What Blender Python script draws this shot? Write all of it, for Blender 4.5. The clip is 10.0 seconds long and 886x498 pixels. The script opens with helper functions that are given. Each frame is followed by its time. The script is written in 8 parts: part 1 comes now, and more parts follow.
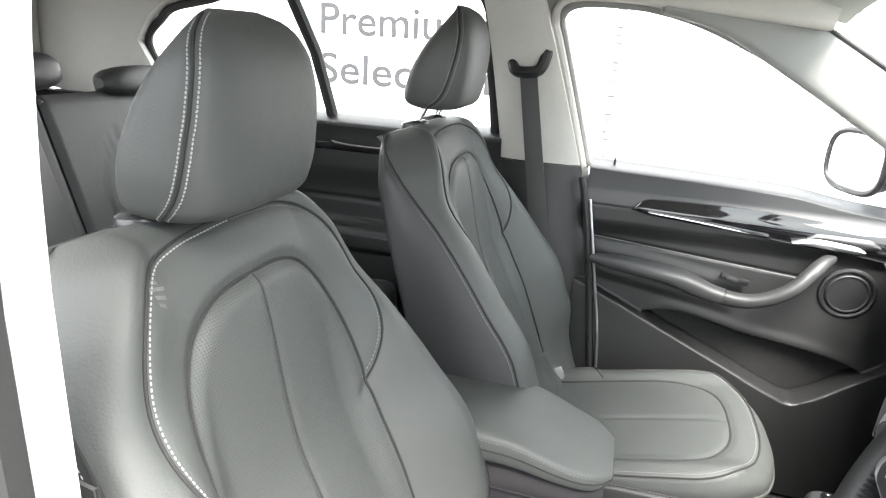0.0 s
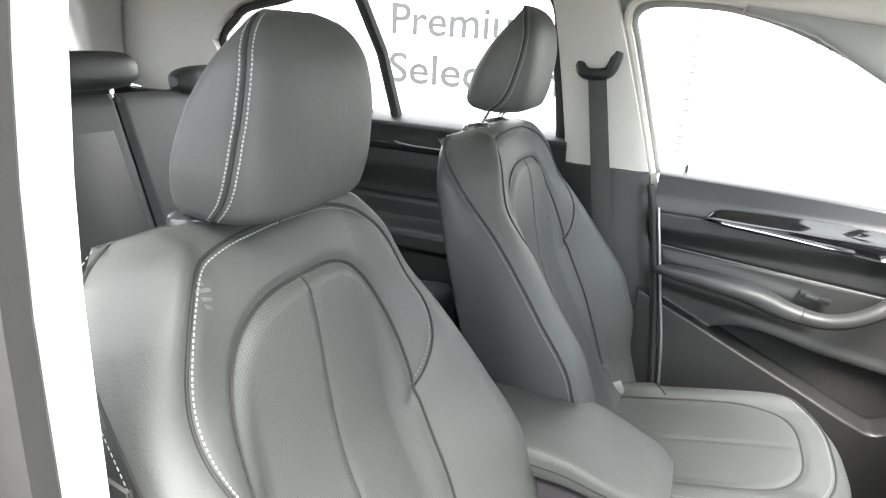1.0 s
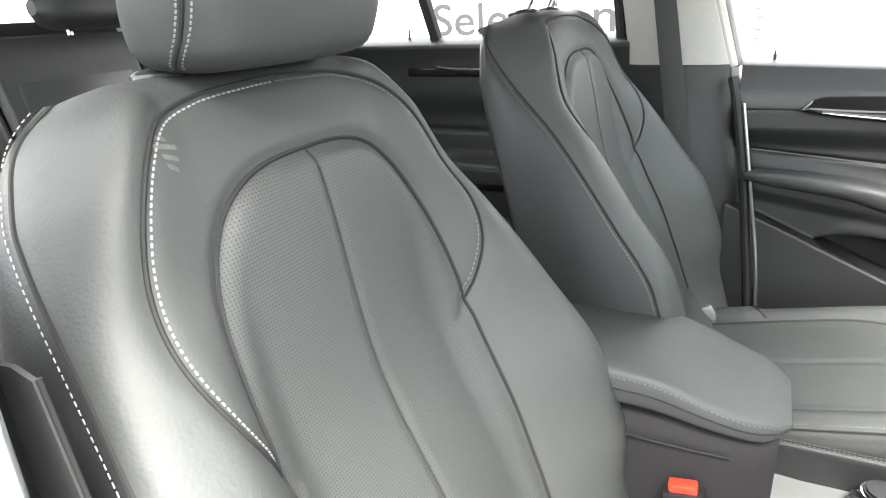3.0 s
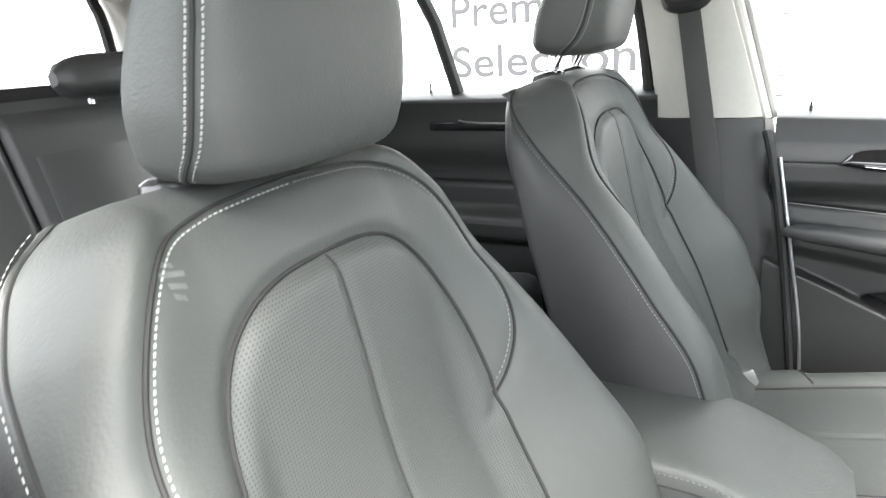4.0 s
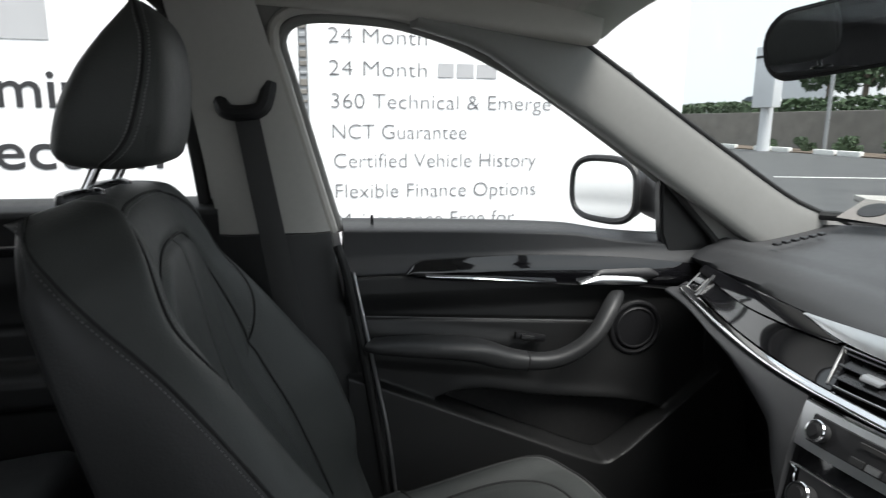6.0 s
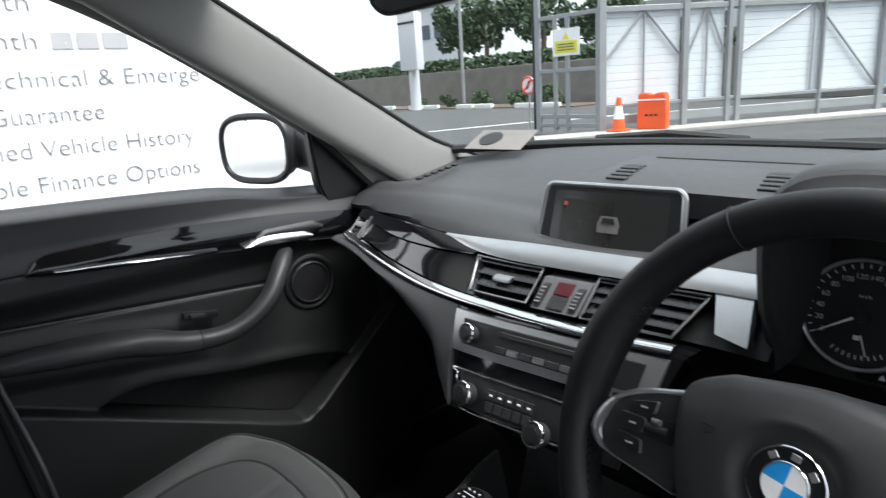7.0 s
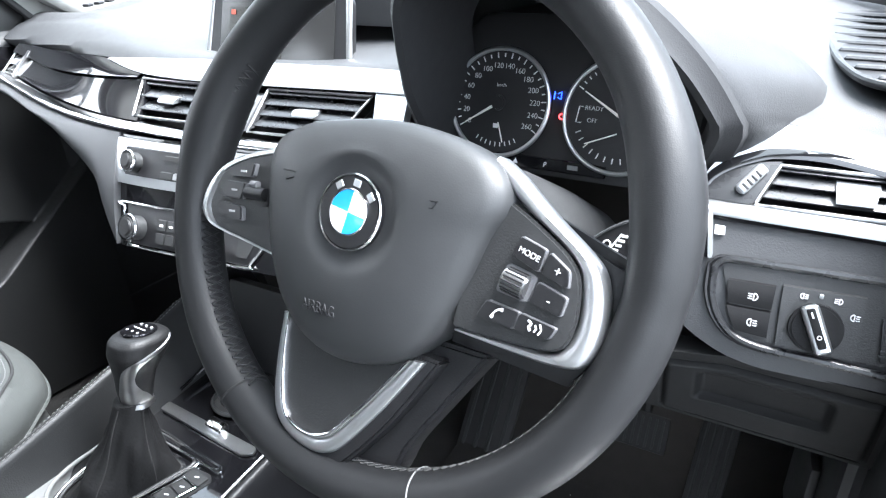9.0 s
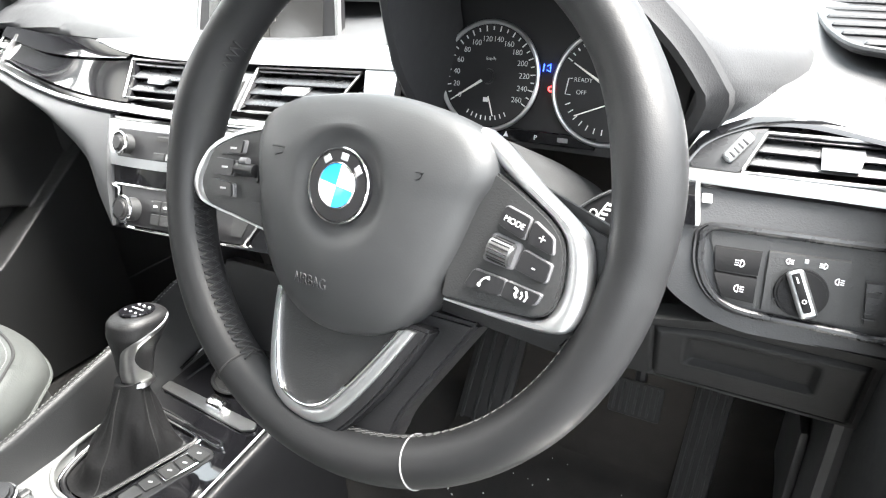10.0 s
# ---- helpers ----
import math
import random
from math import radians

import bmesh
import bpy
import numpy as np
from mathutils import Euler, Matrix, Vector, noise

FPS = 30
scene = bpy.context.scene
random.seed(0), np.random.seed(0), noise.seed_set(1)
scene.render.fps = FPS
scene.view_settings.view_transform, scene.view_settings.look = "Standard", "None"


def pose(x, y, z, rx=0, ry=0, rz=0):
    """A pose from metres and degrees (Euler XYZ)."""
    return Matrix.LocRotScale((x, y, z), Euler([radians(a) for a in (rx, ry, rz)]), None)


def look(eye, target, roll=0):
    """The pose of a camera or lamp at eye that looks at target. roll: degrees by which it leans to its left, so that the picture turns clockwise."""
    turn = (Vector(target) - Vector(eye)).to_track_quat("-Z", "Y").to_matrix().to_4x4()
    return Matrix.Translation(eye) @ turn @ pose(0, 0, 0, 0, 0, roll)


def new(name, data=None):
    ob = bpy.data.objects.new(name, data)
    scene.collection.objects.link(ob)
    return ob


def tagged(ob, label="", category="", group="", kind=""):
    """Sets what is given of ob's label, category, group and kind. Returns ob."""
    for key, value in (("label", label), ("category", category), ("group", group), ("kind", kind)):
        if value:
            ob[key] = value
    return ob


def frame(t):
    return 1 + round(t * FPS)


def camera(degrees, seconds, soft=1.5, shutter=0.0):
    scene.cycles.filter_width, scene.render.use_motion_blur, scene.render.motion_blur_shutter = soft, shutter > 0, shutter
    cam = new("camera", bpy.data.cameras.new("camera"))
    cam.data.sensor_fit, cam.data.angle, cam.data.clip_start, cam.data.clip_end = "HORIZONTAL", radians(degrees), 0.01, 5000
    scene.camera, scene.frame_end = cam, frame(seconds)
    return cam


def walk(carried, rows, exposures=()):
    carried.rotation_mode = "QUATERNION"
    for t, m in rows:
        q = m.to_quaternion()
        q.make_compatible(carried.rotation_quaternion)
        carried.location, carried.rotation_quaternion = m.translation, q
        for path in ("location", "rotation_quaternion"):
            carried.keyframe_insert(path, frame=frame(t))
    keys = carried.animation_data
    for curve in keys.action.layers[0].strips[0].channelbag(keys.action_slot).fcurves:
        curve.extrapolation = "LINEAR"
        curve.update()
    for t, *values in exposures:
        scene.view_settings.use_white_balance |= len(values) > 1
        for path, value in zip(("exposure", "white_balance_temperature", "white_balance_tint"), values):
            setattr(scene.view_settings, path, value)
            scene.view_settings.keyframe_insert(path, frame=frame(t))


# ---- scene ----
cam = camera(69.9, 10.0, soft=1.2, shutter=0.2)
PATH = [
    (0, (0.917, -0.312, 1.419), (-0.914, -0.808, 0.787), 3.6),
    (0.5, (0.902, -0.309, 1.414), (-0.903, -0.895, 0.783), 3.8),
    (1, (0.888, -0.307, 1.421), (-0.876, -0.994, 0.777), 3.7),
    (1.5, (0.866, -0.298, 1.422), (-0.88, -1.052, 0.802), 4.2),
    (2, (0.847, -0.291, 1.41), (-0.834, -1.159, 0.762), 3.8),
    (2.5, (0.804, -0.291, 1.317), (-0.868, -1.16, 0.646), -0.4),
    (2.7, (0.791, -0.303, 1.275), (-0.868, -1.153, 0.551), -3.2),
    (3.8, (0.749, -0.355, 1.285), (-0.883, -1.269, 0.578), -1.3),
    (4, (0.727, -0.359, 1.319), (-0.93, -1.289, 0.696), -4.1),
    (4.5, (0.644, -0.443, 1.332), (-1.205, -0.986, 0.797), 1.1),
    (5, (0.589, -0.475, 1.338), (-1.355, -0.617, 0.89), 0.6),
    (5.2, (0.586, -0.471, 1.332), (-1.362, -0.491, 0.876), 1.2),
    (6.3, (0.492, -0.458, 1.342), (-1.335, 0.267, 0.974), -1.76),
    (6.5, (0.493, -0.441, 1.337), (-1.225, 0.507, 0.949), -3.74),
    (6.7, (0.491, -0.426, 1.327), (-1.136, 0.645, 0.872), -4.77),
    (7, (0.505, -0.399, 1.299), (-0.967, 0.859, 0.799), -3.7),
    (7.2, (0.509, -0.389, 1.285), (-0.852, 0.959, 0.711), -2.9),
    (7.5, (0.542, -0.373, 1.254), (-0.729, 1.016, 0.579), -2.5),
    (8, (0.58, -0.349, 1.224), (-0.552, 1.121, 0.48), -2.5),
    (8.5, (0.598, -0.324, 1.208), (-0.37, 1.232, 0.407), -1.8),
    (9, (0.609, -0.311, 1.187), (-0.278, 1.268, 0.339), -0.8),
    (9.5, (0.613, -0.308, 1.182), (-0.238, 1.267, 0.291), -1.2),
    (10, (0.619, -0.315, 1.185), (-0.252, 1.24, 0.278), -1.9),
]
EXPOSURES = [(0.0, 3.35, 6550, 10), (2.0, 3.65, 6550, 10), (2.6, 3.38, 6550, 10), (4.2, 3.75, 6550, 10), (4.6, 3.93, 6550, 10), (5.0, 3.4, 6500, 10), (5.2, 3.2, 6500, 10), (6.2, 0.35, 6300, 10), (6.5, 0.10, 6280, 10), (6.7, 0.15, 6250, 10), (7.0, 1.05, 6200, 10), (7.5, 1.85, 6000, 10), (8.0, 3.0, 5850, 10), (8.7, 3.2, 5850, 10), (9.1, 3.4, 5850, 10), (9.4, 3.7, 6350, 10), (10.0, 3.8, 6500, 10)]
walk(cam, [(t, look(eye, target, roll)) for t, eye, target, roll in PATH], EXPOSURES)
SKY, SUN_UP, SUN_TURN = 0.090, 65, 70

# ---- light ----
world = bpy.data.worlds.new("overcast")
scene.world = world
world.use_nodes = True
wn = world.node_tree
wn.nodes.clear()
w_out = wn.nodes.new("ShaderNodeOutputWorld")
w_bg = wn.nodes.new("ShaderNodeBackground")
w_sky = wn.nodes.new("ShaderNodeTexSky")
w_sky.sky_type = "NISHITA"
w_sky.sun_disc = False
w_sky.sun_elevation = radians(SUN_UP)
w_sky.sun_rotation = radians(SUN_TURN)
w_sky.air_density, w_sky.dust_density, w_sky.ozone_density = 1.0, 6.0, 1.0
w_bg.inputs["Strength"].default_value = SKY
w_mix = wn.nodes.new("ShaderNodeMixRGB")
w_mix.inputs["Fac"].default_value = 0.75
w_mix.inputs["Color2"].default_value = (9.0, 9.4, 9.6, 1)
wn.links.new(w_sky.outputs[0], w_mix.inputs["Color1"])
wn.links.new(w_mix.outputs[0], w_bg.inputs["Color"])
wn.links.new(w_bg.outputs[0], w_out.inputs["Surface"])

sun = new("sun", bpy.data.lights.new("sun", "SUN"))
sun.data.energy = 4.0
sun.data.angle = radians(40)
sun.data.color = (1.0, 0.97, 0.92)
sun.matrix_world = look((0, 0, 0), (-math.cos(radians(SUN_UP)) * math.sin(radians(SUN_TURN)), -math.cos(radians(SUN_UP)) * math.cos(radians(SUN_TURN)), -math.sin(radians(SUN_UP))))


import functools

# ---- materials ----
def mat(name, base, rough=0.5, metal=0.0, grain=0.0, grain_scale=400.0, vary=0.12, vary_scale=6.0, spec=0.5, emit=0.0, coat=0.0, kind="noise"):
    """A procedural surface: colour that varies at two scales, roughness that varies, and a fine relief."""
    m = bpy.data.materials.new(name)
    m.use_nodes = True
    t = m.node_tree
    b = t.nodes["Principled BSDF"]
    b.inputs["Metallic"].default_value = metal
    b.inputs["Specular IOR Level"].default_value = spec
    b.inputs["Coat Weight"].default_value = coat
    co = t.nodes.new("ShaderNodeTexCoord")
    n1 = t.nodes.new("ShaderNodeTexNoise")
    n1.inputs["Scale"].default_value = vary_scale
    n1.inputs["Detail"].default_value = 5
    n2 = t.nodes.new("ShaderNodeTexNoise")
    n2.inputs["Scale"].default_value = vary_scale * 14
    n2.inputs["Detail"].default_value = 3
    t.links.new(co.outputs["Object"], n1.inputs["Vector"])
    t.links.new(co.outputs["Object"], n2.inputs["Vector"])
    add = t.nodes.new("ShaderNodeMath")
    add.operation = "MULTIPLY_ADD"
    add.inputs[1].default_value = 0.6
    t.links.new(n1.outputs["Fac"], add.inputs[0])
    sc = t.nodes.new("ShaderNodeMath")
    sc.operation = "MULTIPLY"
    sc.inputs[1].default_value = 0.4
    t.links.new(n2.outputs["Fac"], sc.inputs[0])
    t.links.new(sc.outputs[0], add.inputs[2])
    ramp = t.nodes.new("ShaderNodeValToRGB")
    ramp.color_ramp.elements[0].position, ramp.color_ramp.elements[1].position = 0.3, 0.7
    lo, hi = [c * (1 - vary) for c in base], [min(1, c * (1 + vary)) for c in base]
    ramp.color_ramp.elements[0].color, ramp.color_ramp.elements[1].color = (*lo, 1), (*hi, 1)
    t.links.new(add.outputs[0], ramp.inputs["Fac"])
    t.links.new(ramp.outputs["Color"], b.inputs["Base Color"])
    rr = t.nodes.new("ShaderNodeMapRange")
    rr.inputs["To Min"].default_value, rr.inputs["To Max"].default_value = max(0, rough * 0.85), min(1, rough * 1.15)
    t.links.new(n2.outputs["Fac"], rr.inputs["Value"])
    t.links.new(rr.outputs[0], b.inputs["Roughness"])
    if grain:
        if kind == "leather":
            g = t.nodes.new("ShaderNodeTexVoronoi")
            g.feature = "SMOOTH_F1"
            out = g.outputs["Distance"]
        else:
            g = t.nodes.new("ShaderNodeTexNoise")
            g.inputs["Detail"].default_value = 4
            out = g.outputs["Fac"]
        g.inputs["Scale"].default_value = grain_scale
        t.links.new(co.outputs["Object"], g.inputs["Vector"])
        bp = t.nodes.new("ShaderNodeBump")
        bp.inputs["Strength"].default_value = grain
        bp.inputs["Distance"].default_value = 0.0006
        if kind == "leather":
            fold = t.nodes.new("ShaderNodeTexNoise")
            fold.inputs["Scale"].default_value = grain_scale * 0.13
            fold.inputs["Detail"].default_value = 3
            t.links.new(co.outputs["Object"], fold.inputs["Vector"])
            both = t.nodes.new("ShaderNodeMath")
            both.operation = "MULTIPLY_ADD"
            both.inputs[1].default_value = 1.6
            t.links.new(fold.outputs["Fac"], both.inputs[0])
            t.links.new(out, both.inputs[2])
            out = both.outputs[0]
        t.links.new(out, bp.inputs["Height"])
        t.links.new(bp.outputs["Normal"], b.inputs["Normal"])
    if emit:
        b.inputs["Emission Color"].default_value = (*base, 1)
        b.inputs["Emission Strength"].default_value = emit
    return m


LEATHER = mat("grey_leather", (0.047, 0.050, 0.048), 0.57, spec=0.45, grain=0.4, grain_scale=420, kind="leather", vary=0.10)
LEATHER_S = mat("darker_leather", (0.027, 0.0275, 0.028), 0.5, grain=0.35, grain_scale=420, kind="leather")


def perforate(m, pitch):
    """Rows of tiny dark holes over a leather."""
    t = m.node_tree
    b = t.nodes["Principled BSDF"]
    co = t.nodes.new("ShaderNodeTexCoord")
    sep = t.nodes.new("ShaderNodeSeparateXYZ")
    t.links.new(co.outputs["Object"], sep.inputs[0])
    total = None
    for axis in ("X", "Z"):
        w = t.nodes.new("ShaderNodeMath")
        w.operation = "PINGPONG"
        w.inputs[1].default_value = pitch / 2
        t.links.new(sep.outputs[axis], w.inputs[0])
        q = t.nodes.new("ShaderNodeMath")
        q.operation = "POWER"
        q.inputs[1].default_value = 2.0
        t.links.new(w.outputs[0], q.inputs[0])
        if total is None:
            total = q
        else:
            add = t.nodes.new("ShaderNodeMath")
            t.links.new(total.outputs[0], add.inputs[0])
            t.links.new(q.outputs[0], add.inputs[1])
            total = add
    hole = t.nodes.new("ShaderNodeMath")
    hole.operation = "LESS_THAN"
    hole.inputs[1].default_value = (pitch * 0.20) ** 2
    t.links.new(total.outputs[0], hole.inputs[0])
    mix = t.nodes.new("ShaderNodeMixRGB")
    mix.inputs["Color2"].default_value = (0.012, 0.012, 0.012, 1)
    old = b.inputs["Base Color"].links[0].from_socket
    t.links.new(hole.outputs[0], mix.inputs["Fac"])
    t.links.new(old, mix.inputs["Color1"])
    t.links.new(mix.outputs[0], b.inputs["Base Color"])
    return m


LEATHER_P = perforate(mat("perforated_leather", (0.050, 0.053, 0.051), 0.56, spec=0.45, grain=0.35, grain_scale=420, kind="leather", vary=0.10), 0.0028)
SCUFF = mat("pale_scuff", (0.095, 0.098, 0.095), 0.6, vary=0.3, vary_scale=150)
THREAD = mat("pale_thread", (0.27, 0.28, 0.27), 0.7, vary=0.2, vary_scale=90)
SEAM = mat("seam_shadow", (0.012, 0.012, 0.012), 0.8)
PLASTIC = mat("dark_plastic", (0.020, 0.0205, 0.021), 0.48, grain=0.5, grain_scale=700)
SOFT = mat("soft_dash_plastic", (0.034, 0.035, 0.037), 0.50, grain=0.6, grain_scale=650)
DARK = mat("black_plastic", (0.009, 0.009, 0.010), 0.45, grain=0.3, grain_scale=700)
RUBBER = mat("black_rubber", (0.015, 0.015, 0.015), 0.7, grain=0.4)
GLOSS = mat("piano_black", (0.006, 0.006, 0.007), 0.06, vary=0.02, coat=0.6)
SILVER = mat("satin_silver", (0.52, 0.53, 0.54), 0.32, metal=0.9, vary=0.04)
CHROME = mat("chrome", (0.80, 0.80, 0.81), 0.10, metal=1.0, vary=0.03)
TRIM = mat("light_grey_trim", (0.50, 0.49, 0.46), 0.7, grain=0.4, grain_scale=500, vary=0.06)
# Light grey trim toned down in colour to render the backlit pillars darker.
PILLAR_TRIM = mat("toned_down_trim", (0.23, 0.23, 0.22), 0.7, grain=0.4, grain_scale=500, vary=0.06)
HEADLINER = mat("headliner_fabric", (0.52, 0.51, 0.47), 0.9, grain=0.9, grain_scale=900, vary=0.06)
CARPET = mat("black_carpet", (0.013, 0.0122, 0.0115), 0.95, grain=1.0, grain_scale=1500, vary=0.35, vary_scale=30)
BELT = mat("belt_webbing", (0.045, 0.045, 0.045), 0.75, grain=0.8, grain_scale=900)
PAINT = mat("white_body_paint", (0.80, 0.80, 0.79), 0.18, coat=0.8, vary=0.02)
RED = mat("red_plastic", (0.75, 0.04, 0.02), 0.35)
BLUE = mat("blue_enamel", (0.02, 0.30, 0.72), 0.15, coat=0.6)
WHITE = mat("white_enamel", (0.82, 0.82, 0.82), 0.25)
PRINT = mat("white_print", (0.75, 0.75, 0.75), 0.5, vary=0.05)
COLLAR = mat("grey_collar_plastic", (0.045, 0.045, 0.047), 0.22, metal=0.3, vary=0.05)
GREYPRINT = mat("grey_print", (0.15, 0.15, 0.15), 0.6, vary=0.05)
BANNER = mat("white_banner", (0.86, 0.86, 0.87), 0.5, vary=0.03, vary_scale=1.5)
# Bars paler than the lettering: overexposed glare is put into their colour.
BARS = mat("washed_out_print", (0.42, 0.42, 0.43), 0.8, vary=0.05, spec=0.1)
LETTER = mat("grey_lettering", (0.17, 0.17, 0.175), 0.9, vary=0.05, spec=0.1)
LETTER_DARK = mat("dark_grey_lettering", (0.045, 0.045, 0.048), 0.9, vary=0.05, spec=0.1)
WOOL = mat("brushed_metal", (0.35, 0.35, 0.35), 0.35, metal=1.0, vary=0.1, vary_scale=60)
ASPHALT = mat("asphalt", (0.055, 0.056, 0.058), 0.9, grain=1.0, grain_scale=90, vary=0.25, vary_scale=1.2)
CONCRETE = mat("concrete", (0.33, 0.32, 0.30), 0.9, grain=0.8, grain_scale=60, vary=0.2, vary_scale=2.0)
WALLSTONE = mat("rendered_wall", (0.17, 0.16, 0.145), 0.9, grain=0.8, grain_scale=40, vary=0.25, vary_scale=1.5)
GALV = mat("galvanised_steel", (0.30, 0.31, 0.32), 0.5, metal=0.4, vary=0.12, vary_scale=4)
SHEET = mat("pale_sheet", (0.62, 0.65, 0.68), 0.5, vary=0.06, vary_scale=2)
ORANGE = mat("orange_plastic", (0.80, 0.10, 0.015), 0.45, vary=0.08)
ROADWHITE = mat("road_paint", (0.7, 0.7, 0.68), 0.8, vary=0.15, vary_scale=8)
LEAF = mat("foliage", (0.035, 0.065, 0.025), 0.7, vary=0.5, vary_scale=3)
BARK = mat("bark", (0.10, 0.08, 0.06), 0.9, vary=0.3, vary_scale=12)
SOIL = mat("soil", (0.10, 0.075, 0.055), 0.95, vary=0.35, vary_scale=4)
YELLOW = mat("yellow_sign", (0.72, 0.66, 0.03), 0.5)
FARWHITE = mat("far_cladding", (0.62, 0.63, 0.65), 0.6, vary=0.08, vary_scale=0.5)
FARGLASS = mat("far_glass", (0.05, 0.07, 0.10), 0.1, vary=0.1)
CARBLUE = mat("blue_car_paint", (0.12, 0.20, 0.35), 0.2, coat=0.6, vary=0.02)
TEAL = mat("teal_sheet", (0.16, 0.30, 0.36), 0.5, vary=0.1, vary_scale=2)


def glass(name, tint, gloss):
    m = bpy.data.materials.new(name)
    m.use_nodes = True
    t = m.node_tree
    t.nodes.remove(t.nodes["Principled BSDF"])
    out = t.nodes["Material Output"]
    a, b, mx = t.nodes.new("ShaderNodeBsdfTransparent"), t.nodes.new("ShaderNodeBsdfGlossy"), t.nodes.new("ShaderNodeMixShader")
    a.inputs["Color"].default_value = (*tint, 1)
    b.inputs["Roughness"].default_value = 0.01
    mx.inputs["Fac"].default_value = gloss
    t.links.new(a.outputs[0], mx.inputs[1])
    t.links.new(b.outputs[0], mx.inputs[2])
    t.links.new(mx.outputs[0], out.inputs["Surface"])
    return m


GLASS = glass("window_glass", (0.95, 0.97, 0.965), 0.03)
MIRROR = mat("mirror_silver", (0.88, 0.89, 0.90), 0.02, metal=1.0, vary=0.0)


def screen_mat():
    m = mat("dark_display", (0.012, 0.012, 0.014), 0.12, vary=0.05)
    b = m.node_tree.nodes["Principled BSDF"]
    b.inputs["Emission Color"].default_value = (0.5, 0.5, 0.42, 1)
    b.inputs["Emission Strength"].default_value = 0.012
    return m


SCREEN = screen_mat()
GLOW_BLUE = mat("blue_telltale", (0.02, 0.06, 0.9), 0.4, emit=1.5)
GLOW_RED = mat("red_telltale", (0.9, 0.03, 0.03), 0.4, emit=1.2)
NEEDLE = mat("pale_needle", (0.8, 0.78, 0.75), 0.5)


# ---- mesh tools ----
def finish(bm, name, material, parent=None, label="", smooth=True, m=None, sharp=35):
    """Links a bmesh as one mesh object; with a parent it is a part of it."""
    bmesh.ops.recalc_face_normals(bm, faces=bm.faces[:])
    me = bpy.data.meshes.new(name)
    bm.to_mesh(me)
    bm.free()
    me.materials.append(material)
    for p in me.polygons:
        p.use_smooth = smooth
    if smooth:
        me.set_sharp_from_angle(angle=radians(sharp))
    ob = new(name, me)
    if parent is not None:
        ob.parent = parent
    if m is not None:
        ob.matrix_basis = m
    if label:
        tagged(ob, label)
    return ob


def part(name, bm, material, parent, label="", m=None, smooth=True, sharp=35):
    return finish(bm, name, material, parent, label, smooth, m, sharp)


def thing(name, label, category, m=None, group="", kind=""):
    e = new(name)
    e.empty_display_size = 0.05
    if m is not None:
        e.matrix_basis = m
    return tagged(e, label, category, group, kind)


def box(sx, sy, sz, bevel=0.0, seg=2, m=None, bm=None):
    bm = bm or bmesh.new()
    r = bmesh.ops.create_cube(bm, size=1.0, matrix=(m or Matrix()) @ Matrix.Diagonal((sx, sy, sz, 1)))
    if bevel:
        es = list({e for v in r["verts"] for e in v.link_edges})
        bmesh.ops.bevel(bm, geom=es, offset=bevel, segments=seg, affect="EDGES", profile=0.6)
    return bm


def cyl(r1, r2, h, seg=32, bevel=0.0, m=None, bm=None):
    bm = bm or bmesh.new()
    r = bmesh.ops.create_cone(bm, cap_ends=True, segments=seg, radius1=r1, radius2=r2, depth=h, matrix=m or Matrix())
    if bevel:
        es = list({e for v in r["verts"] for e in v.link_edges if e.calc_face_angle(0) > 0.6})
        bmesh.ops.bevel(bm, geom=es, offset=bevel, segments=2, affect="EDGES")
    return bm


def prism(pts, depth, bevel=0.0, bm=None, m=None, seg=2):
    """A flat outline (x, z) pushed along +y by depth, with rounded edges."""
    bm = bm or bmesh.new()
    m = m or Matrix()
    vs = [bm.verts.new(m @ Vector((x, 0, z))) for x, z in pts]
    f = bm.faces.new(vs)
    ret = bmesh.ops.extrude_face_region(bm, geom=[f])
    nv = [g for g in ret["geom"] if isinstance(g, bmesh.types.BMVert)]
    d = m.to_3x3() @ Vector((0, depth, 0))
    bmesh.ops.translate(bm, verts=nv, vec=d)
    if bevel:
        es = [e for e in {e for v in vs + nv for e in v.link_edges} if len(e.link_faces) == 2]
        bmesh.ops.bevel(bm, geom=es, offset=bevel, segments=seg, affect="EDGES", clamp_overlap=True)
    return bm


def tube(pts, r, seg=10, closed=False, bm=None, cap=True):
    """A round bar along points; r is one radius or one for each point."""
    bm = bm or bmesh.new()
    P = [Vector(p) for p in pts]
    n = len(P)
    R = r if isinstance(r, (list, tuple)) else [r] * n
    rings = []
    ref = None
    for i in range(n):
        a, b = (P[i - 1], P[(i + 1) % n]) if closed else (P[max(i - 1, 0)], P[min(i + 1, n - 1)])
        t = (b - a).normalized()
        if ref is None:
            ref = t.orthogonal().normalized()
        ref = (ref - t * ref.dot(t)).normalized()
        s = t.cross(ref)
        rings.append([bm.verts.new(P[i] + (ref * math.cos(k * math.tau / seg) + s * math.sin(k * math.tau / seg)) * R[i]) for k in range(seg)])
    for i in range(n if closed else n - 1):
        A, B = rings[i], rings[(i + 1) % n]
        off = 0
        if closed and i == n - 1:
            off = min(range(seg), key=lambda o: (A[0].co - B[o].co).length)
        for k in range(seg):
            bm.faces.new((A[k], A[(k + 1) % seg], B[(k + 1 + off) % seg], B[(k + off) % seg]))
    if cap and not closed:
        bm.faces.new(rings[0][::-1])
        bm.faces.new(rings[-1])
    return bm


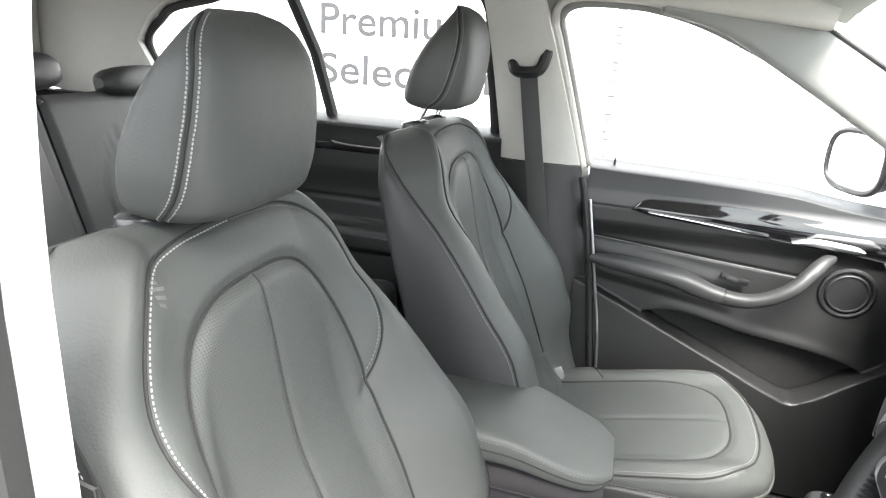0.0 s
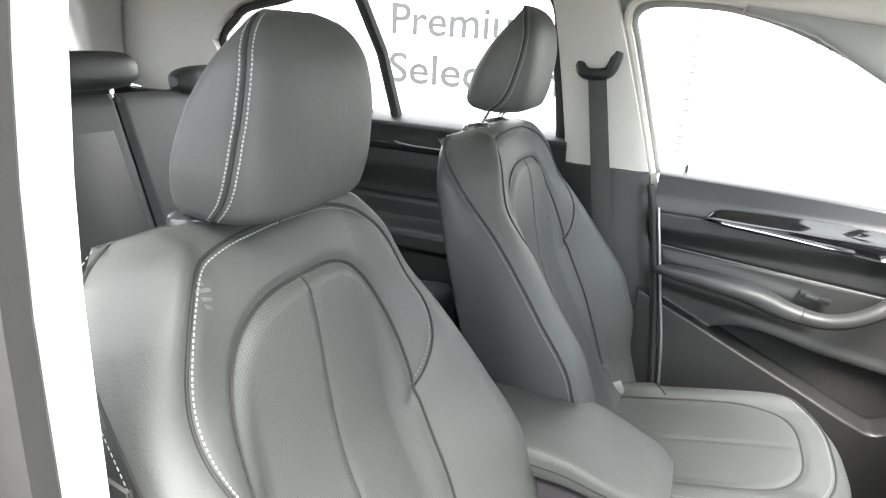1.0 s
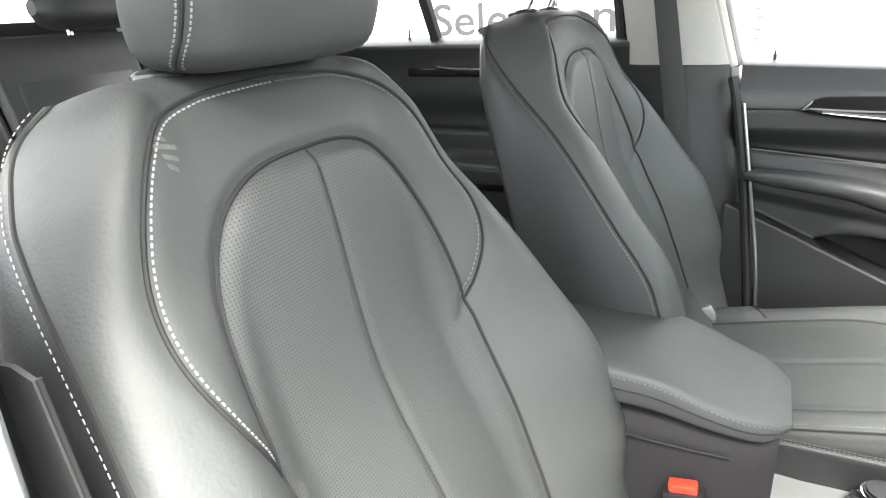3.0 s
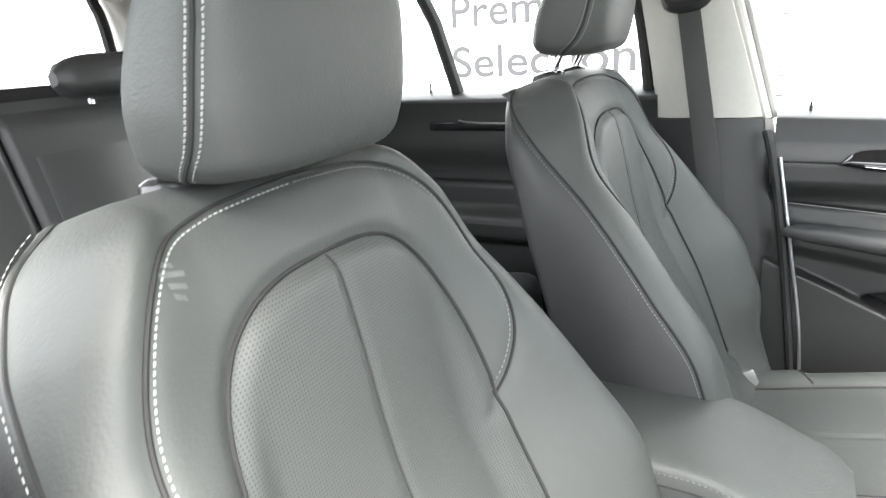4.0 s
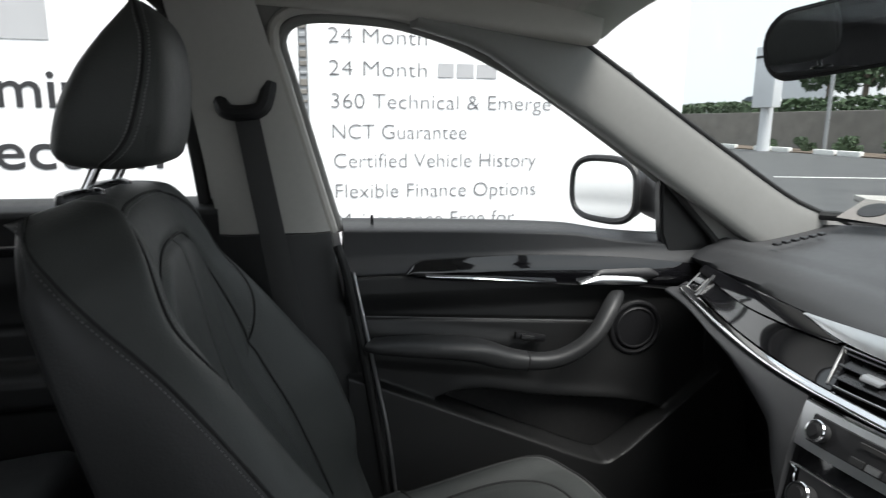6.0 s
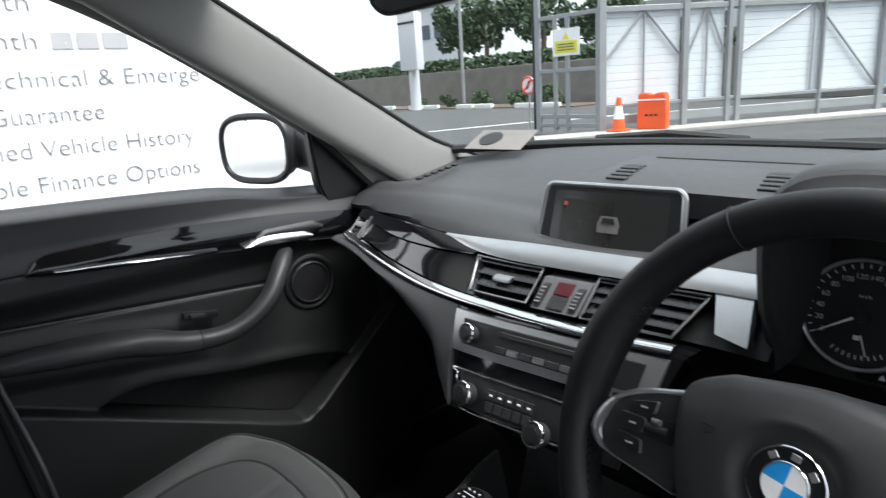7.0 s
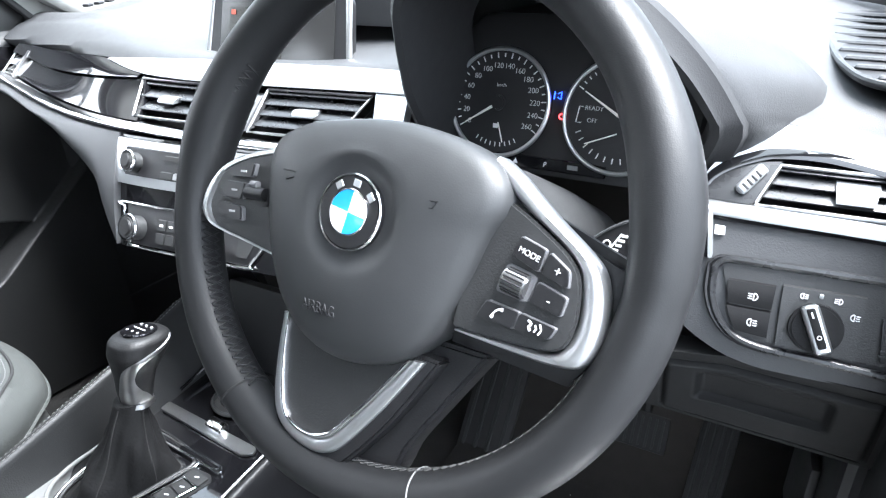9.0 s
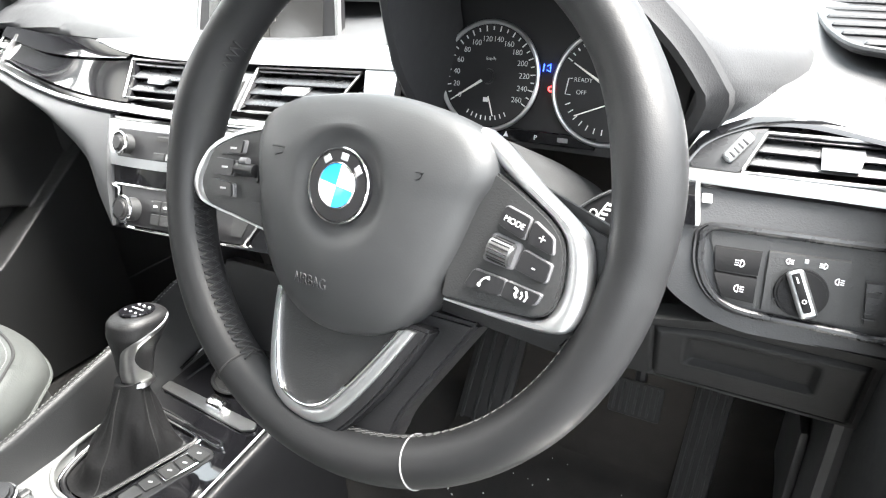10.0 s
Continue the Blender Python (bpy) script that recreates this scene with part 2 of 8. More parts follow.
def loft(rings, closed=True, cap=True, bm=None):
    """A skin through rings of points."""
    bm = bm or bmesh.new()
    V = [[bm.verts.new(p) for p in ring] for ring in rings]
    n = len(V[0])
    for A, B in zip(V, V[1:]):
        for k in range(n if closed else n - 1):
            bm.faces.new((A[k], A[(k + 1) % n], B[(k + 1) % n], B[k]))
    if cap and closed:
        bm.faces.new(V[0][::-1])
        bm.faces.new(V[-1])
    return bm


def slab(front, back):
    """A closed sheet between two grids of points of the same size."""
    bm = bmesh.new()
    A = [[bm.verts.new(p) for p in row] for row in front]
    B = [[bm.verts.new(p) for p in row] for row in back]
    n, k = len(A), len(A[0])
    for G, flip in ((A, False), (B, True)):
        for i in range(n - 1):
            for j in range(k - 1):
                q = (G[i][j], G[i + 1][j], G[i + 1][j + 1], G[i][j + 1])
                bm.faces.new(q[::-1] if flip else q)
    edge = [(i, 0) for i in range(n)] + [(n - 1, j) for j in range(1, k)] + [(i, k - 1) for i in range(n - 2, -1, -1)] + [(0, j) for j in range(k - 2, 0, -1)]
    for (a, b), (c, d) in zip(edge, edge[1:] + edge[:1]):
        bm.faces.new((A[a][b], A[c][d], B[c][d], B[a][b]))
    return bm


def curve_through(pts, n):
    """n points evenly along a smooth curve through the given ones."""
    P = [Vector(p) for p in pts]
    out = []
    for i in range(len(P) - 1):
        p0, p1, p2, p3 = P[max(i - 1, 0)], P[i], P[i + 1], P[min(i + 2, len(P) - 1)]
        for k in range(24):
            t = k / 24
            out.append(0.5 * (2 * p1 + (p2 - p0) * t + (2 * p0 - 5 * p1 + 4 * p2 - p3) * t * t + (3 * p1 - p0 - 3 * p2 + p3) * t ** 3))
    out.append(P[-1])
    acc = [0.0]
    for a, b in zip(out, out[1:]):
        acc.append(acc[-1] + (b - a).length)
    res, j = [], 0
    for k in range(n):
        s = acc[-1] * k / (n - 1)
        while j < len(out) - 2 and acc[j + 1] < s:
            j += 1
        d = acc[j + 1] - acc[j]
        res.append(out[j].lerp(out[j + 1], (s - acc[j]) / d if d > 0 else 0))
    return res


@functools.lru_cache(maxsize=None)
def slopes(xs, ys):
    """Slopes of a smooth curve through the points that never overshoots."""
    d = [(b - a) / max(q - p, 1e-6) for a, b, p, q in zip(ys, ys[1:], xs, xs[1:])]
    m = [d[0]]
    for a, b in zip(d, d[1:]):
        m.append(0.0 if a * b <= 0 else 2 * a * b / (a + b))
    return m + [d[-1]]


def ease(x, xs, ys):
    if x <= xs[0]:
        return ys[0]
    if x >= xs[-1]:
        return ys[-1]
    k = 0
    while x > xs[k + 1]:
        k += 1
    m = slopes(tuple(xs), tuple(ys))
    h = max(xs[k + 1] - xs[k], 1e-6)
    t = (x - xs[k]) / h
    t2, t3 = t * t, t * t * t
    return (2 * t3 - 3 * t2 + 1) * ys[k] + (t3 - 2 * t2 + t) * h * m[k] + (3 * t2 - 2 * t3) * ys[k + 1] + (t3 - t2) * h * m[k + 1]


def smooth(a, b, x):
    t = min(1.0, max(0.0, (x - a) / (b - a)))
    return t * t * (3 - 2 * t)


def stitches(curve, normals, pitch, length, r, offset=0.0):
    """Short raised stitches along a seam."""
    bm = bmesh.new()
    acc = 0.0
    for i in range(len(curve) - 1):
        a, b = curve[i], curve[i + 1]
        acc += (b - a).length
        if acc >= pitch:
            acc = 0.0
            t = (b - a).normalized()
            n = normals[i]
            s = t.cross(n).normalized()
            c = a + s * offset + n * r * 0.4
            m = Matrix((s, t, n)).transposed().to_4x4()
            m.translation = c
            box(r * 1.7, length, r * 1.5, r * 0.5, 1, m, bm)
    return bm


def stitches_on(line, surf, pitch, length, r, offset):
    """Short raised stitches beside a seam that is drawn in a surface's own two coordinates."""
    bm = bmesh.new()
    acc, e = 0.0, 0.0015
    for i in range(len(line) - 1):
        (u0, v0), (u1, v1) = line[i], line[i + 1]
        L = math.hypot(u1 - u0, v1 - v0)
        acc += L
        if acc < pitch or L == 0:
            continue
        acc = 0.0
        du, dv = (u1 - u0) / L, (v1 - v0) / L
        u, v = u0 - dv * offset, v0 + du * offset
        p = surf(u, v)
        t = (surf(u + du * e, v + dv * e) - surf(u - du * e, v - dv * e)).normalized()
        s = (surf(u - dv * e, v + du * e) - surf(u + dv * e, v - du * e)).normalized()
        n = t.cross(s).normalized()
        if n.y < 0 and abs(n.y) > abs(n.z) or n.z < 0 and abs(n.z) >= abs(n.y):
            n = -n
        s = t.cross(n).normalized()
        m = Matrix((s, t, n)).transposed().to_4x4()
        m.translation = p + n * r * 0.35
        box(r * 1.8, length, r * 1.5, r * 0.5, 1, m, bm)
    return bm


def lettering(text, size, name, material, parent, m, width=None, thick=0.0006, label="", centre=False):
    """Words as a thin raised mesh on a surface; local x runs along the line, local y up."""
    cu = bpy.data.curves.new("words", "FONT")
    cu.body, cu.size, cu.extrude, cu.offset = text, size, thick, (0.008 if size > 0.2 else -0.017) * size
    if centre:
        cu.align_x = "CENTER"
    ob = bpy.data.objects.new("words", cu)
    scene.collection.objects.link(ob)
    me = bpy.data.meshes.new_from_object(ob.evaluated_get(bpy.context.evaluated_depsgraph_get()))
    bpy.data.objects.remove(ob)
    bpy.data.curves.remove(cu)
    if width:
        xs = [v.co.x for v in me.vertices]
        k = width / (max(xs) - min(xs))
        for v in me.vertices:
            v.co.x *= k
    me.materials.clear()
    me.materials.append(material)
    o = new(name, me)
    o.parent = parent
    o.matrix_basis = m
    if label:
        tagged(o, label)
    return o


# ---- seats ----
SEAT = 1.074
BACK_V = [-0.66, -0.5, -0.36, -0.2, 0.0, 0.06, 0.1]
BACK_C = [0.0847, 0.0316, 0.0171, -0.0023, 0.0156, 0.0058, -0.0179]


def back_half(v):
    """Half width of the backrest at height v along it."""
    return ease(v, [-0.66, -0.45, -0.3, -0.15, 0.0, 0.03, 0.055, 0.075, 0.09, 0.098], [0.2673, 0.2813, 0.270, 0.247, 0.206, 0.188, 0.168, 0.141, 0.109, 0.067])


def back_edge(v):
    """Depth of the bolster's outer edge, where the side panel begins."""
    return ease(v, [-0.66, -0.52, -0.42, -0.34, -0.23, -0.105, 0.0, 0.07, 0.098], [0.0611, 0.0660, 0.0900, 0.0900, 0.0610, 0.0170, -0.0380, -0.0680, -0.0685])


OVAL_TOP, OVAL_A, OVAL_B = 0.0002, 0.1485, 0.2344


def oval_half(v):
    """Half width of the oval centre panel."""
    if v > OVAL_TOP:
        return 0.0
    c = OVAL_TOP - OVAL_B
    if v > c:
        return OVAL_A * max(0.0, 1 - ((v - c) / OVAL_B) ** 3.1) ** (1 / 3.1)
    return OVAL_A - 0.0074 * (c - v) / 0.4


ARCH = [(0.1364, -0.219), (0.1591, -0.1868), (0.1823, -0.1443), (0.1934, -0.1009), (0.1867, -0.0574), (0.1717, -0.0168), (0.1494, 0.0186), (0.1204, 0.0447), (0.0823, 0.0563), (0.0369, 0.0598)]
ARCH_ALL = [(x, z) for x, z in ARCH] + [(0.0, 0.0608)] + [(-x, z) for x, z in ARCH[::-1]]
ARCH_FINE = [(p.x, p.z) for p in curve_through([(x, 0, z) for x, z in ARCH_ALL], 320)]
OVAL_FINE = []
for _i in range(0, 301):
    _v = -0.5 + (OVAL_TOP + 0.5) * math.sin(_i / 300 * math.pi / 2)
    OVAL_FINE.append((oval_half(_v), _v))
OVAL_FINE = OVAL_FINE + [(-a, b) for a, b in OVAL_FINE[::-1]]
ARCH_NP, OVAL_NP = np.array(ARCH_FINE), np.array(OVAL_FINE)


def near(u, v, line):
    return float(np.sqrt(((line - (u, v)) ** 2).sum(1).min()))


def back_front(u, v):
    """Depth of the backrest's front at (u, v): hollow middle, raised bolsters, sunk seams."""
    c = ease(v, BACK_V, BACK_C)
    h = back_half(v)
    a = abs(u)
    e = back_edge(v)
    full = smooth(0.0, -0.25, v) if v < 0 else 0.0
    ta_, tb_ = c + 0.010, e + 0.026 - 0.006 * full
    top = (ta_ + tb_) / 2 + math.hypot((ta_ - tb_) / 2, 0.008)
    if a < 0.105:
        w = c + 0.004 * (1 - (a / 0.105) ** 2)
    else:
        k = smooth(0.105, 0.80 * h + 0.01, a)
        w = c + (top - c) * k
    r = (a - (h - 0.045)) / 0.045
    if r > 0:
        w = w + (e - w) * (1 - math.sqrt(max(0.0, 1 - min(1, r) ** 2)))
    if v > 0.05:
        w -= 0.022 * ((v - 0.05) / 0.03) ** 2
    o = near(u, v, OVAL_NP)
    d = near(u, v, ARCH_NP)
    w -= 0.0042 * math.exp(-(o / 0.0075) ** 2) + 0.0036 * math.exp(-(d / 0.0075) ** 2)
    if v < OVAL_TOP and a < 0.03:
        w -= 0.0030 * math.exp(-(a / 0.006) ** 2)
    if a < oval_half(v):
        w += 0.004 * smooth(0.0, 0.02, o)
    return w


def on_back(u, v, lift=0.0):
    return Vector((u, back_front(u, v) + lift, v))


def backrest_mesh():
    nv, nu = 200, 150
    rings = []
    vs = [-0.66 + 0.740 * (1 - (1 - i / nv) ** 1.15) for i in range(nv + 1)]
    for v in vs:
        h = back_half(v)
        ring = [Vector((-h + 2 * h * j / nu, back_front(-h + 2 * h * j / nu, v), v)) for j in range(nu + 1)]
        e = back_edge(v)
        back = -0.074 if v < 0.0 else -0.074 + 0.10 * v
        side = []
        for k in range(1, 9):
            q = k / 8
            side.append((h + 0.006 * math.sin(q * math.pi), e + (back - e) * q))
        rear = [(h * math.cos(q * math.pi / 2) ** 0.6 if q < 1 else 0.0, back - 0.028 * math.sin(q * math.pi / 2)) for q in (0.1, 0.3, 0.6, 0.85, 1.0)]
        ring += [Vector((x, y, v)) for x, y in side + rear]
        ring += [Vector((-x, y, v)) for x, y in rear[-2::-1] + side[::-1]]
        rings.append(ring)
    return loft(rings)


HQ = [0, 0.03, 0.10, 0.3, 0.55, 0.75, 0.88, 0.96, 1.0]
HEAD_W = [0.100, 0.122, 0.136, 0.146, 0.142, 0.129, 0.107, 0.080, 0.046]
HEAD_F = [0.024, 0.046, 0.056, 0.062, 0.064, 0.060, 0.052, 0.040, 0.026]
SEAM_Q, SEAM_A = [0, 0.03, 0.08, 0.15, 0.25, 0.35, 0.45, 0.55, 0.65, 0.75, 0.85, 0.92, 1.0], [2, 3, 8.5, 15.5, 21, 23.5, 24.5, 25.5, 25, 22.5, 14, 8, 6]
HEAD_B = [-0.030, -0.045, -0.050, -0.044, -0.026, -0.004, 0.012, 0.020, 0.022]


def head_point(q, a):
    """A point on the headrest's skin: height q, angle a round it from its outer side to its front."""
    w, f, b = ease(q, HQ, HEAD_W), ease(q, HQ, HEAD_F), ease(q, HQ, HEAD_B)
    ca, sa = math.cos(a), math.sin(a)
    return Vector((w * math.copysign(abs(ca) ** (0.5 if sa > 0 else 0.72), ca), (f + b) / 2 + (f - b) / 2 * math.copysign(abs(sa) ** 0.62, sa), 0.225 * q))


def head_seam(q):
    return radians(ease(q, SEAM_Q, SEAM_A))


def headrest_mesh():
    rings = []
    for i in range(49):
        q = i / 48
        s_at = head_point(q, head_seam(q))
        ring = []
        for k in range(160):
            p = head_point(q, k * math.tau / 160)
            d = (p - s_at).length
            p.y -= 0.0034 * math.exp(-(d / 0.007) ** 2)
            ring.append(p)
        rings.append(ring)
    return loft(rings)


def head_line(off):
    """The seam's course, moved round the skin by off metres."""
    pts = []
    for k in range(8, 392):
        q = k / 399
        a = head_seam(q)
        p0 = head_point(q, a)
        p = p0
        while off and (p - p0).length < abs(off) and 0.02 < a < 3.0:
            a += math.copysign(0.004, off)
            p = head_point(q, a)
        d = (p - p0).length
        pts.append(p - Vector((0, 0.0034 * math.exp(-(d / 0.007) ** 2), 0)))
    return pts


def cushion_top(u, s):
    """Height of the seat cushion at u across and s along, from rear to front."""
    a = abs(u)
    base = ease(s, [0, 0.12, 0.3, 0.47, 0.55, 0.595], [-0.012, -0.006, 0.004, 0.010, 0.0, -0.025])
    k = smooth(0.12, 0.172, a)
    z = base + 0.022 * k * ease(s, [0, 0.1, 0.4, 0.595], [0.5, 1.0, 0.8, 0.3])
    r = (a - 0.150) / 0.040
    if r > 0:
        z -= 0.012 * min(1, r) ** 2.5
    if 0.145 < a < 0.192:
        z += 0.010 * smooth(0.262, 0.225, s) - 0.004 * math.exp(-((s - 0.245) / 0.008) ** 2)
    d = near(u, s, CUSH_NP)
    z -= 0.0045 * math.exp(-(d / 0.0075) ** 2)
    d2 = near(u, s, CUSH2_NP)
    z -= 0.0035 * math.exp(-(d2 / 0.007) ** 2)
    if a < 0.02 and 0.05 < s < 0.49:
        z -= 0.003 * math.exp(-(a / 0.006) ** 2)
    return z


def cushion_rim(a, grow=0.0, front=0.0):
    """Outline of the cushion's top seam at the angle a: squared front, straight sides, rounded rear corners."""
    ca, sa = math.cos(a), math.sin(a)
    if sa >= 0:
        return (math.copysign((0.190 + grow) * abs(ca) ** 0.77, ca), 0.400 + (0.142 + grow + front) * sa ** 0.77)
    return (math.copysign((0.190 + grow) * abs(ca) ** 0.3, ca), 0.400 - 0.395 * abs(sa) ** 0.3)


CUSH_FINE = []
for _i in range(0, 161):
    _a = _i / 160 * math.pi
    CUSH_FINE.append((math.copysign(0.142 * abs(math.cos(_a)) ** 0.65, math.cos(_a)), 0.33 + 0.164 * math.sin(_a) ** 0.65))
CUSH_FINE = [(0.142, 0.05 + 0.28 * _k / 100) for _k in range(100)] + CUSH_FINE + [(-0.142, 0.33 - 0.28 * _k / 100) for _k in range(101)]
CUSH_NP = np.array(CUSH_FINE)
CUSH2_FINE = [(0.190, 0.06 + 0.34 * _k / 100) for _k in range(100)] + [cushion_rim(_k / 240 * math.pi) for _k in range(241)] + [(-0.190, 0.40 - 0.34 * _k / 100) for _k in range(101)]
CUSH2_NP = np.array(CUSH2_FINE)


def cushion_lip(a, q):
    """The cushion's flank below the seam: q from 0 at the seam to 1 at the lower edge."""
    x, y = cushion_rim(a, 0.006 * math.sin(q * math.pi), 0.004 * math.sin(q * math.pi) + 0.022 * q)
    return Vector((x, y, cushion_top(*cushion_rim(a)) - 0.004 - 0.072 * q))


def cushion_mesh():
    n = 260
    around = [k / n * math.tau for k in range(n)]
    rings = []
    for i in range(66):
        r = (i + 1) / 66
        ring = []
        for a in around:
            x, y = cushion_rim(a)
            x, y = x * r, 0.30 + (y - 0.30) * r
            ring.append(Vector((x, y, cushion_top(x, y))))
        rings.append(ring)
    for k in range(1, 9):
        rings.append([cushion_lip(a, k / 8) for a in around])
    low = rings[-1]
    for inn, drop in ((0.0, 0.004), (0.010, 0.006), (0.016, 0.03), (0.016, 0.09)):
        rings.append([Vector((p.x * (1 - inn / 0.19), 0.30 + (p.y - 0.30) * (1 - inn / 0.25), p.z - drop)) for p in low])
    return loft(rings)


def seat(name, label, m, pivot, recline, head_at, slide, bright):
    """A front seat; pivot is the depth and height of the backrest's upper reference point, head_at those of the headrest and its tilt."""
    s = thing(name, label, "car seat", m, "front seats")
    tilt = Matrix.Rotation(radians(recline), 4, "X")
    piv = Matrix.Translation((0, *pivot)) @ tilt @ Matrix.Diagonal((SEAT, SEAT, SEAT, 1))
    back = part("backrest", backrest_mesh(), LEATHER, s, "grey leather backrest with a perforated oval centre panel", piv, sharp=60)
    back.data.materials.append(LEATHER_P)
    # Flanks and rear rendered too bright, so a darker leather colour dims them.
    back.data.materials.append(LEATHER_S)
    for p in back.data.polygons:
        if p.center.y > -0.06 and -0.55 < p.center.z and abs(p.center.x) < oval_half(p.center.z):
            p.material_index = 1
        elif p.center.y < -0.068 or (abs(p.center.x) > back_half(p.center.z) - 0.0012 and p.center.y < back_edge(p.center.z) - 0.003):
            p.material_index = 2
    arch = curve_through([(x, 0, z) for x, z in ARCH_ALL], 840)
    arch = [p for p in arch if abs(p.x) > oval_half(p.z) + 0.0005]
    arch2 = [(p.x, p.z) for p in arch]
    # One thread colour all round; grey stands in where less light reaches it.
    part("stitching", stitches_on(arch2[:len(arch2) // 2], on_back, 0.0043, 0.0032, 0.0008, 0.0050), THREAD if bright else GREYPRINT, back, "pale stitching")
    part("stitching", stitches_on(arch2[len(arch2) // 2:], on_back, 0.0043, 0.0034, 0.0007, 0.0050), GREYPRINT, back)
    part("piping", tube([on_back(p.x, p.z, 0.0008) for p in arch[::4]], 0.0017, 6), SEAM, back)
    part("piping", tube([on_back(a, b, 0.0008) for a, b in OVAL_FINE[::3]], 0.0019, 6), SEAM, back)
    part("piping", tube([on_back(0, OVAL_TOP - 0.003 - 0.5 * k / 60, 0.0004) for k in range(61)], 0.0012, 6), SEAM, back)
    for sg in (1, -1):
        line = []
        for k in range(440):
            v = 0.075 - 0.71 * k / 439
            line.append(Vector((sg * (back_half(v) + 0.0005), back_edge(v) - 0.001, v)))
        part("piping", tube(line, 0.0018, 6), SEAM, back)
        n = [Vector((sg * 0.75, 0.66, 0)).normalized()] * len(line)
        # Weaker light put into the thread: only the driver's outer row stays pale.
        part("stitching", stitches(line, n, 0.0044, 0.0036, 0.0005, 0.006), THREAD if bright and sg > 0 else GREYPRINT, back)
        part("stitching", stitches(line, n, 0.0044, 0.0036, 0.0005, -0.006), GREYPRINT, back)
    if bright:
        for k, (u0, v0, w_) in enumerate(((0.124, 0.034, 0.010), (0.119, 0.027, 0.017), (0.122, 0.0195, 0.012), (0.126, 0.013, 0.008))):
            part("scuff_mark", slab([[on_back(u0 + w_ * i / 6, v0 - 0.0035 * j / 2 + 0.004 * i / 6, 0.0003) for j in range(3)] for i in range(7)], [[on_back(u0 + w_ * i / 6, v0 - 0.0035 * j / 2 + 0.004 * i / 6, -0.001) for j in range(3)] for i in range(7)]), SCUFF, back, "pale scuff on the leather")
    head_m = pose(-0.010, head_at[0], head_at[1], head_at[2]) @ Matrix.Diagonal((0.813, 1.24, 0.882, 1))
    for sg in (1, -1):
        foot_ = Vector((sg * 0.058, -0.040, 0.0775))
        part("post_guide", tube([(0, 0, -0.012), (0, 0, 0.002), (0, 0, 0.008), (0, 0, 0.011), (0, 0, 0.012)], [0.026, 0.026, 0.024, 0.019, 0.009], 28), COLLAR, back, "glossy grey plastic guide", pose(*foot_, -14))
        part("post", tube([foot_, piv.inverted() @ Vector((sg * 0.0665 - 0.010, head_at[0] + 0.005, head_at[1] + 0.03))], 0.0056, 12), CHROME, back, "chrome headrest post")
    head = part("headrest", headrest_mesh(), LEATHER, s, "grey leather headrest", head_m, sharp=60)
    part("piping", tube(head_line(0.0)[::3], 0.0019, 6), SEAM, head)
    for off in (0.0048, -0.0048):
        line = head_line(off)
        # Passenger headrest thread is greyed for the weaker light there.
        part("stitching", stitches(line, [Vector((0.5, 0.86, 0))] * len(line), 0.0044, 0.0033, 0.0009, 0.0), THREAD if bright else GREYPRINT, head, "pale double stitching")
    cush = part("cushion", cushion_mesh(), LEATHER, s, "grey leather seat cushion", pose(0, -0.548 - slide, 0.581, 11.3) @ Matrix.Diagonal((1.134, 1.099, 0.83, 1)), sharp=60)
    part("piping", tube([Vector((a, b, cushion_top(a, b))) for a, b in CUSH_FINE], 0.0024, 6), SEAM, cush)
    part("piping", tube([Vector((a, b, cushion_top(a, b) + 0.001)) for a, b in CUSH2_FINE[::2]], 0.0020, 6), SEAM, cush)
    part("piping", tube([cushion_lip(k / 160 * math.pi, 1.0) for k in range(161)], 0.0030, 6), LEATHER, cush)
    fine = curve_through([Vector((a * 0.968, 0.3 + (b - 0.3) * 0.975, cushion_top(a * 0.968, 0.3 + (b - 0.3) * 0.975))) for a, b in CUSH2_FINE[::4]], 500)
    part("stitching", stitches(fine, [Vector((0, 0, 1))] * 500, 0.0048, 0.0034, 0.0007, 0.0), GREYPRINT, cush)
    for sg in (1, -1):
        crease = [Vector((sg * (0.148 + 0.040 * k / 12), 0.255 - 0.020 * math.sin(k / 12 * math.pi / 2), 0)) for k in range(13)]
        part("piping", tube([Vector((q.x, q.y, cushion_top(q.x, q.y) + 0.0012)) for q in crease], 0.0022, 6), SEAM, cush)
    part("seat_frame", box(0.38, 0.46, 0.10, 0.02, 2), DARK, s, "black plastic seat base", pose(0, -0.18, 0.43))
    for sg in (1, -1):
        part("runner", box(0.04, 0.5, 0.06, 0.008, 1), DARK, s, "", pose(sg * 0.2, -0.18, 0.36))
        part("side_cover", prism([(-0.46, 0.40), (-0.47, 0.55), (-0.40, 0.60), (0.0, 0.50), (0.08, 0.44), (0.05, 0.40)], 0.03, 0.008, m=Matrix.Rotation(radians(90), 4, "Z")), PLASTIC, s, "dark plastic side cover", pose(sg * 0.205 + 0.015, 0, 0))
    return s



# ---- setting: ground and car shell ----
def sheet(name, outline, z, material, thick=0.02, label="", category="", kind="structure"):
    bm = bmesh.new()
    up = [bm.verts.new((x, y, z)) for x, y in outline]
    dn = [bm.verts.new((x, y, z - thick)) for x, y in outline]
    bm.faces.new(up)
    bm.faces.new(dn[::-1])
    n = len(up)
    for i in range(n):
        bm.faces.new((up[i], up[(i + 1) % n], dn[(i + 1) % n], dn[i]))
    return tagged(finish(bm, name, material, None, "", False), label, category, "", kind)


sheet("ground", [(-600, -600), (600, -600), (600, 600), (-600, 600)], 0.0, ASPHALT, 0.2, "grey asphalt yard and road", "ground")

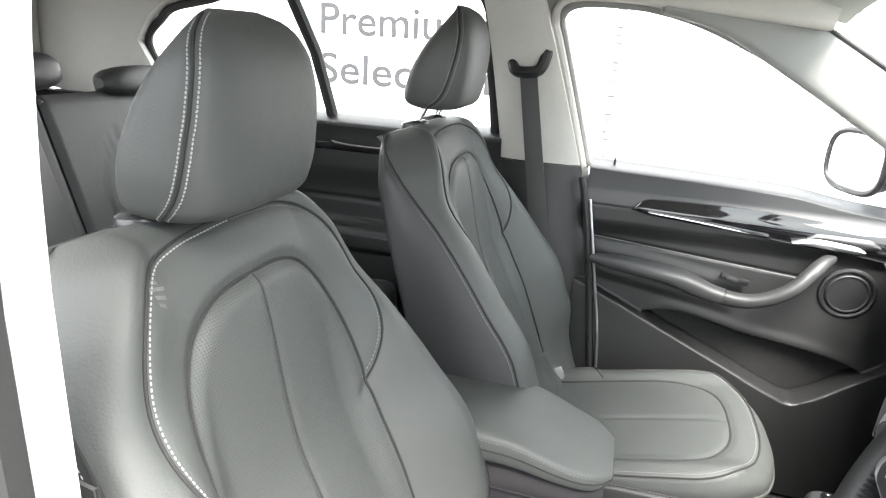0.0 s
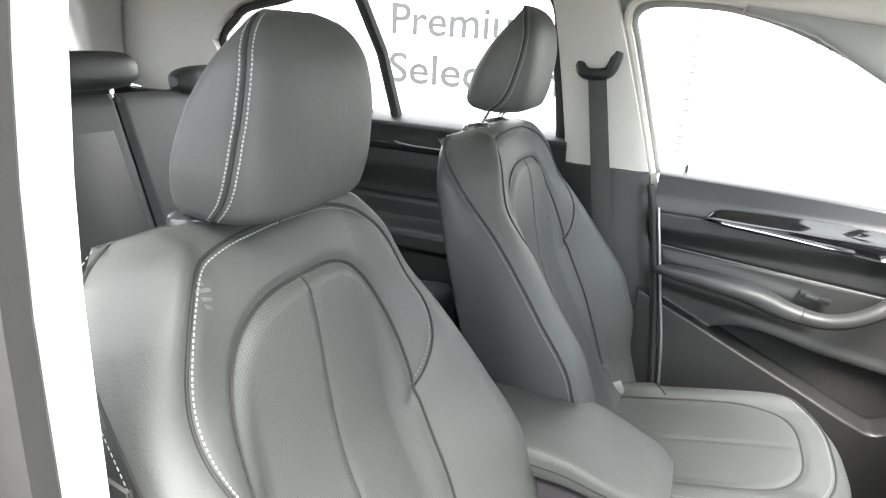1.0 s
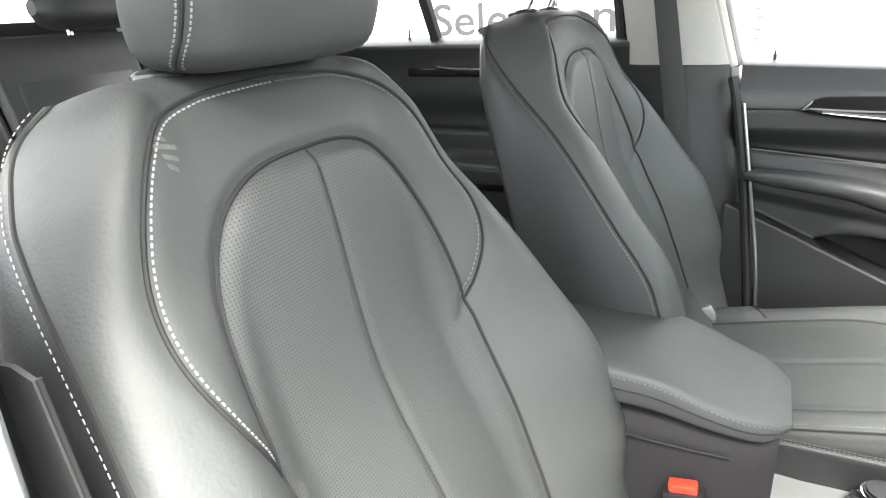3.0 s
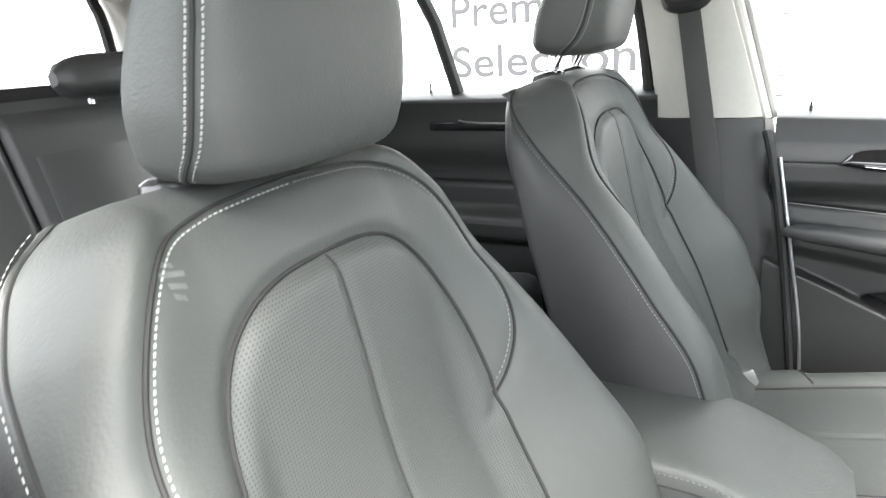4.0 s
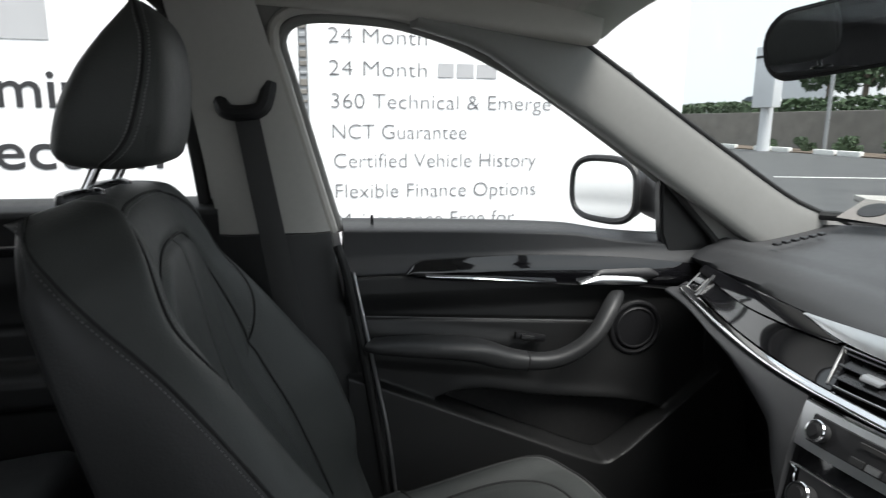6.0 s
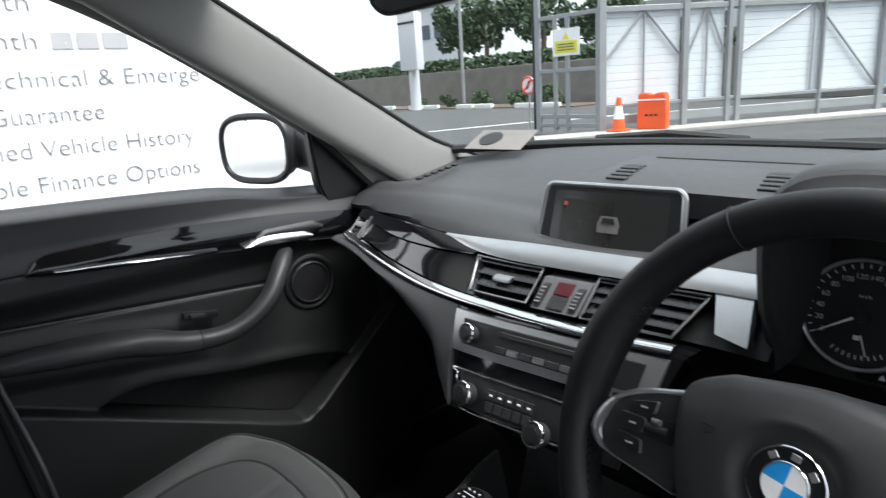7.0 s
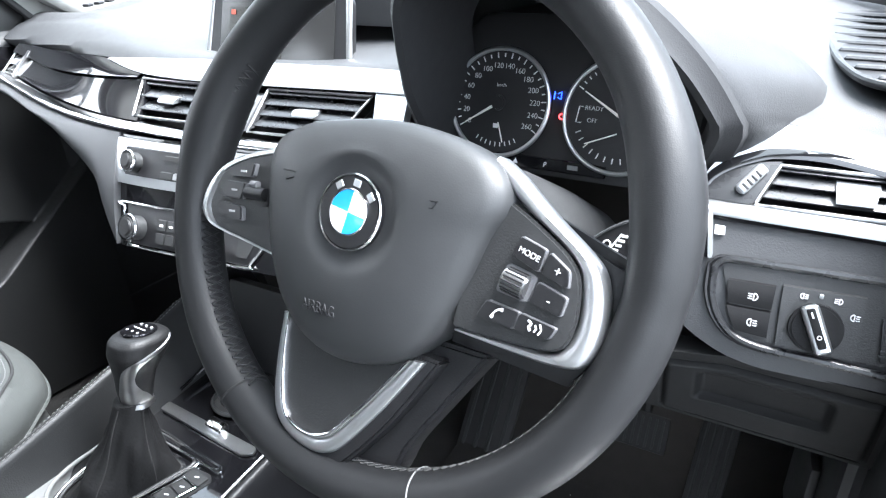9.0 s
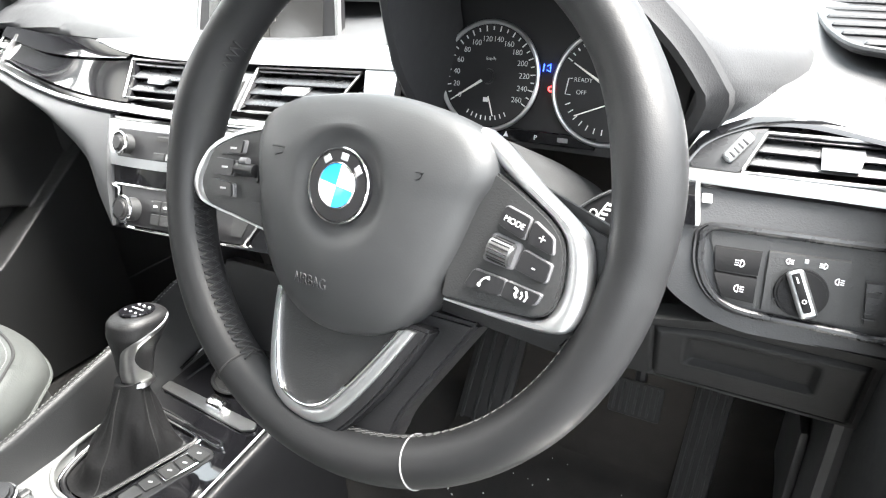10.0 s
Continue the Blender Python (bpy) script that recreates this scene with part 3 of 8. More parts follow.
FLOOR_Z = 0.33
sheet("floor", [(-0.74, -1.9), (0.74, -1.9), (0.74, 0.95), (-0.74, 0.95)], FLOOR_Z, CARPET, 0.05, "black carpet floor of the car", "floor")


def side_x(z):
    """How far the car's side stands out at a height: it leans in above the window line."""
    return ease(z, [0.3, 0.9, 1.1, 1.3, 1.5, 1.56], [0.74, 0.79, 0.80, 0.755, 0.665, 0.60])


def roof_line(y):
    return ease(y, [-2.2, -1.8, -1.0, -0.4, 0.0, 0.12], [1.52, 1.575, 1.605, 1.60, 1.565, 1.535])


# headliner: a shallow vault with a thick outer skin
front, back = [], []
for i in range(37):
    y = 0.09 - 2.25 * i / 36
    rf, rb = [], []
    for j in range(25):
        q = -1 + 2 * j / 24
        z = roof_line(y) - 0.05 * abs(q) ** 4 + (0.06 * q * q if q > 0 else 0)
        rf.append(Vector((0.63 * q, y, z)))
        rb.append(Vector((0.66 * q, y, z + 0.05)))
    front.append(rf)
    back.append(rb)
tagged(finish(slab(front, back), "ceiling", HEADLINER), "pale grey fabric headliner", "ceiling", "", "structure")


def pillar(name, path, wide, thick, material, label, mirror):
    """A trim-covered pillar along a path; wide runs along the car, thick into it."""
    rings = []
    P = curve_through(path, 26)
    for i, p in enumerate(P):
        q = i / 25
        w = ease(q, [0, 1], wide) if len(wide) == 2 else ease(q, [0, 0.5, 1], wide)
        t = ease(q, [0, 1], thick)
        d = (P[min(i + 1, 25)] - P[max(i - 1, 0)]).normalized()
        out = Vector((1, 0, 0)) - d * d.x
        out.normalize()
        al = d.cross(out)
        ring = []
        for k in range(20):
            a = k * math.tau / 20
            ca, sa = math.cos(a), math.sin(a)
            ring.append(p + al * (w / 2 * math.copysign(abs(ca) ** 0.5, ca)) + out * (t / 2 * math.copysign(abs(sa) ** 0.5, sa)))
        rings.append([Vector((mirror * v.x, v.y, v.z)) for v in ring])
    ob = tagged(finish(loft(rings), name, material), label, "pillar", "", "structure")
    return ob, rings


for sg, side in ((-1, "left"), (1, "right")):
    run = [(0.745, 0.88, 1.00), (0.725, 0.74, 1.06), (0.715, 0.58, 1.122), (0.700, 0.40, 1.225), (0.685, 0.278, 1.295), (0.665, 0.128, 1.383), (0.645, -0.012, 1.461), (0.62, -0.125, 1.519), (0.60, -0.26, 1.552)] if sg < 0 else [(0.735, 0.82, 1.12), (0.725, 0.68, 1.22), (0.71, 0.52, 1.33), (0.68, 0.33, 1.46), (0.655, 0.18, 1.54), (0.63, 0.08, 1.60)]
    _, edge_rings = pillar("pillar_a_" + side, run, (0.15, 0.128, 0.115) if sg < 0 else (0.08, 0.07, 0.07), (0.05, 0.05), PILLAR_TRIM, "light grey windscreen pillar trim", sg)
    if sg < 0:
        tagged(finish(tube([r[18] for r in edge_rings], 0.0055, 8), "windscreen_edge_left", RUBBER), "black edge of the windscreen along its pillar", "seal", "", "structure")
    up = 0.045 if sg > 0 else 0.0
    pillar("cant_rail_" + side, [(0.60, 0.06, 1.522 + up), (0.60, -0.4, 1.562 + up), (0.60, -1.0, 1.58 + up), (0.60, -1.6, 1.565), (0.60, -2.1, 1.52)], (0.09, 0.09), (0.07, 0.07), HEADLINER, "pale fabric rail above the side windows", sg)

foot = prism([(0.478, 1.045), (0.457, 1.071), (0.366, 1.161), (0.315, 1.213), (0.270, 1.247), (0.36, 1.262), (0.50, 1.185), (0.62, 1.125), (0.74, 1.085), (0.80, 1.045)], 0.03, 0.006, m=pose(-0.728, 0, 0) @ Matrix.Rotation(radians(90), 4, "Z"))
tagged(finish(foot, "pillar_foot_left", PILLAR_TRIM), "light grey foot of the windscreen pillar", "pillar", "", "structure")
seal = finish(tube([(-0.727, 0.474, 1.05), (-0.727, 0.455, 1.071), (-0.727, 0.364, 1.161), (-0.727, 0.313, 1.213), (-0.727, 0.268, 1.247)], 0.007, 8), "pillar_seal_left", RUBBER)
tagged(seal, "black rubber seal along the windscreen pillar", "seal", "", "structure")

# B pillars: light upper trim, dark lower trim, white body behind
for sg, side in ((-1, "left"),):
    rings = []
    for i in range(13):
        z = 1.125 + (1.56 - 1.125) * i / 12
        q = i / 12
        x = side_x(z) - 0.045 - 0.03 * q
        y0, y1 = -0.62 + -0.045 * q, -0.412 - 0.125 * q
        ring = [Vector((sg * (x + dx), y, z)) for dx, y in ((0.05, y0), (0.0, y0), (-0.012, y0 + 0.03), (-0.012, y1 - 0.03), (0.0, y1), (0.05, y1))]
        rings.append(ring)
    tagged(finish(loft(rings), "pillar_b_upper_" + side, TRIM, sharp=50), "light grey upper trim of the middle pillar", "pillar", "", "structure")
    rings = []
    for i in range(15):
        z = 0.33 + (1.124 - 0.33) * i / 14
        q = i / 14
        x = side_x(z) - 0.05
        y0, y1 = -0.66 + 0.03 * q, -0.285 - 0.125 * q
        ring = [Vector((sg * (x + dx), y, z)) for dx, y in ((0.05, y0), (0.0, y0), (-0.02, y0 + 0.03), (-0.02, y1 - 0.03), (0.0, y1), (0.05, y1))]
        rings.append(ring)
    tagged(finish(loft(rings), "pillar_b_lower_" + side, PLASTIC, sharp=50), "dark grey lower trim of the middle pillar", "pillar", "", "structure")
    rings = []
    for i in range(15):
        z = 0.28 + (1.58 - 0.28) * i / 14
        x = side_x(z) + 0.002
        q = max(0.0, (z - 1.1) / 0.48)
        y0, y1 = -0.64 - 0.03 * q, -0.40 - 0.12 * q if z > 1.1 else -0.27 - 0.13 * (z - 0.28) / 0.82
        ring = [Vector((sg * (x + dx), y, z)) for dx, y in ((0.02, y0), (0.0, y0), (0.0, y1 + 0.012), (0.02, y1 + 0.012))]
        rings.append(ring)
    tagged(finish(loft(rings), "pillar_b_body_" + side, PAINT, sharp=50), "white painted body of the middle pillar", "pillar", "", "structure")

# the driver's side: the door stands open, so the white jamb with its rubber seal shows
def jamb_x(z):
    return ease(z, [0.3, 0.9, 1.05, 1.13, 1.19, 1.245, 1.3, 1.356, 1.424, 1.56, 1.62], [0.690, 0.672, 0.666, 0.664, 0.664, 0.664, 0.663, 0.659, 0.652, 0.630, 0.62])


for nm, d0, d1, y0, y1, ma, lb in (("pillar_b_jamb_right", 0.0, 0.034, -0.73, -0.597, PAINT, "white painted jamb of the open driver's door"), ("pillar_b_seal_right", 0.034, 0.058, -0.73, -0.590, RUBBER, "black rubber door seal on the jamb"), ("pillar_b_outer_right", 0.058, 0.10, -0.75, -0.612, PLASTIC, "dark outer edge of the jamb")):
    rings = []
    for i in range(21):
        z = 0.30 + 1.30 * i / 20
        x = jamb_x(z)
        b = 0.10 * max(0.0, (1.1 - z) / 0.8) ** 1.5
        rings.append([Vector((x + d0, y0, z)), Vector((x + d0, y1 - 0.006 + b, z)), Vector((x + d0 + 0.005, y1 + b, z)), Vector((x + d1 - 0.005, y1 + b, z)), Vector((x + d1, y1 - 0.006 + b, z)), Vector((x + d1, y0, z))])
    tagged(finish(loft(rings), nm, ma, sharp=50), lb, "pillar", "", "structure")
tagged(finish(box(0.05, 0.86, 0.86, 0.03, 2, pose(0.765, -1.20, 0.76)), "wall_rear_right", PLASTIC), "dark closed rear door on the driver's side", "wall", "", "structure")
for sg, side in ((-1, "left"), (1, "right")):
    tagged(finish(box(0.03, 0.86 if sg > 0 else 0.60, 0.84, 0.01, 2, pose(sg * 0.745, 0.535 if sg > 0 else 0.74, 0.72)), "kick_panel_" + side, PLASTIC), "black footwell side panel", "panel", "", "structure")

rings = []
for i in range(13):
    z = 0.33 + 0.80 * i / 12
    q = i / 12
    rings.append([Vector((0.765, -0.78, z)), Vector((0.665, -0.78, z)), Vector((0.655 - 0.01 * q, -0.76, z)), Vector((0.655 - 0.01 * q, -0.64 + 0.02 * (1 - q), z)), Vector((0.675, -0.615 + 0.06 * (1 - q), z)), Vector((0.765 - 0.06 * q, -0.605 + 0.06 * (1 - q), z))])
tagged(finish(loft(rings), "pillar_b_lower_right", PLASTIC, sharp=50), "dark grey lower trim of the driver's middle pillar", "pillar", "", "structure")

# sills, bulkhead and tail close the shell
for sg, side in ((-1, "left"), (1, "right")):
    tagged(finish(box(0.09, 2.8, 0.16, 0.02, 2, pose(sg * 0.765, -0.5, 0.36)), "sill_" + side, PAINT if sg > 0 else DARK), "white painted door sill" if sg > 0 else "black covered door sill", "sill", "", "structure")
tagged(finish(box(1.5, 0.05, 0.85, 0.01, 1, pose(0, 0.93, 0.70)), "wall_front", CARPET), "black carpeted bulkhead of the car", "bulkhead", "", "structure")

# outer body: wings, nose, tail and wheels
bd = thing("car_body", "white car body with black sills and wheels", "car body", None, "", "structure")
for sg in (-1, 1):
    F = [[Vector((sg * (0.80 + 0.05 * math.sin((z - 0.3) / 0.8 * math.pi) - 0.12 * smooth(1.3, 1.95, y)), y, z - 0.10 * smooth(1.0, 1.9, y) * (z - 0.3) / 0.78)) for z in [0.55 + 0.53 * j / 10 for j in range(11)]] for y in [0.48 + 1.47 * i / 16 for i in range(17)]]
    part("wing", slab(F, [[p - Vector((sg * 0.02, 0, 0)) for p in r] for r in F]), PAINT, bd, "white front wing")
    for y in (1.25, -1.42):
        w = part("wheel", cyl(0.335, 0.335, 0.225, 36, 0.04, pose(sg * 0.745, y, 0.335, 0, 90)), RUBBER, bd, "black tyre")
        part("rim", cyl(0.225, 0.21, 0.235, 28, 0.01, pose(sg * 0.745, y, 0.335, 0, 90)), SILVER, w, "silver wheel rim")
    F = [[Vector((sg * (side_x(z) + 0.05), y, z)) for z in [0.55 + 0.60 * j / 8 for j in range(9)]] for y in [-1.52 - 0.66 * i / 8 for i in range(9)]]
    part("rear_wing", slab(F, [[p - Vector((sg * 0.02, 0, 0)) for p in r] for r in F]), PAINT, bd, "white rear wing")
F = [[Vector((0.80 * q, 1.98 - 0.16 * q * q + 0.06 * math.sin((z - 0.25) / 0.7 * math.pi), z)) for z in [0.25 + 0.70 * j / 10 for j in range(11)]] for q in [-1 + 2 * i / 20 for i in range(21)]]
part("bumper", slab(F, [[p - Vector((0, 0.04, 0)) for p in r] for r in F]), PAINT, bd, "white front bumper")
part("tailgate", box(1.5, 0.05, 0.85, 0.03, 3, pose(0, -2.20, 0.80)), PAINT, bd, "white tailgate")
part("underbody", box(1.5, 4.0, 0.06, 0.01, 1, pose(0, -0.1, 0.25)), RUBBER, bd)


# ---- dashboard ----
FX = ([-0.75, -0.66, -0.17, 0.0, 0.2, 0.6, 0.75], [0.34, 0.330, 0.248, 0.262, 0.285, 0.292, 0.30])


def fy(x, z):
    """Depth of the dashboard's face: it leans back above the chrome line and drops away below."""
    y0 = ease(x, *FX)
    return y0 + 1.05 * (z - 1.0) if z >= 0.97 else y0 - 0.0315 - 0.45 * (0.97 - z)


def patch(top, bot, out, thick, n=40, k=6, bulge=0.0, x0=None, x1=None):
    """A panel that follows the dashboard's face between two lines (x, z), standing out from it."""
    x0 = top[0][0] if x0 is None else x0
    x1 = top[-1][0] if x1 is None else x1
    F, B = [], []
    tx, tz = [p[0] for p in top], [p[1] for p in top]
    bx, bz = [p[0] for p in bot], [p[1] for p in bot]
    for i in range(n + 1):
        q = i / n
        xt, xb = tx[0] + (tx[-1] - tx[0]) * q, bx[0] + (bx[-1] - bx[0]) * q
        zt, zb = ease(xt, tx, tz), ease(xb, bx, bz)
        f, b = [], []
        for j in range(k + 1):
            r = j / k
            x, z = xb + (xt - xb) * r, zb + (zt - zb) * r
            y = fy(x, z) - out - bulge * math.sin(r * math.pi)
            f.append(Vector((x, y, z)))
            b.append(Vector((x, y + thick, z)))
        F.append(f)
        B.append(b)
    return slab(F, B)


da = thing("dashboard", "dark grey soft dashboard with gloss black and silver trim", "dashboard")

# upper body: runs from the face to the foot of the windscreen, open where the cluster sits
def upper(x0, x1, n, behind=False, plain=False):
    F, B = [], []
    for i in range(n + 1):
        x = x0 + (x1 - x0) * i / n
        zt = ease(x, [-0.72, -0.3, 0.2, 0.55, 0.72], [1.045, 1.049, 1.047, 1.044, 1.024])
        yt = fy(x, zt) - 0.002
        far = 0.835 - 0.16 * (abs(x) / 0.725) ** 3
        cr = 1.150 - 0.035 * (abs(x) / 0.725) ** 2.5
        mid = math.exp(-((x + 0.01) / 0.16) ** 2)
        if behind:
            prof = curve_through([(0, 0.44, 1.05), (0, 0.45, 1.11), (0, 0.52, cr - 0.030), (0, 0.68, cr - 0.006), (0, far, cr), (0, far + 0.05, cr - 0.02)], 44)
        elif plain:
            prof = curve_through([(0, yt + 0.05, zt - 0.03), (0, yt, zt), (0, yt + 0.035, zt + 0.012), (0, yt + 0.10, zt + 0.030), (0, 0.52, cr - 0.034), (0, 0.68, cr - 0.008), (0, far, cr), (0, far + 0.05, cr - 0.02)], 44)
        else:
            prof = curve_through([(0, yt + 0.05, zt - 0.03), (0, yt, zt), (0, yt + 0.010, zt + 0.014), (0, yt + 0.036, zt + 0.030 - 0.018 * mid), (0, yt + 0.044, zt + 0.034 - 0.020 * mid), (0, yt + 0.085, zt + 0.046 - 0.022 * mid), (0, 0.52, cr - 0.034), (0, 0.68, cr - 0.008), (0, far, cr), (0, far + 0.05, cr - 0.02)], 44)
        F.append([Vector((x, p.y, p.z - (0 if behind or plain else 0.004 * math.exp(-((k - 11.5) / 1.2) ** 2)))) for k, p in enumerate(prof)])
        B.append([Vector((x, p.y + 0.03, p.z - 0.05)) for p in prof])
    return slab(F, B)


part("upper_panel", upper(-0.725, 0.222, 50), SOFT, da, "soft grained dark grey upper panel", sharp=60)
part("upper_panel", upper(0.222, 0.548, 18, True), SOFT, da, sharp=60)
part("upper_panel", upper(0.548, 0.725, 12, False, True), SOFT, da, sharp=60)

# lower body under the chrome line
low_top = [(-0.70, 0.990), (-0.62, 0.988), (-0.47, 0.978), (-0.29, 0.973), (-0.185, 0.972)]
low_bot = [(-0.70, 0.980), (-0.56, 0.974), (-0.379, 0.957), (-0.30, 0.940), (-0.226, 0.914), (-0.188, 0.874), (-0.152, 0.838)]
part("glovebox_lid", patch(low_top, low_bot, 0.006, 0.03, 90, 12, 0.006), SOFT, da, "smooth grey glovebox lid")
F, B = [], []
for i in range(31):
    x = -0.70 + 0.56 * i / 30
    zb = ease(x, [p[0] for p in low_bot], [p[1] for p in low_bot])
    y = fy(x, zb) + 0.004
    f = [Vector((x, y, zb)), Vector((x, y + 0.06, zb - 0.035)), Vector((x, y + 0.14, zb - 0.12)), Vector((x, y + 0.22, zb - 0.26)), Vector((x, y + 0.24, zb - 0.40))]
    F.append(f)
    B.append([p + Vector((0, 0.04, 0.02)) for p in f])
part("lower_panel", slab(F, B), DARK, da, "black lower panel")

CH = [(-0.66, 1.000), (-0.626, 0.996), (-0.47, 0.987), (-0.29, 0.982), (-0.157, 0.981), (-0.036, 0.978), (0.06, 0.977), (0.15, 0.979)]
part("chrome_line", patch([(x, z + 0.0035) for x, z in CH], [(x, z - 0.0045) for x, z in CH], 0.010, 0.014, 70, 4, 0.003), CHROME, da, "chrome strip along the face")
part("decor_edge", patch([(-0.66, 1.046), (-0.45, 1.045), (-0.33, 1.049), (-0.205, 1.040)], [(-0.66, 1.032), (-0.45, 1.023), (-0.33, 1.027), (-0.214, 1.033)], 0.006, 0.014, 50, 5, 0.001), GLOSS, da, "gloss black upper edge of the decor panel")
bt_ = [(-0.60, 1.044), (-0.47, 1.046), (-0.30, 1.048), (-0.20, 1.034), (-0.188, 1.022)]
bb_ = [(-0.60, 1.003), (-0.47, 0.993), (-0.30, 0.988), (-0.20, 0.986), (-0.168, 0.986)]
part("gloss_panel", patch(bt_, bb_, 0.003, 0.012, 50, 10, -0.004), GLOSS, da, "gloss black decor panel")
part("face_backing", patch([(-0.66, 1.044), (0.24, 1.044)], [(-0.66, 0.985), (0.24, 0.975)], -0.035, 0.02, 60, 6), DARK, da)
st = [(-0.305, 1.0505), (-0.19, 1.057), (-0.10, 1.060), (0.05, 1.0605), (0.228, 1.060)]
sb_ = [(-0.305, 1.0485), (-0.19, 1.038), (-0.10, 1.036), (0.05, 1.0365), (0.228, 1.038)]
part("silver_panel", patch(st, sb_, 0.009, 0.018, 50, 8, 0.002), SILVER, da, "satin silver decor panel")
part("silver_panel", patch([(0.168, 1.038), (0.212, 1.038)], [(0.186, 1.000), (0.226, 0.994)], 0.006, 0.016, 8, 6, 0.0), SILVER, da)


SLAT = mat("slat_plastic", (0.018, 0.0185, 0.02), 0.28, vary=0.05)
TAB = mat("tab_plastic", (0.30, 0.31, 0.32), 0.3, metal=0.5, vary=0.04)


def vent(x0, x1, z0, z1, slats, skew, tab, name="air_vent", lean=0.0, high=0.0035):
    """An air vent: dark throat, tilted slats, a sliding tab and a thin frame."""
    v = part(name, patch([(x0 + lean, z1), (x1 + skew, z1)], [(x0, z0), (x1, z0)], -0.030, 0.010, 12, 4), DARK, da, "black air vent")
    for s in range(slats):
        z = z0 + (z1 - z0) * (s + 0.55) / slats
        q = (z - z0) / (z1 - z0)
        a, b = x0 + lean * q + 0.002, x1 + skew * q - 0.002
        bm = bmesh.new()
        P = []
        for k in range(9):
            x = a + (b - a) * k / 8
            y = fy(x, z)
            P.append([Vector((x, y + 0.001, z - 0.0016)), Vector((x, y - 0.0005, z)), Vector((x, y + 0.001, z + 0.0014)), Vector((x, y + 0.022, z + 0.0075)), Vector((x, y + 0.022, z + 0.0050))])
        part("slat", loft(P, True, True, bm), SLAT, v, sharp=30)
    c = (x0 + x1 + skew * 0.5 + lean * 0.5) / 2 + tab
    zc = (z0 + z1) / 2
    part("tab", patch([(c - 0.016, zc + high), (c + 0.016, zc + high)], [(c - 0.014, zc - high), (c + 0.014, zc - high)], 0.005, 0.014, 8, 6, 0.002), TAB, v, "pale vent tab")
    fr = [(x0, z0), (x0 + lean, z1), (x1 + skew, z1), (x1, z0)]
    loop = []
    for (a, b), (c_, d_) in zip(fr, fr[1:] + fr[:1]):
        loop += [Vector((a + (c_ - a) * t / 10, fy(a + (c_ - a) * t / 10, b + (d_ - b) * t / 10) - 0.003, b + (d_ - b) * t / 10)) for t in range(10)]
    part("frame", tube(loop, 0.0018, 6, True), WOOL, v, "metal vent frame")
    return v


vent(-0.180, -0.072, 0.991, 1.032, 3, 0.0, 0.0, lean=-0.022)
vent(0.018, 0.140, 0.988, 1.032, 4, 0.024, 0.0)
vent(-0.655, -0.612, 1.001, 1.036, 4, 0.0, 0.0)
part("vent_divider", patch([(-0.606, 1.038), (-0.596, 1.038)], [(-0.602, 1.000), (-0.592, 1.000)], 0.008, 0.02, 4, 4), WOOL, da, "silver bar beside the vent")
hz = part("switch_block", patch([(-0.063, 1.024), (0.014, 1.024)], [(-0.060, 0.988), (0.012, 0.988)], 0.004, 0.02, 10, 4), mat("switch_block_grey", (0.10, 0.10, 0.105), 0.4), da, "grey switch block")
part("hazard_switch", patch([(-0.036, 1.021), (-0.010, 1.021)], [(-0.036, 1.008), (-0.010, 1.008)], 0.007, 0.006, 4, 2), mat("dark_red_plastic", (0.06, 0.010, 0.012), 0.35), hz, "red hazard switch")
part("lock_switch", patch([(-0.036, 1.005), (-0.010, 1.005)], [(-0.036, 0.992), (-0.010, 0.992)], 0.007, 0.006, 4, 2), PLASTIC, hz)
for a in (-0.052, 0.004):
    part("thumbwheel", patch([(a - 0.005, 1.018), (a + 0.005, 1.018)], [(a - 0.005, 0.994), (a + 0.005, 0.994)], 0.009, 0.010, 4, 6, 0.003), PLASTIC, hz, "ribbed thumbwheel")
    for k in range(5):
        part("rib", patch([(a - 0.004, 0.998 + k * 0.004 + 0.001), (a + 0.004, 0.998 + k * 0.004 + 0.001)], [(a - 0.004, 0.998 + k * 0.004), (a + 0.004, 0.998 + k * 0.004)], 0.0125, 0.003, 2, 1), GREYPRINT, hz)

# radio and climate panels
part("centre_fascia", patch([(-0.186, 0.970), (0.165, 0.970)], [(-0.151, 0.836), (0.120, 0.836)], 0.001, 0.05, 24, 16), GLOSS, da, "gloss black centre stack")
rp = part("radio_panel", patch([(-0.183, 0.967), (0.150, 0.967)], [(-0.177, 0.913), (0.142, 0.913)], 0.006, 0.014, 30, 6, 0.002), SILVER, da, "satin silver radio panel")
part("radio_face", patch([(-0.158, 0.959), (0.126, 0.959)], [(-0.153, 0.926), (0.122, 0.926)], 0.0105, 0.006, 24, 4), DARK, rp, "black radio face")
part("disc_slot", patch([(-0.085, 0.955), (0.075, 0.955)], [(-0.085, 0.950), (0.075, 0.950)], 0.013, 0.005, 20, 1), RUBBER, rp)
for k in range(8):
    part("preset_button", patch([(-0.088 + k * 0.0215, 0.936), (-0.070 + k * 0.0215, 0.936)], [(-0.088 + k * 0.0215, 0.929), (-0.070 + k * 0.0215, 0.929)], 0.0135, 0.005, 3, 1), WOOL if k % 2 else PLASTIC, rp)


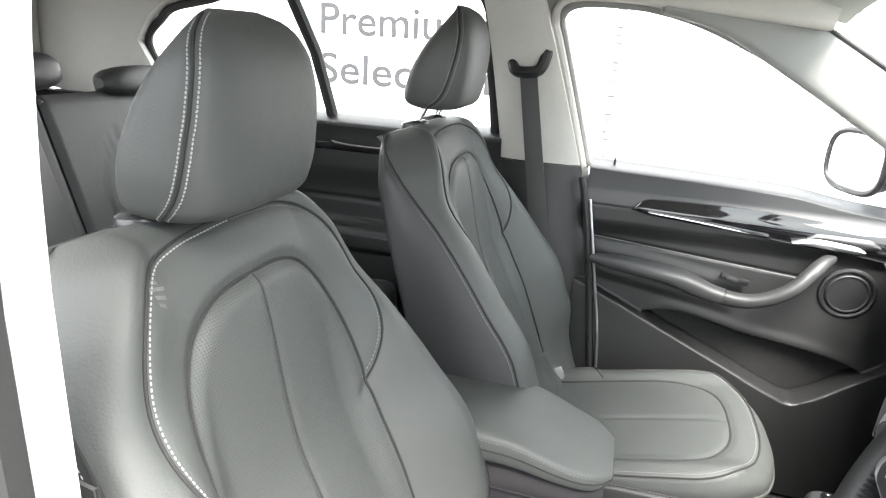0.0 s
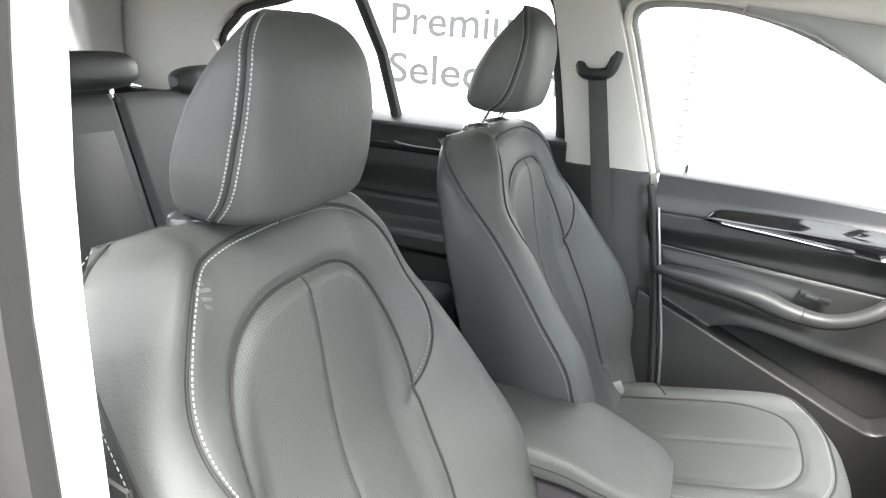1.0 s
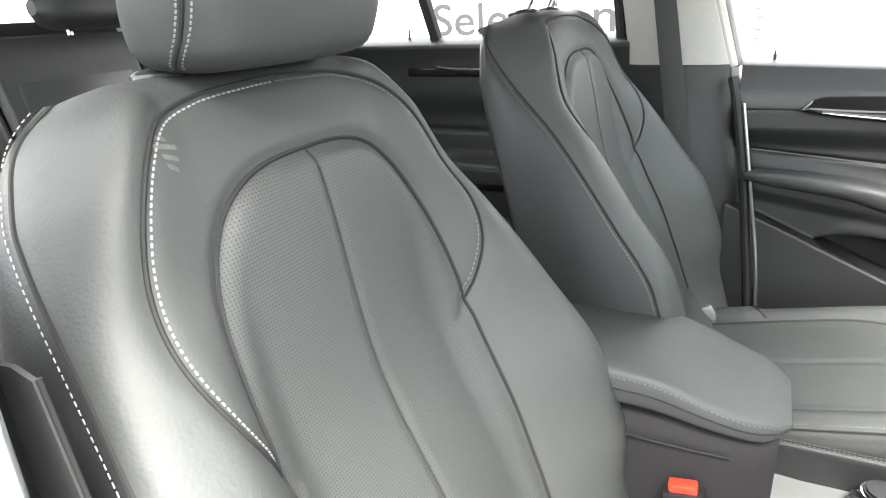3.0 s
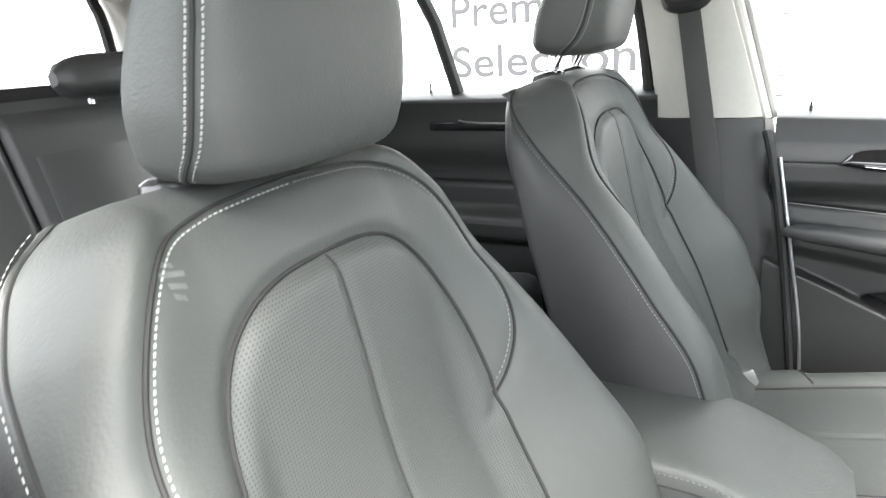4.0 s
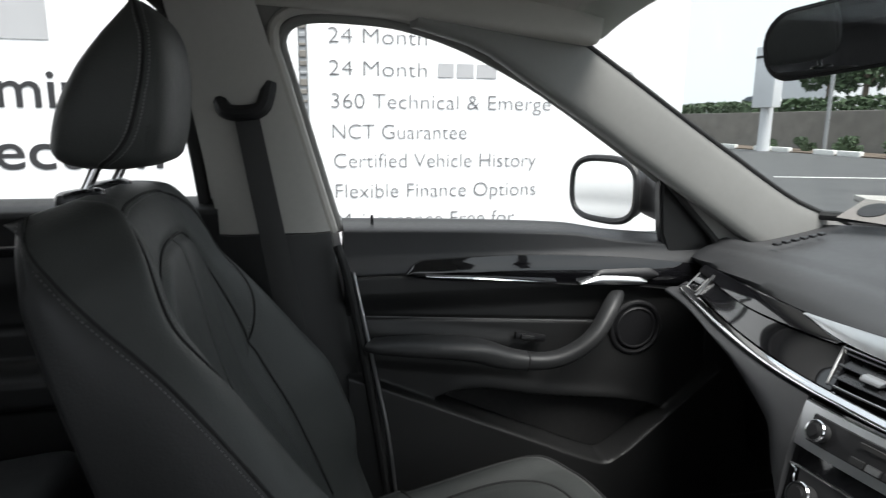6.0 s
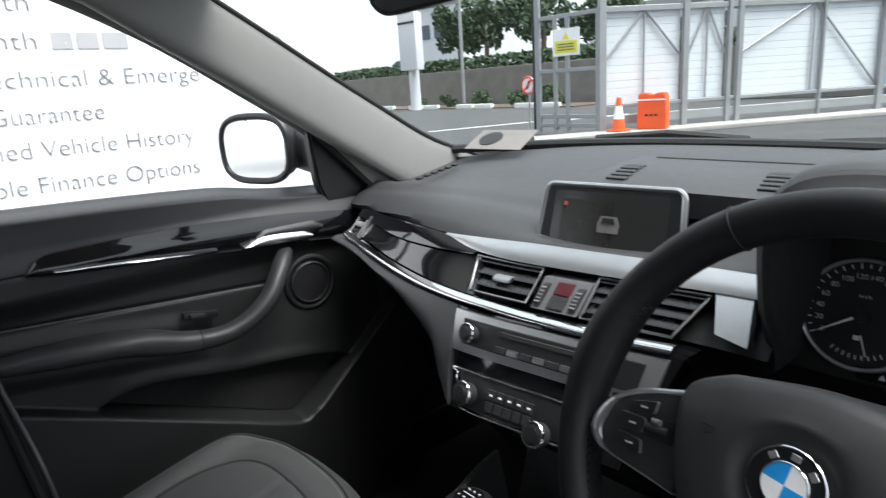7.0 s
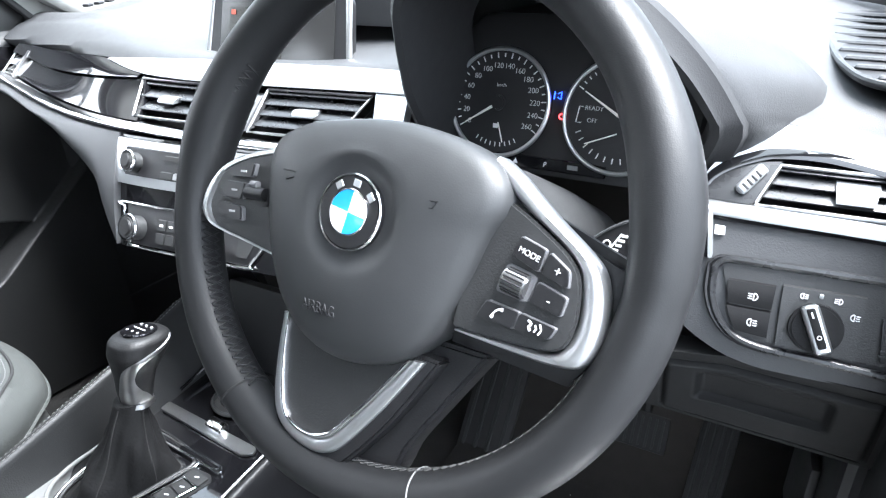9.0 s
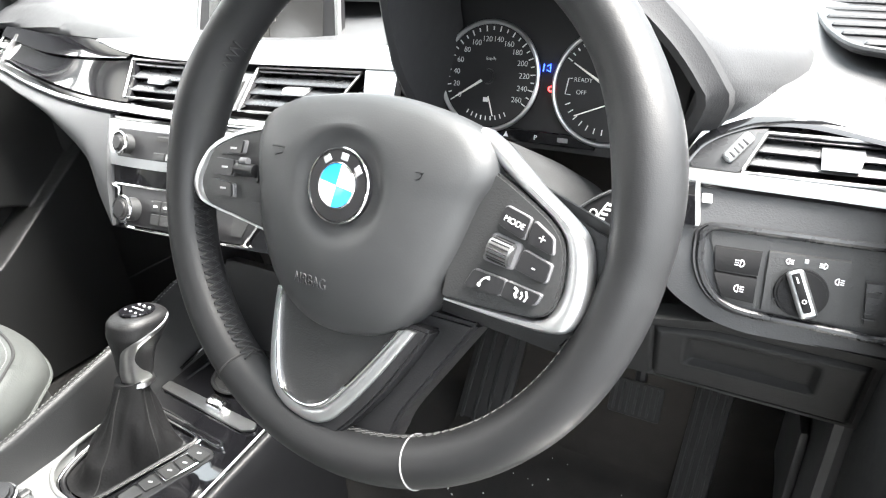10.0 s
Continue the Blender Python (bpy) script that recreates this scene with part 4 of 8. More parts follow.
def knob(x, z, r, parent, out=0.016):
    y = fy(x, z)
    m = pose(x, y - out, z, 90 - 24)
    k = part("knob", cyl(r, r * 0.93, 0.022, 32, 0.002, m), PLASTIC, parent, "round black knob")
    part("knob_ring", tube([m @ Vector((r * 1.0 * math.cos(a), r * 1.0 * math.sin(a), 0.008)) for a in [i * math.tau / 32 for i in range(32)]], 0.0022, 6, True), CHROME, k, "chrome knob ring")
    part("knob_cap", cyl(r * 0.7, r * 0.66, 0.003, 28, 0.0008, m @ pose(0, 0, 0.0115)), DARK, k)


knob(-0.136, 0.944, 0.0130, rp)
cp = part("climate_panel", patch([(-0.146, 0.890), (0.088, 0.890)], [(-0.126, 0.843), (0.064, 0.843)], 0.004, 0.012, 30, 6, 0.002), DARK, da, "black climate panel")
loop = []
for p in curve_through([(-0.148, 0, 0.886), (-0.144, 0, 0.891), (0.080, 0, 0.891), (0.088, 0, 0.887), (0.086, 0, 0.878), (0.066, 0, 0.846), (0.056, 0, 0.841), (-0.114, 0, 0.841), (-0.126, 0, 0.846), (-0.147, 0, 0.878), (-0.148, 0, 0.886)], 81)[:-1]:
    loop.append(Vector((p.x, fy(p.x, p.z) - 0.006, p.z)))
part("panel_frame", tube(loop, 0.0017, 6, True), CHROME, cp, "thin chrome frame")
knob(-0.117, 0.867, 0.0160, cp)
knob(0.012, 0.850, 0.0160, cp)
for k in range(5):
    x = -0.084 + k * 0.016
    part("climate_button", patch([(x, 0.878), (x + 0.013, 0.878)], [(x, 0.866), (x + 0.013, 0.866)], 0.008, 0.005, 3, 1), PLASTIC, cp)
    part("climate_button", patch([(x, 0.862), (x + 0.013, 0.862)], [(x, 0.850), (x + 0.013, 0.850)], 0.008, 0.005, 3, 1), PLASTIC, cp)
    part("button_mark", patch([(x + 0.004, 0.873), (x + 0.009, 0.873)], [(x + 0.004, 0.871), (x + 0.009, 0.871)], 0.009, 0.003, 2, 1), PRINT, cp)
part("climate_button", patch([(0.044, 0.880), (0.072, 0.880)], [(0.044, 0.852), (0.060, 0.852)], 0.007, 0.005, 3, 2), PLASTIC, cp)

# driver's side of the face
rt = [(0.572, 1.045), (0.62, 1.041), (0.694, 1.031), (0.74, 1.022)]
rb_ = [(0.541, 0.986), (0.555, 1.007), (0.578, 1.019), (0.601, 1.025), (0.625, 1.026), (0.697, 1.018), (0.74, 1.011)]
rl_ = [(x + 0.004, z - 0.007) for x, z in rb_]
part("silver_panel", patch(rt, rb_, 0.004, 0.016, 40, 8, 0.002), SILVER, da, "satin silver decor panel")
part("gloss_edge", patch(rb_, rl_, 0.006, 0.016, 50, 3, 0.001), GLOSS, da, "gloss black edge")
part("face_backing", patch([(0.53, 1.04), (0.74, 1.02)], [(0.53, 0.965), (0.74, 0.955)], -0.035, 0.02, 20, 6), DARK, da)
part("vent_surround", patch([(0.549, 0.992), (0.560, 1.002), (0.580, 1.012), (0.608, 1.016)], [(0.552, 0.984), (0.563, 0.984), (0.576, 0.984), (0.592, 0.984)], 0.004, 0.02, 24, 8, 0.001), SLAT, da, "grey vent surround")
vent(0.594, 0.735, 0.984, 1.013, 3, 0.0, 0.0, lean=0.014, high=0.0062)
m = Matrix.Translation((0.587, fy(0.587, 1.002) - 0.008, 1.002)) @ Matrix.Rotation(radians(40), 4, "Y") @ Matrix.Rotation(radians(-40), 4, "X")
tw = part("thumbwheel", box(0.011, 0.008, 0.032, 0.0038, 3, m), TAB, da, "pale ribbed thumbwheel")
for k in range(4):
    part("rib", box(0.007, 0.002, 0.0022, 0.0005, 1, m @ pose(0, -0.0038, -0.010 + k * 0.0055)), DARK, tw)
rc = [(0.530, 0.979), (0.60, 0.9785), (0.66, 0.978), (0.74, 0.976)]
part("chrome_line", patch([(x, z + 0.0045) for x, z in rc], [(x, z - 0.0035) for x, z in rc], 0.010, 0.016, 20, 6, 0.0025), SILVER, da, "bright strip along the face")
part("chrome_line", patch([(x, z - 0.0035) for x, z in rc], [(x, z - 0.0075) for x, z in rc], 0.004, 0.012, 20, 2), GLOSS, da)
part("lower_face", patch([(0.525, 0.971), (0.60, 0.971), (0.745, 0.968)], [(0.535, 0.905), (0.548, 0.888), (0.572, 0.873), (0.602, 0.863), (0.63, 0.860), (0.745, 0.863)], 0.0, 0.05, 60, 16, 0.004), SOFT, da, "smooth grey lower face")
ks = part("starter_surround", patch([(0.543, 0.977), (0.560, 0.977)], [(0.552, 0.943), (0.567, 0.943)], 0.012, 0.02, 6, 6, 0.001), GLOSS, da, "gloss black starter surround")
part("surround_edge", patch([(0.560, 0.977), (0.563, 0.977)], [(0.567, 0.943), (0.570, 0.943)], 0.013, 0.02, 4, 6), TAB, ks)
part("surround_mark", patch([(0.567, 0.966), (0.575, 0.966)], [(0.568, 0.960), (0.576, 0.960)], 0.0055, 0.004, 3, 1), PRINT, ks)
JET = mat("jet_plastic", (0.004, 0.004, 0.0045), 0.6, spec=0.25, grain=0.3, grain_scale=700)
ls = part("light_switch_panel", patch([(0.579, 0.940), (0.745, 0.942)], [(0.600, 0.885), (0.745, 0.883)], 0.006, 0.02, 20, 8, 0.001), PLASTIC, da, "dark grey light switch panel")
loop = []
for p in curve_through([(0.574, 0, 0.935), (0.581, 0, 0.942), (0.60, 0, 0.9435), (0.70, 0, 0.945), (0.748, 0, 0.945), (0.752, 0, 0.912), (0.748, 0, 0.880), (0.66, 0, 0.879), (0.622, 0, 0.879), (0.600, 0, 0.884), (0.585, 0, 0.896), (0.576, 0, 0.914), (0.574, 0, 0.935)], 101)[:-1]:
    loop.append(Vector((p.x, fy(p.x, p.z) - 0.007, p.z)))
part("panel_frame", tube(loop, 0.0034, 8, True), SLAT, ls)
part("panel_frame", tube([p + (p - Vector((0.665, p.y, 0.912))) * 0.055 for p in loop], 0.0018, 6, True), DARK, ls)
part("lamp_button", patch([(0.587, 0.928), (0.624, 0.929)], [(0.590, 0.9105), (0.624, 0.911)], 0.0105, 0.006, 6, 4, 0.0015), JET, ls, "black fog lamp button")
part("lamp_button", patch([(0.590, 0.908), (0.624, 0.9085)], [(0.600, 0.890), (0.625, 0.889)], 0.0105, 0.006, 6, 4, 0.0015), JET, ls, "black fog lamp button")


def lamp_sign(x, z, out, k, turn):
    """A small lamp symbol: half a lens and its beams."""
    m = Matrix.Translation((x, fy(x, z) - out, z)) @ Matrix.Rotation(radians(66), 4, "X") @ Matrix.Rotation(radians(turn), 4, "Z")
    bm = tube([m @ Vector((0.0030 * k * math.cos(a), 0.0030 * k * math.sin(a), 0)) for a in [radians(-90 + 15 * i) for i in range(13)]], 0.00045, 5)
    tube([m @ Vector((0, -0.0030 * k, 0)), m @ Vector((0, 0.0030 * k, 0))], 0.00045, 5, bm=bm)
    for q in (-1, 0, 1):
        tube([m @ Vector((-0.0012 * k, 0.002 * k * q, 0)), m @ Vector((-0.0046 * k, 0.002 * k * q, 0))], 0.0004, 5, bm=bm)
    part("lamp_mark", bm, PRINT, ls, "small white lamp symbol")


lamp_sign(0.609, 0.919, 0.0118, 1.0, 0)
lamp_sign(0.611, 0.899, 0.0118, 1.0, 180)
part("knob_plate", patch([(0.629, 0.931), (0.689, 0.932)], [(0.632, 0.885), (0.689, 0.885)], 0.0105, 0.010, 8, 6, 0.0015), PLASTIC, ls, "square dark knob plate")
m = pose(0.658, fy(0.658, 0.906) - 0.016, 0.906, 90 - 24)
lk = part("light_knob", cyl(0.0205, 0.0195, 0.012, 44, 0.002, m), JET, ls, "round black light switch")
g = m @ pose(0, 0, 0.008, 0, 0, 26)
part("knob_grip", box(0.0135, 0.040, 0.016, 0.004, 3, g), SILVER, lk, "chrome-sided grip")
part("grip_insert", box(0.0065, 0.033, 0.004, 0.0015, 2, g @ pose(0, 0.001, 0.0072)), JET, lk)
part("lamp_mark", tube([g @ Vector((0.0015 * math.cos(a), -0.006 + 0.0015 * math.sin(a), 0.0094)) for a in [i * math.tau / 10 for i in range(10)]], 0.0004, 5, True), PRINT, lk)
part("lamp_mark", box(0.0012, 0.005, 0.0006, 0, 1, g @ pose(0, 0.012, 0.0094)), PRINT, lk)
lamp_sign(0.645, 0.9265, 0.0118, 0.75, 180)
part("lamp_mark", box(0.0030, 0.0006, 0.0040, 0.0004, 1, pose(0.6575, fy(0.6575, 0.9285) - 0.0118, 0.9285)), PRINT, ls)
lamp_sign(0.6705, 0.9270, 0.0118, 0.75, 0)
lamp_sign(0.683, 0.9170, 0.0118, 0.85, 180)
part("dimmer_wheel", patch([(0.702, 0.919), (0.714, 0.920)], [(0.706, 0.889), (0.716, 0.889)], 0.012, 0.012, 4, 6, 0.003), DARK, ls, "ribbed dimmer wheel")
for k in range(6):
    part("rib", patch([(0.704 + 0.0003 * k, 0.894 + k * 0.004 + 0.001), (0.713, 0.894 + k * 0.004 + 0.001)], [(0.704, 0.894 + k * 0.004), (0.713, 0.894 + k * 0.004)], 0.0150, 0.003, 2, 1), SLAT, ls)
# knee panel with a shallow tray
KNEE = mat("knee_plastic", (0.012, 0.0122, 0.0125), 0.65, spec=0.2, grain=0.5, grain_scale=700)
F, B = [], []
for i in range(101):
    x = 0.50 + 0.25 * i / 100
    f, b = [], []
    for j in range(61):
        q = j / 60
        z = (0.862 - 0.02 * (0.60 - x) / 0.1 if x < 0.6 else 0.862) * (1 - q) + 0.765 * q
        y = 0.215 + 0.03 * q + 0.0
        d = min(x - 0.548, 0.722 - x, (q - 0.14) * 0.1, (0.94 - q) * 0.1)
        y -= 0.004 * smooth(0.0, 0.004, d) - 0.004 * math.exp(-(d / 0.0016) ** 2)
        tray = smooth(0.575, 0.583, x) * smooth(0.690, 0.683, x) * smooth(0.22, 0.32, q) * smooth(0.66, 0.60, q)
        y += 0.010 * tray
        f.append(Vector((x, y, z)))
        b.append(Vector((x, y + 0.03, z)))
    F.append(f)
    B.append(b)
part("knee_panel", slab(F, B), KNEE, da, "dark grey knee panel with a flap", sharp=50)
part("under_panel", box(0.62, 0.30, 0.02, 0.005, 1, pose(0.43, 0.42, 0.770, -12)), DARK, da)
part("side_cover", box(0.02, 0.34, 0.42, 0.01, 2, pose(0.722, 0.42, 0.60)), SOFT, da, "dark footwell side cover")
part("fuse_flap", box(0.012, 0.12, 0.14, 0.008, 2, pose(0.702, 0.40, 0.60, 0, 0, 4)), SOFT, da, "small plastic flap")

# dash-top vents
TVO = curve_through([(0.735, 0.685, 0), (0.66, 0.68, 0), (0.622, 0.662, 0), (0.624, 0.57, 0), (0.632, 0.50, 0), (0.645, 0.442, 0), (0.670, 0.400, 0), (0.735, 0.385, 0)], 36)


def top_z(y):
    return ease(y, [0.30, 0.36, 0.42, 0.52, 0.68, 0.80], [1.050, 1.060, 1.070, 1.083, 1.106, 1.112])


bm = bmesh.new()
f_ = bm.faces.new([bm.verts.new((p.x, p.y, top_z(p.y) + 0.0005)) for p in TVO])
bmesh.ops.translate(bm, verts=[g_ for g_ in bmesh.ops.extrude_face_region(bm, geom=[f_])["geom"] if isinstance(g_, bmesh.types.BMVert)], vec=(0, 0, 0.006))
tv = part("top_vent", bm, DARK, da, "black slatted top vent", smooth=False)
part("vent_rim", tube([(p.x, p.y, top_z(p.y) + 0.006) for p in TVO], 0.0035, 8), SOFT, tv)
for k in range(9):
    y = 0.408 + k * 0.0305
    x0 = ease(y, [0.39, 0.42, 0.46, 0.52, 0.60, 0.66], [0.690, 0.660, 0.644, 0.634, 0.627, 0.630])
    part("slat", box(0.74 - x0, 0.009, 0.005, 0.002, 1, pose((0.74 + x0) / 2, y, top_z(y) + 0.008, 7, 0, -5)), SOFT, tv)
COVER = [[Vector((-0.105 - 0.035 * j / 8 + (0.305 + 0.035 * j / 8) * i / 12, 0.415 + 0.235 * j / 8, 1.134 + 0.012 * math.sin(min(1, (j + 0.2) / 4) * math.pi / 2) + 0.004 * (j / 8))) for j in range(9)] for i in range(13)]
cv = part("top_cover", slab(COVER, [[Vector((q.x, q.y, 1.10)) for q in row] for row in COVER]), SOFT, da, "raised centre cover")
for cx in (-0.060, 0.172):
    for k in range(5):
        part("vent_slot", box(0.034, 0.013, 0.004, 0.001, 1, pose(cx - 0.005 * k, 0.450 + k * 0.021, 1.1418 + 0.0022 * min(k, 3), 6)), DARK, cv)
part("sensor_slot", box(0.26, 0.008, 0.004, 0.001, 1, pose(0.03, 0.635, 1.1495)), DARK, cv)
for k in range(6):
    part("demister_slot", box(0.012, 0.016, 0.005, 0.001, 1, pose(-0.556 - 0.007 * k, 0.455 + k * 0.027, 1.108 + 0.002 * k, 4, 0, 20)), DARK, da)

# centre display
SD = Matrix.Translation((-0.012, 0.352, 1.0915)) @ Matrix.Rotation(radians(6), 4, "Z") @ Matrix.Rotation(radians(-16), 4, "X")
dp = thing("display", "dark infotainment display in a silver frame", "display", SD)
hw, hh = 0.105, 0.054


def round_rect(w, h, r, n=6, taper=0.0):
    out = []
    for cx, cz, a0 in ((w - r, h - r, 0), (-w + r, h - r, 90), (-w + r, -h + r, 180), (w - r, -h + r, 270)):
        for k in range(n + 1):
            a = radians(a0 + 90 * k / n)
            z = cz + r * math.sin(a)
            out.append(((cx + r * math.cos(a)) * (1 + taper * (h - z) / (2 * h)), z))
    return out


part("housing", prism(round_rect(hw, hh, 0.012, 6, 0.08), 0.022, 0.004), DARK, dp, "black display housing")
part("silver_frame", tube([(x, 0.002, z) for x, z in round_rect(hw + 0.001, hh + 0.001, 0.012, 6, 0.08)], 0.0042, 8, True), SILVER, dp, "satin silver frame")
part("screen", prism(round_rect(hw - 0.016, hh - 0.010, 0.003, 3, 0.03), 0.002, 0, m=pose(0, -0.002, 0.001)), SCREEN, dp, "dark screen", smooth=False)
ic = mat("icon_light", (0.12, 0.115, 0.11), 0.5, emit=0.08)
part("car_icon", prism([(-0.016, -0.012), (0.016, -0.012), (0.017, 0.0), (0.012, 0.012), (-0.012, 0.012), (-0.017, 0.0)], 0.001, 0, m=pose(0.004, -0.004, 0.0)), ic, dp, "pale car outline", smooth=False)
part("car_icon", prism([(-0.011, 0.001), (0.011, 0.001), (0.008, 0.009), (-0.008, 0.009)], 0.001, 0, m=pose(0.004, -0.0052, 0.0)), SCREEN, dp, smooth=False)
part("tint_panel", prism([(-0.075, -0.033), (0.010, -0.033), (0.010, 0.033), (-0.075, 0.033)], 0.001, 0, m=pose(0, -0.003, 0.0)), mat("screen_page", (0.016, 0.015, 0.012), 0.2, emit=0.012), dp, smooth=False)
part("warning_icon", box(0.006, 0.001, 0.006, 0, 1, pose(-0.068, -0.0045, 0.026)), mat("orange_icon", (0.30, 0.06, 0.04), 0.5, emit=0.12), dp)
part("foot", box(0.24, 0.05, 0.03, 0.01, 2, pose(0, 0.03, -0.055, 16)), DARK, dp)

# instrument cluster under its hood
CC = Matrix.Translation((0.378, 0.365, 1.028)) @ Matrix.Rotation(radians(-14), 4, "X")
ic_ = thing("instrument_cluster", "black instrument cluster with two round dials", "instrument cluster", CC)
part("face", prism([(-0.155, -0.075), (0.165, -0.075), (0.165, 0.05), (0.11, 0.10), (-0.10, 0.10), (-0.155, 0.05)], 0.012, 0.004), DARK, ic_, "matt black face")


def dial(cx, cz, name, label):
    d = part(name, cyl(0.058, 0.058, 0.004, 48, 0, pose(cx, -0.003, cz, 90)), DARK, ic_, label)
    part("dial_ring", tube([(cx + 0.060 * math.cos(a), -0.008, cz + 0.060 * math.sin(a)) for a in [i * math.tau / 64 for i in range(64)]], 0.0026, 8, True), SILVER, d, "silver dial ring")
    return d


sp = dial(-0.068, 0.0, "speedometer", "black speedometer dial with white figures")
sweep = [212 - 244 * k / 26 for k in range(27)]
for k, a in enumerate(sweep):
    c, s = math.cos(radians(a)), math.sin(radians(a))
    part("tick", box(0.006 if k % 2 == 0 else 0.004, 0.0006, 0.0012, 0, 1, Matrix.Translation((-0.068 + 0.053 * c, -0.0058, 0.053 * s)) @ Matrix.Rotation(radians(-a), 4, "Y")), PRINT, sp)
    if k % 2 == 0:
        lettering(str(k * 10), 0.0085, "figure", PRINT, sp, Matrix.Translation((-0.068 + 0.0425 * c, -0.0058, 0.0425 * s - 0.0035)) @ Matrix.Rotation(radians(90), 4, "X"), None, 0.0002, "", True)
lettering("km/h", 0.006, "figure", PRINT, sp, Matrix.Translation((-0.068, -0.0058, 0.018)) @ Matrix.Rotation(radians(90), 4, "X"), None, 0.0002, "", True)
a = radians(213)
part("needle", tube([(-0.068, -0.010, 0.0), (-0.068 + 0.047 * math.cos(a), -0.010, 0.047 * math.sin(a))], [0.0018, 0.0007], 6), NEEDLE, sp, "pale needle")
part("needle_hub", cyl(0.009, 0.008, 0.006, 20, 0.001, pose(-0.068, -0.010, 0, 90)), DARK, sp)
for k in range(9):
    a = radians(240 + 60 * k / 8)
    part("fuel_tick", box(0.005, 0.0006, 0.001, 0, 1, Matrix.Translation((-0.068 + 0.047 * math.cos(a), -0.0058, 0.047 * math.sin(a))) @ Matrix.Rotation(-a, 4, "Y")), PRINT, sp)
part("fuel_needle", tube([(-0.066, -0.009, -0.022), (-0.058, -0.009, -0.044)], 0.0007, 6), NEEDLE, sp)
part("fuel_mark", box(0.006, 0.0006, 0.005, 0, 1, pose(-0.070, -0.0058, -0.026)), PRINT, sp)
ta = dial(0.071, -0.002, "rev_counter", "black rev counter dial with white figures")
for k in range(29):
    a = radians(150 - 205 * k / 28)
    part("tick", box(0.006 if k % 4 == 0 else 0.0035, 0.0006, 0.0012, 0, 1, Matrix.Translation((0.071 + 0.053 * math.cos(a), -0.0058, -0.002 + 0.053 * math.sin(a))) @ Matrix.Rotation(-a, 4, "Y")), PRINT, ta)
a = radians(150)
part("needle", tube([(0.071, -0.010, -0.002), (0.071 + 0.046 * math.cos(a), -0.010, -0.002 + 0.046 * math.sin(a))], [0.0018, 0.0007], 6), NEEDLE, ta, "pale needle")
lettering("READY", 0.0065, "figure", PRINT, ta, Matrix.Translation((0.032, -0.0058, 0.002)) @ Matrix.Rotation(radians(90), 4, "X"), None, 0.0002)
lettering("OFF", 0.0065, "figure", PRINT, ta, Matrix.Translation((0.036, -0.0058, -0.011)) @ Matrix.Rotation(radians(90), 4, "X"), None, 0.0002)
part("figure_bracket", tube([(0.030, -0.0058, 0.005), (0.026, -0.0058, 0.005), (0.024, -0.0058, -0.012), (0.030, -0.0058, -0.012)], 0.0006, 5), PRINT, ta)
for k in range(9):
    a = radians(205 + 85 * k / 8)
    part("charge_tick", box(0.006, 0.0006, 0.001, 0, 1, Matrix.Translation((0.071 + 0.047 * math.cos(a), -0.0058, -0.002 + 0.047 * math.sin(a))) @ Matrix.Rotation(-a, 4, "Y")), PRINT, ta)
part("charge_needle", tube([(0.071, -0.009, -0.020), (0.038, -0.009, -0.034)], 0.0007, 6), NEEDLE, ta)
part("beam_light", tube([(0.000, -0.006, 0.012), (0.004, -0.006, 0.010), (0.004, -0.006, 0.018), (0.000, -0.006, 0.016)], 0.0005, 5), GLOW_BLUE, ic_, "blue light telltale")
part("beam_light", tube([(-0.004, -0.006, 0.010), (-0.0035, -0.006, 0.018)], 0.0005, 5), GLOW_BLUE, ic_)
part("brake_light", tube([(0.0085 + 0.004 * math.cos(t), -0.006, -0.008 + 0.0028 * math.sin(t)) for t in [i * math.tau / 14 for i in range(14)]], 0.0008, 5, True), GLOW_RED, ic_, "red telltale")
part("info_strip", box(0.13, 0.003, 0.014, 0.001, 1, pose(0.0, -0.004, -0.062)), GLOSS, ic_, "small dark display strip")
lettering("P", 0.008, "figure", PRINT, ic_, Matrix.Translation((-0.006, -0.0062, -0.065)) @ Matrix.Rotation(radians(90), 4, "X"), None, 0.0002)
part("figure", prism([(-0.003, 0), (0.003, 0), (0, 0.006)], 0.0005, 0, m=pose(-0.040, -0.0062, -0.065)), PRINT, ic_)
part("figure", box(0.012, 0.0005, 0.005, 0, 1, pose(0.028, -0.0062, -0.062)), GREYPRINT, ic_)

HO = [(0.240, 0.955), (0.242, 1.03), (0.247, 1.10), (0.256, 1.145), (0.280, 1.176), (0.320, 1.188), (0.378, 1.187), (0.435, 1.170), (0.485, 1.140), (0.528, 1.099), (0.556, 1.058), (0.561, 1.040), (0.545, 0.995), (0.530, 0.955)]
hood_o = curve_through([(x, 0, z) for x, z in HO], 60)


def hood_ring(y, g, flare=0.0):
    ring = []
    for p in hood_o:
        side = smooth(0.42, 0.55, p.x) * flare
        lean = 0.05 * smooth(1.0, 1.18, p.z) * (1 if y < 0.45 else 0.3) - 0.04 * smooth(1.06, 0.96, p.z)
        ring.append(Vector((0.380 + (p.x - 0.380) * (1 - g / 0.17) + 0.11 * side, y - lean, 1.06 + (p.z - 1.06) * (1 - g / 0.13) - max(0, y - 0.40) * 0.12 - 0.035 * side)))
    return ring


rings = [hood_ring(y, g) for y, g in ((0.296, -0.015), (0.284, -0.012), (0.275, 0.0), (0.268, 0.004), (0.272, 0.012), (0.30, 0.016), (0.36, 0.022), (0.40, 0.030))]
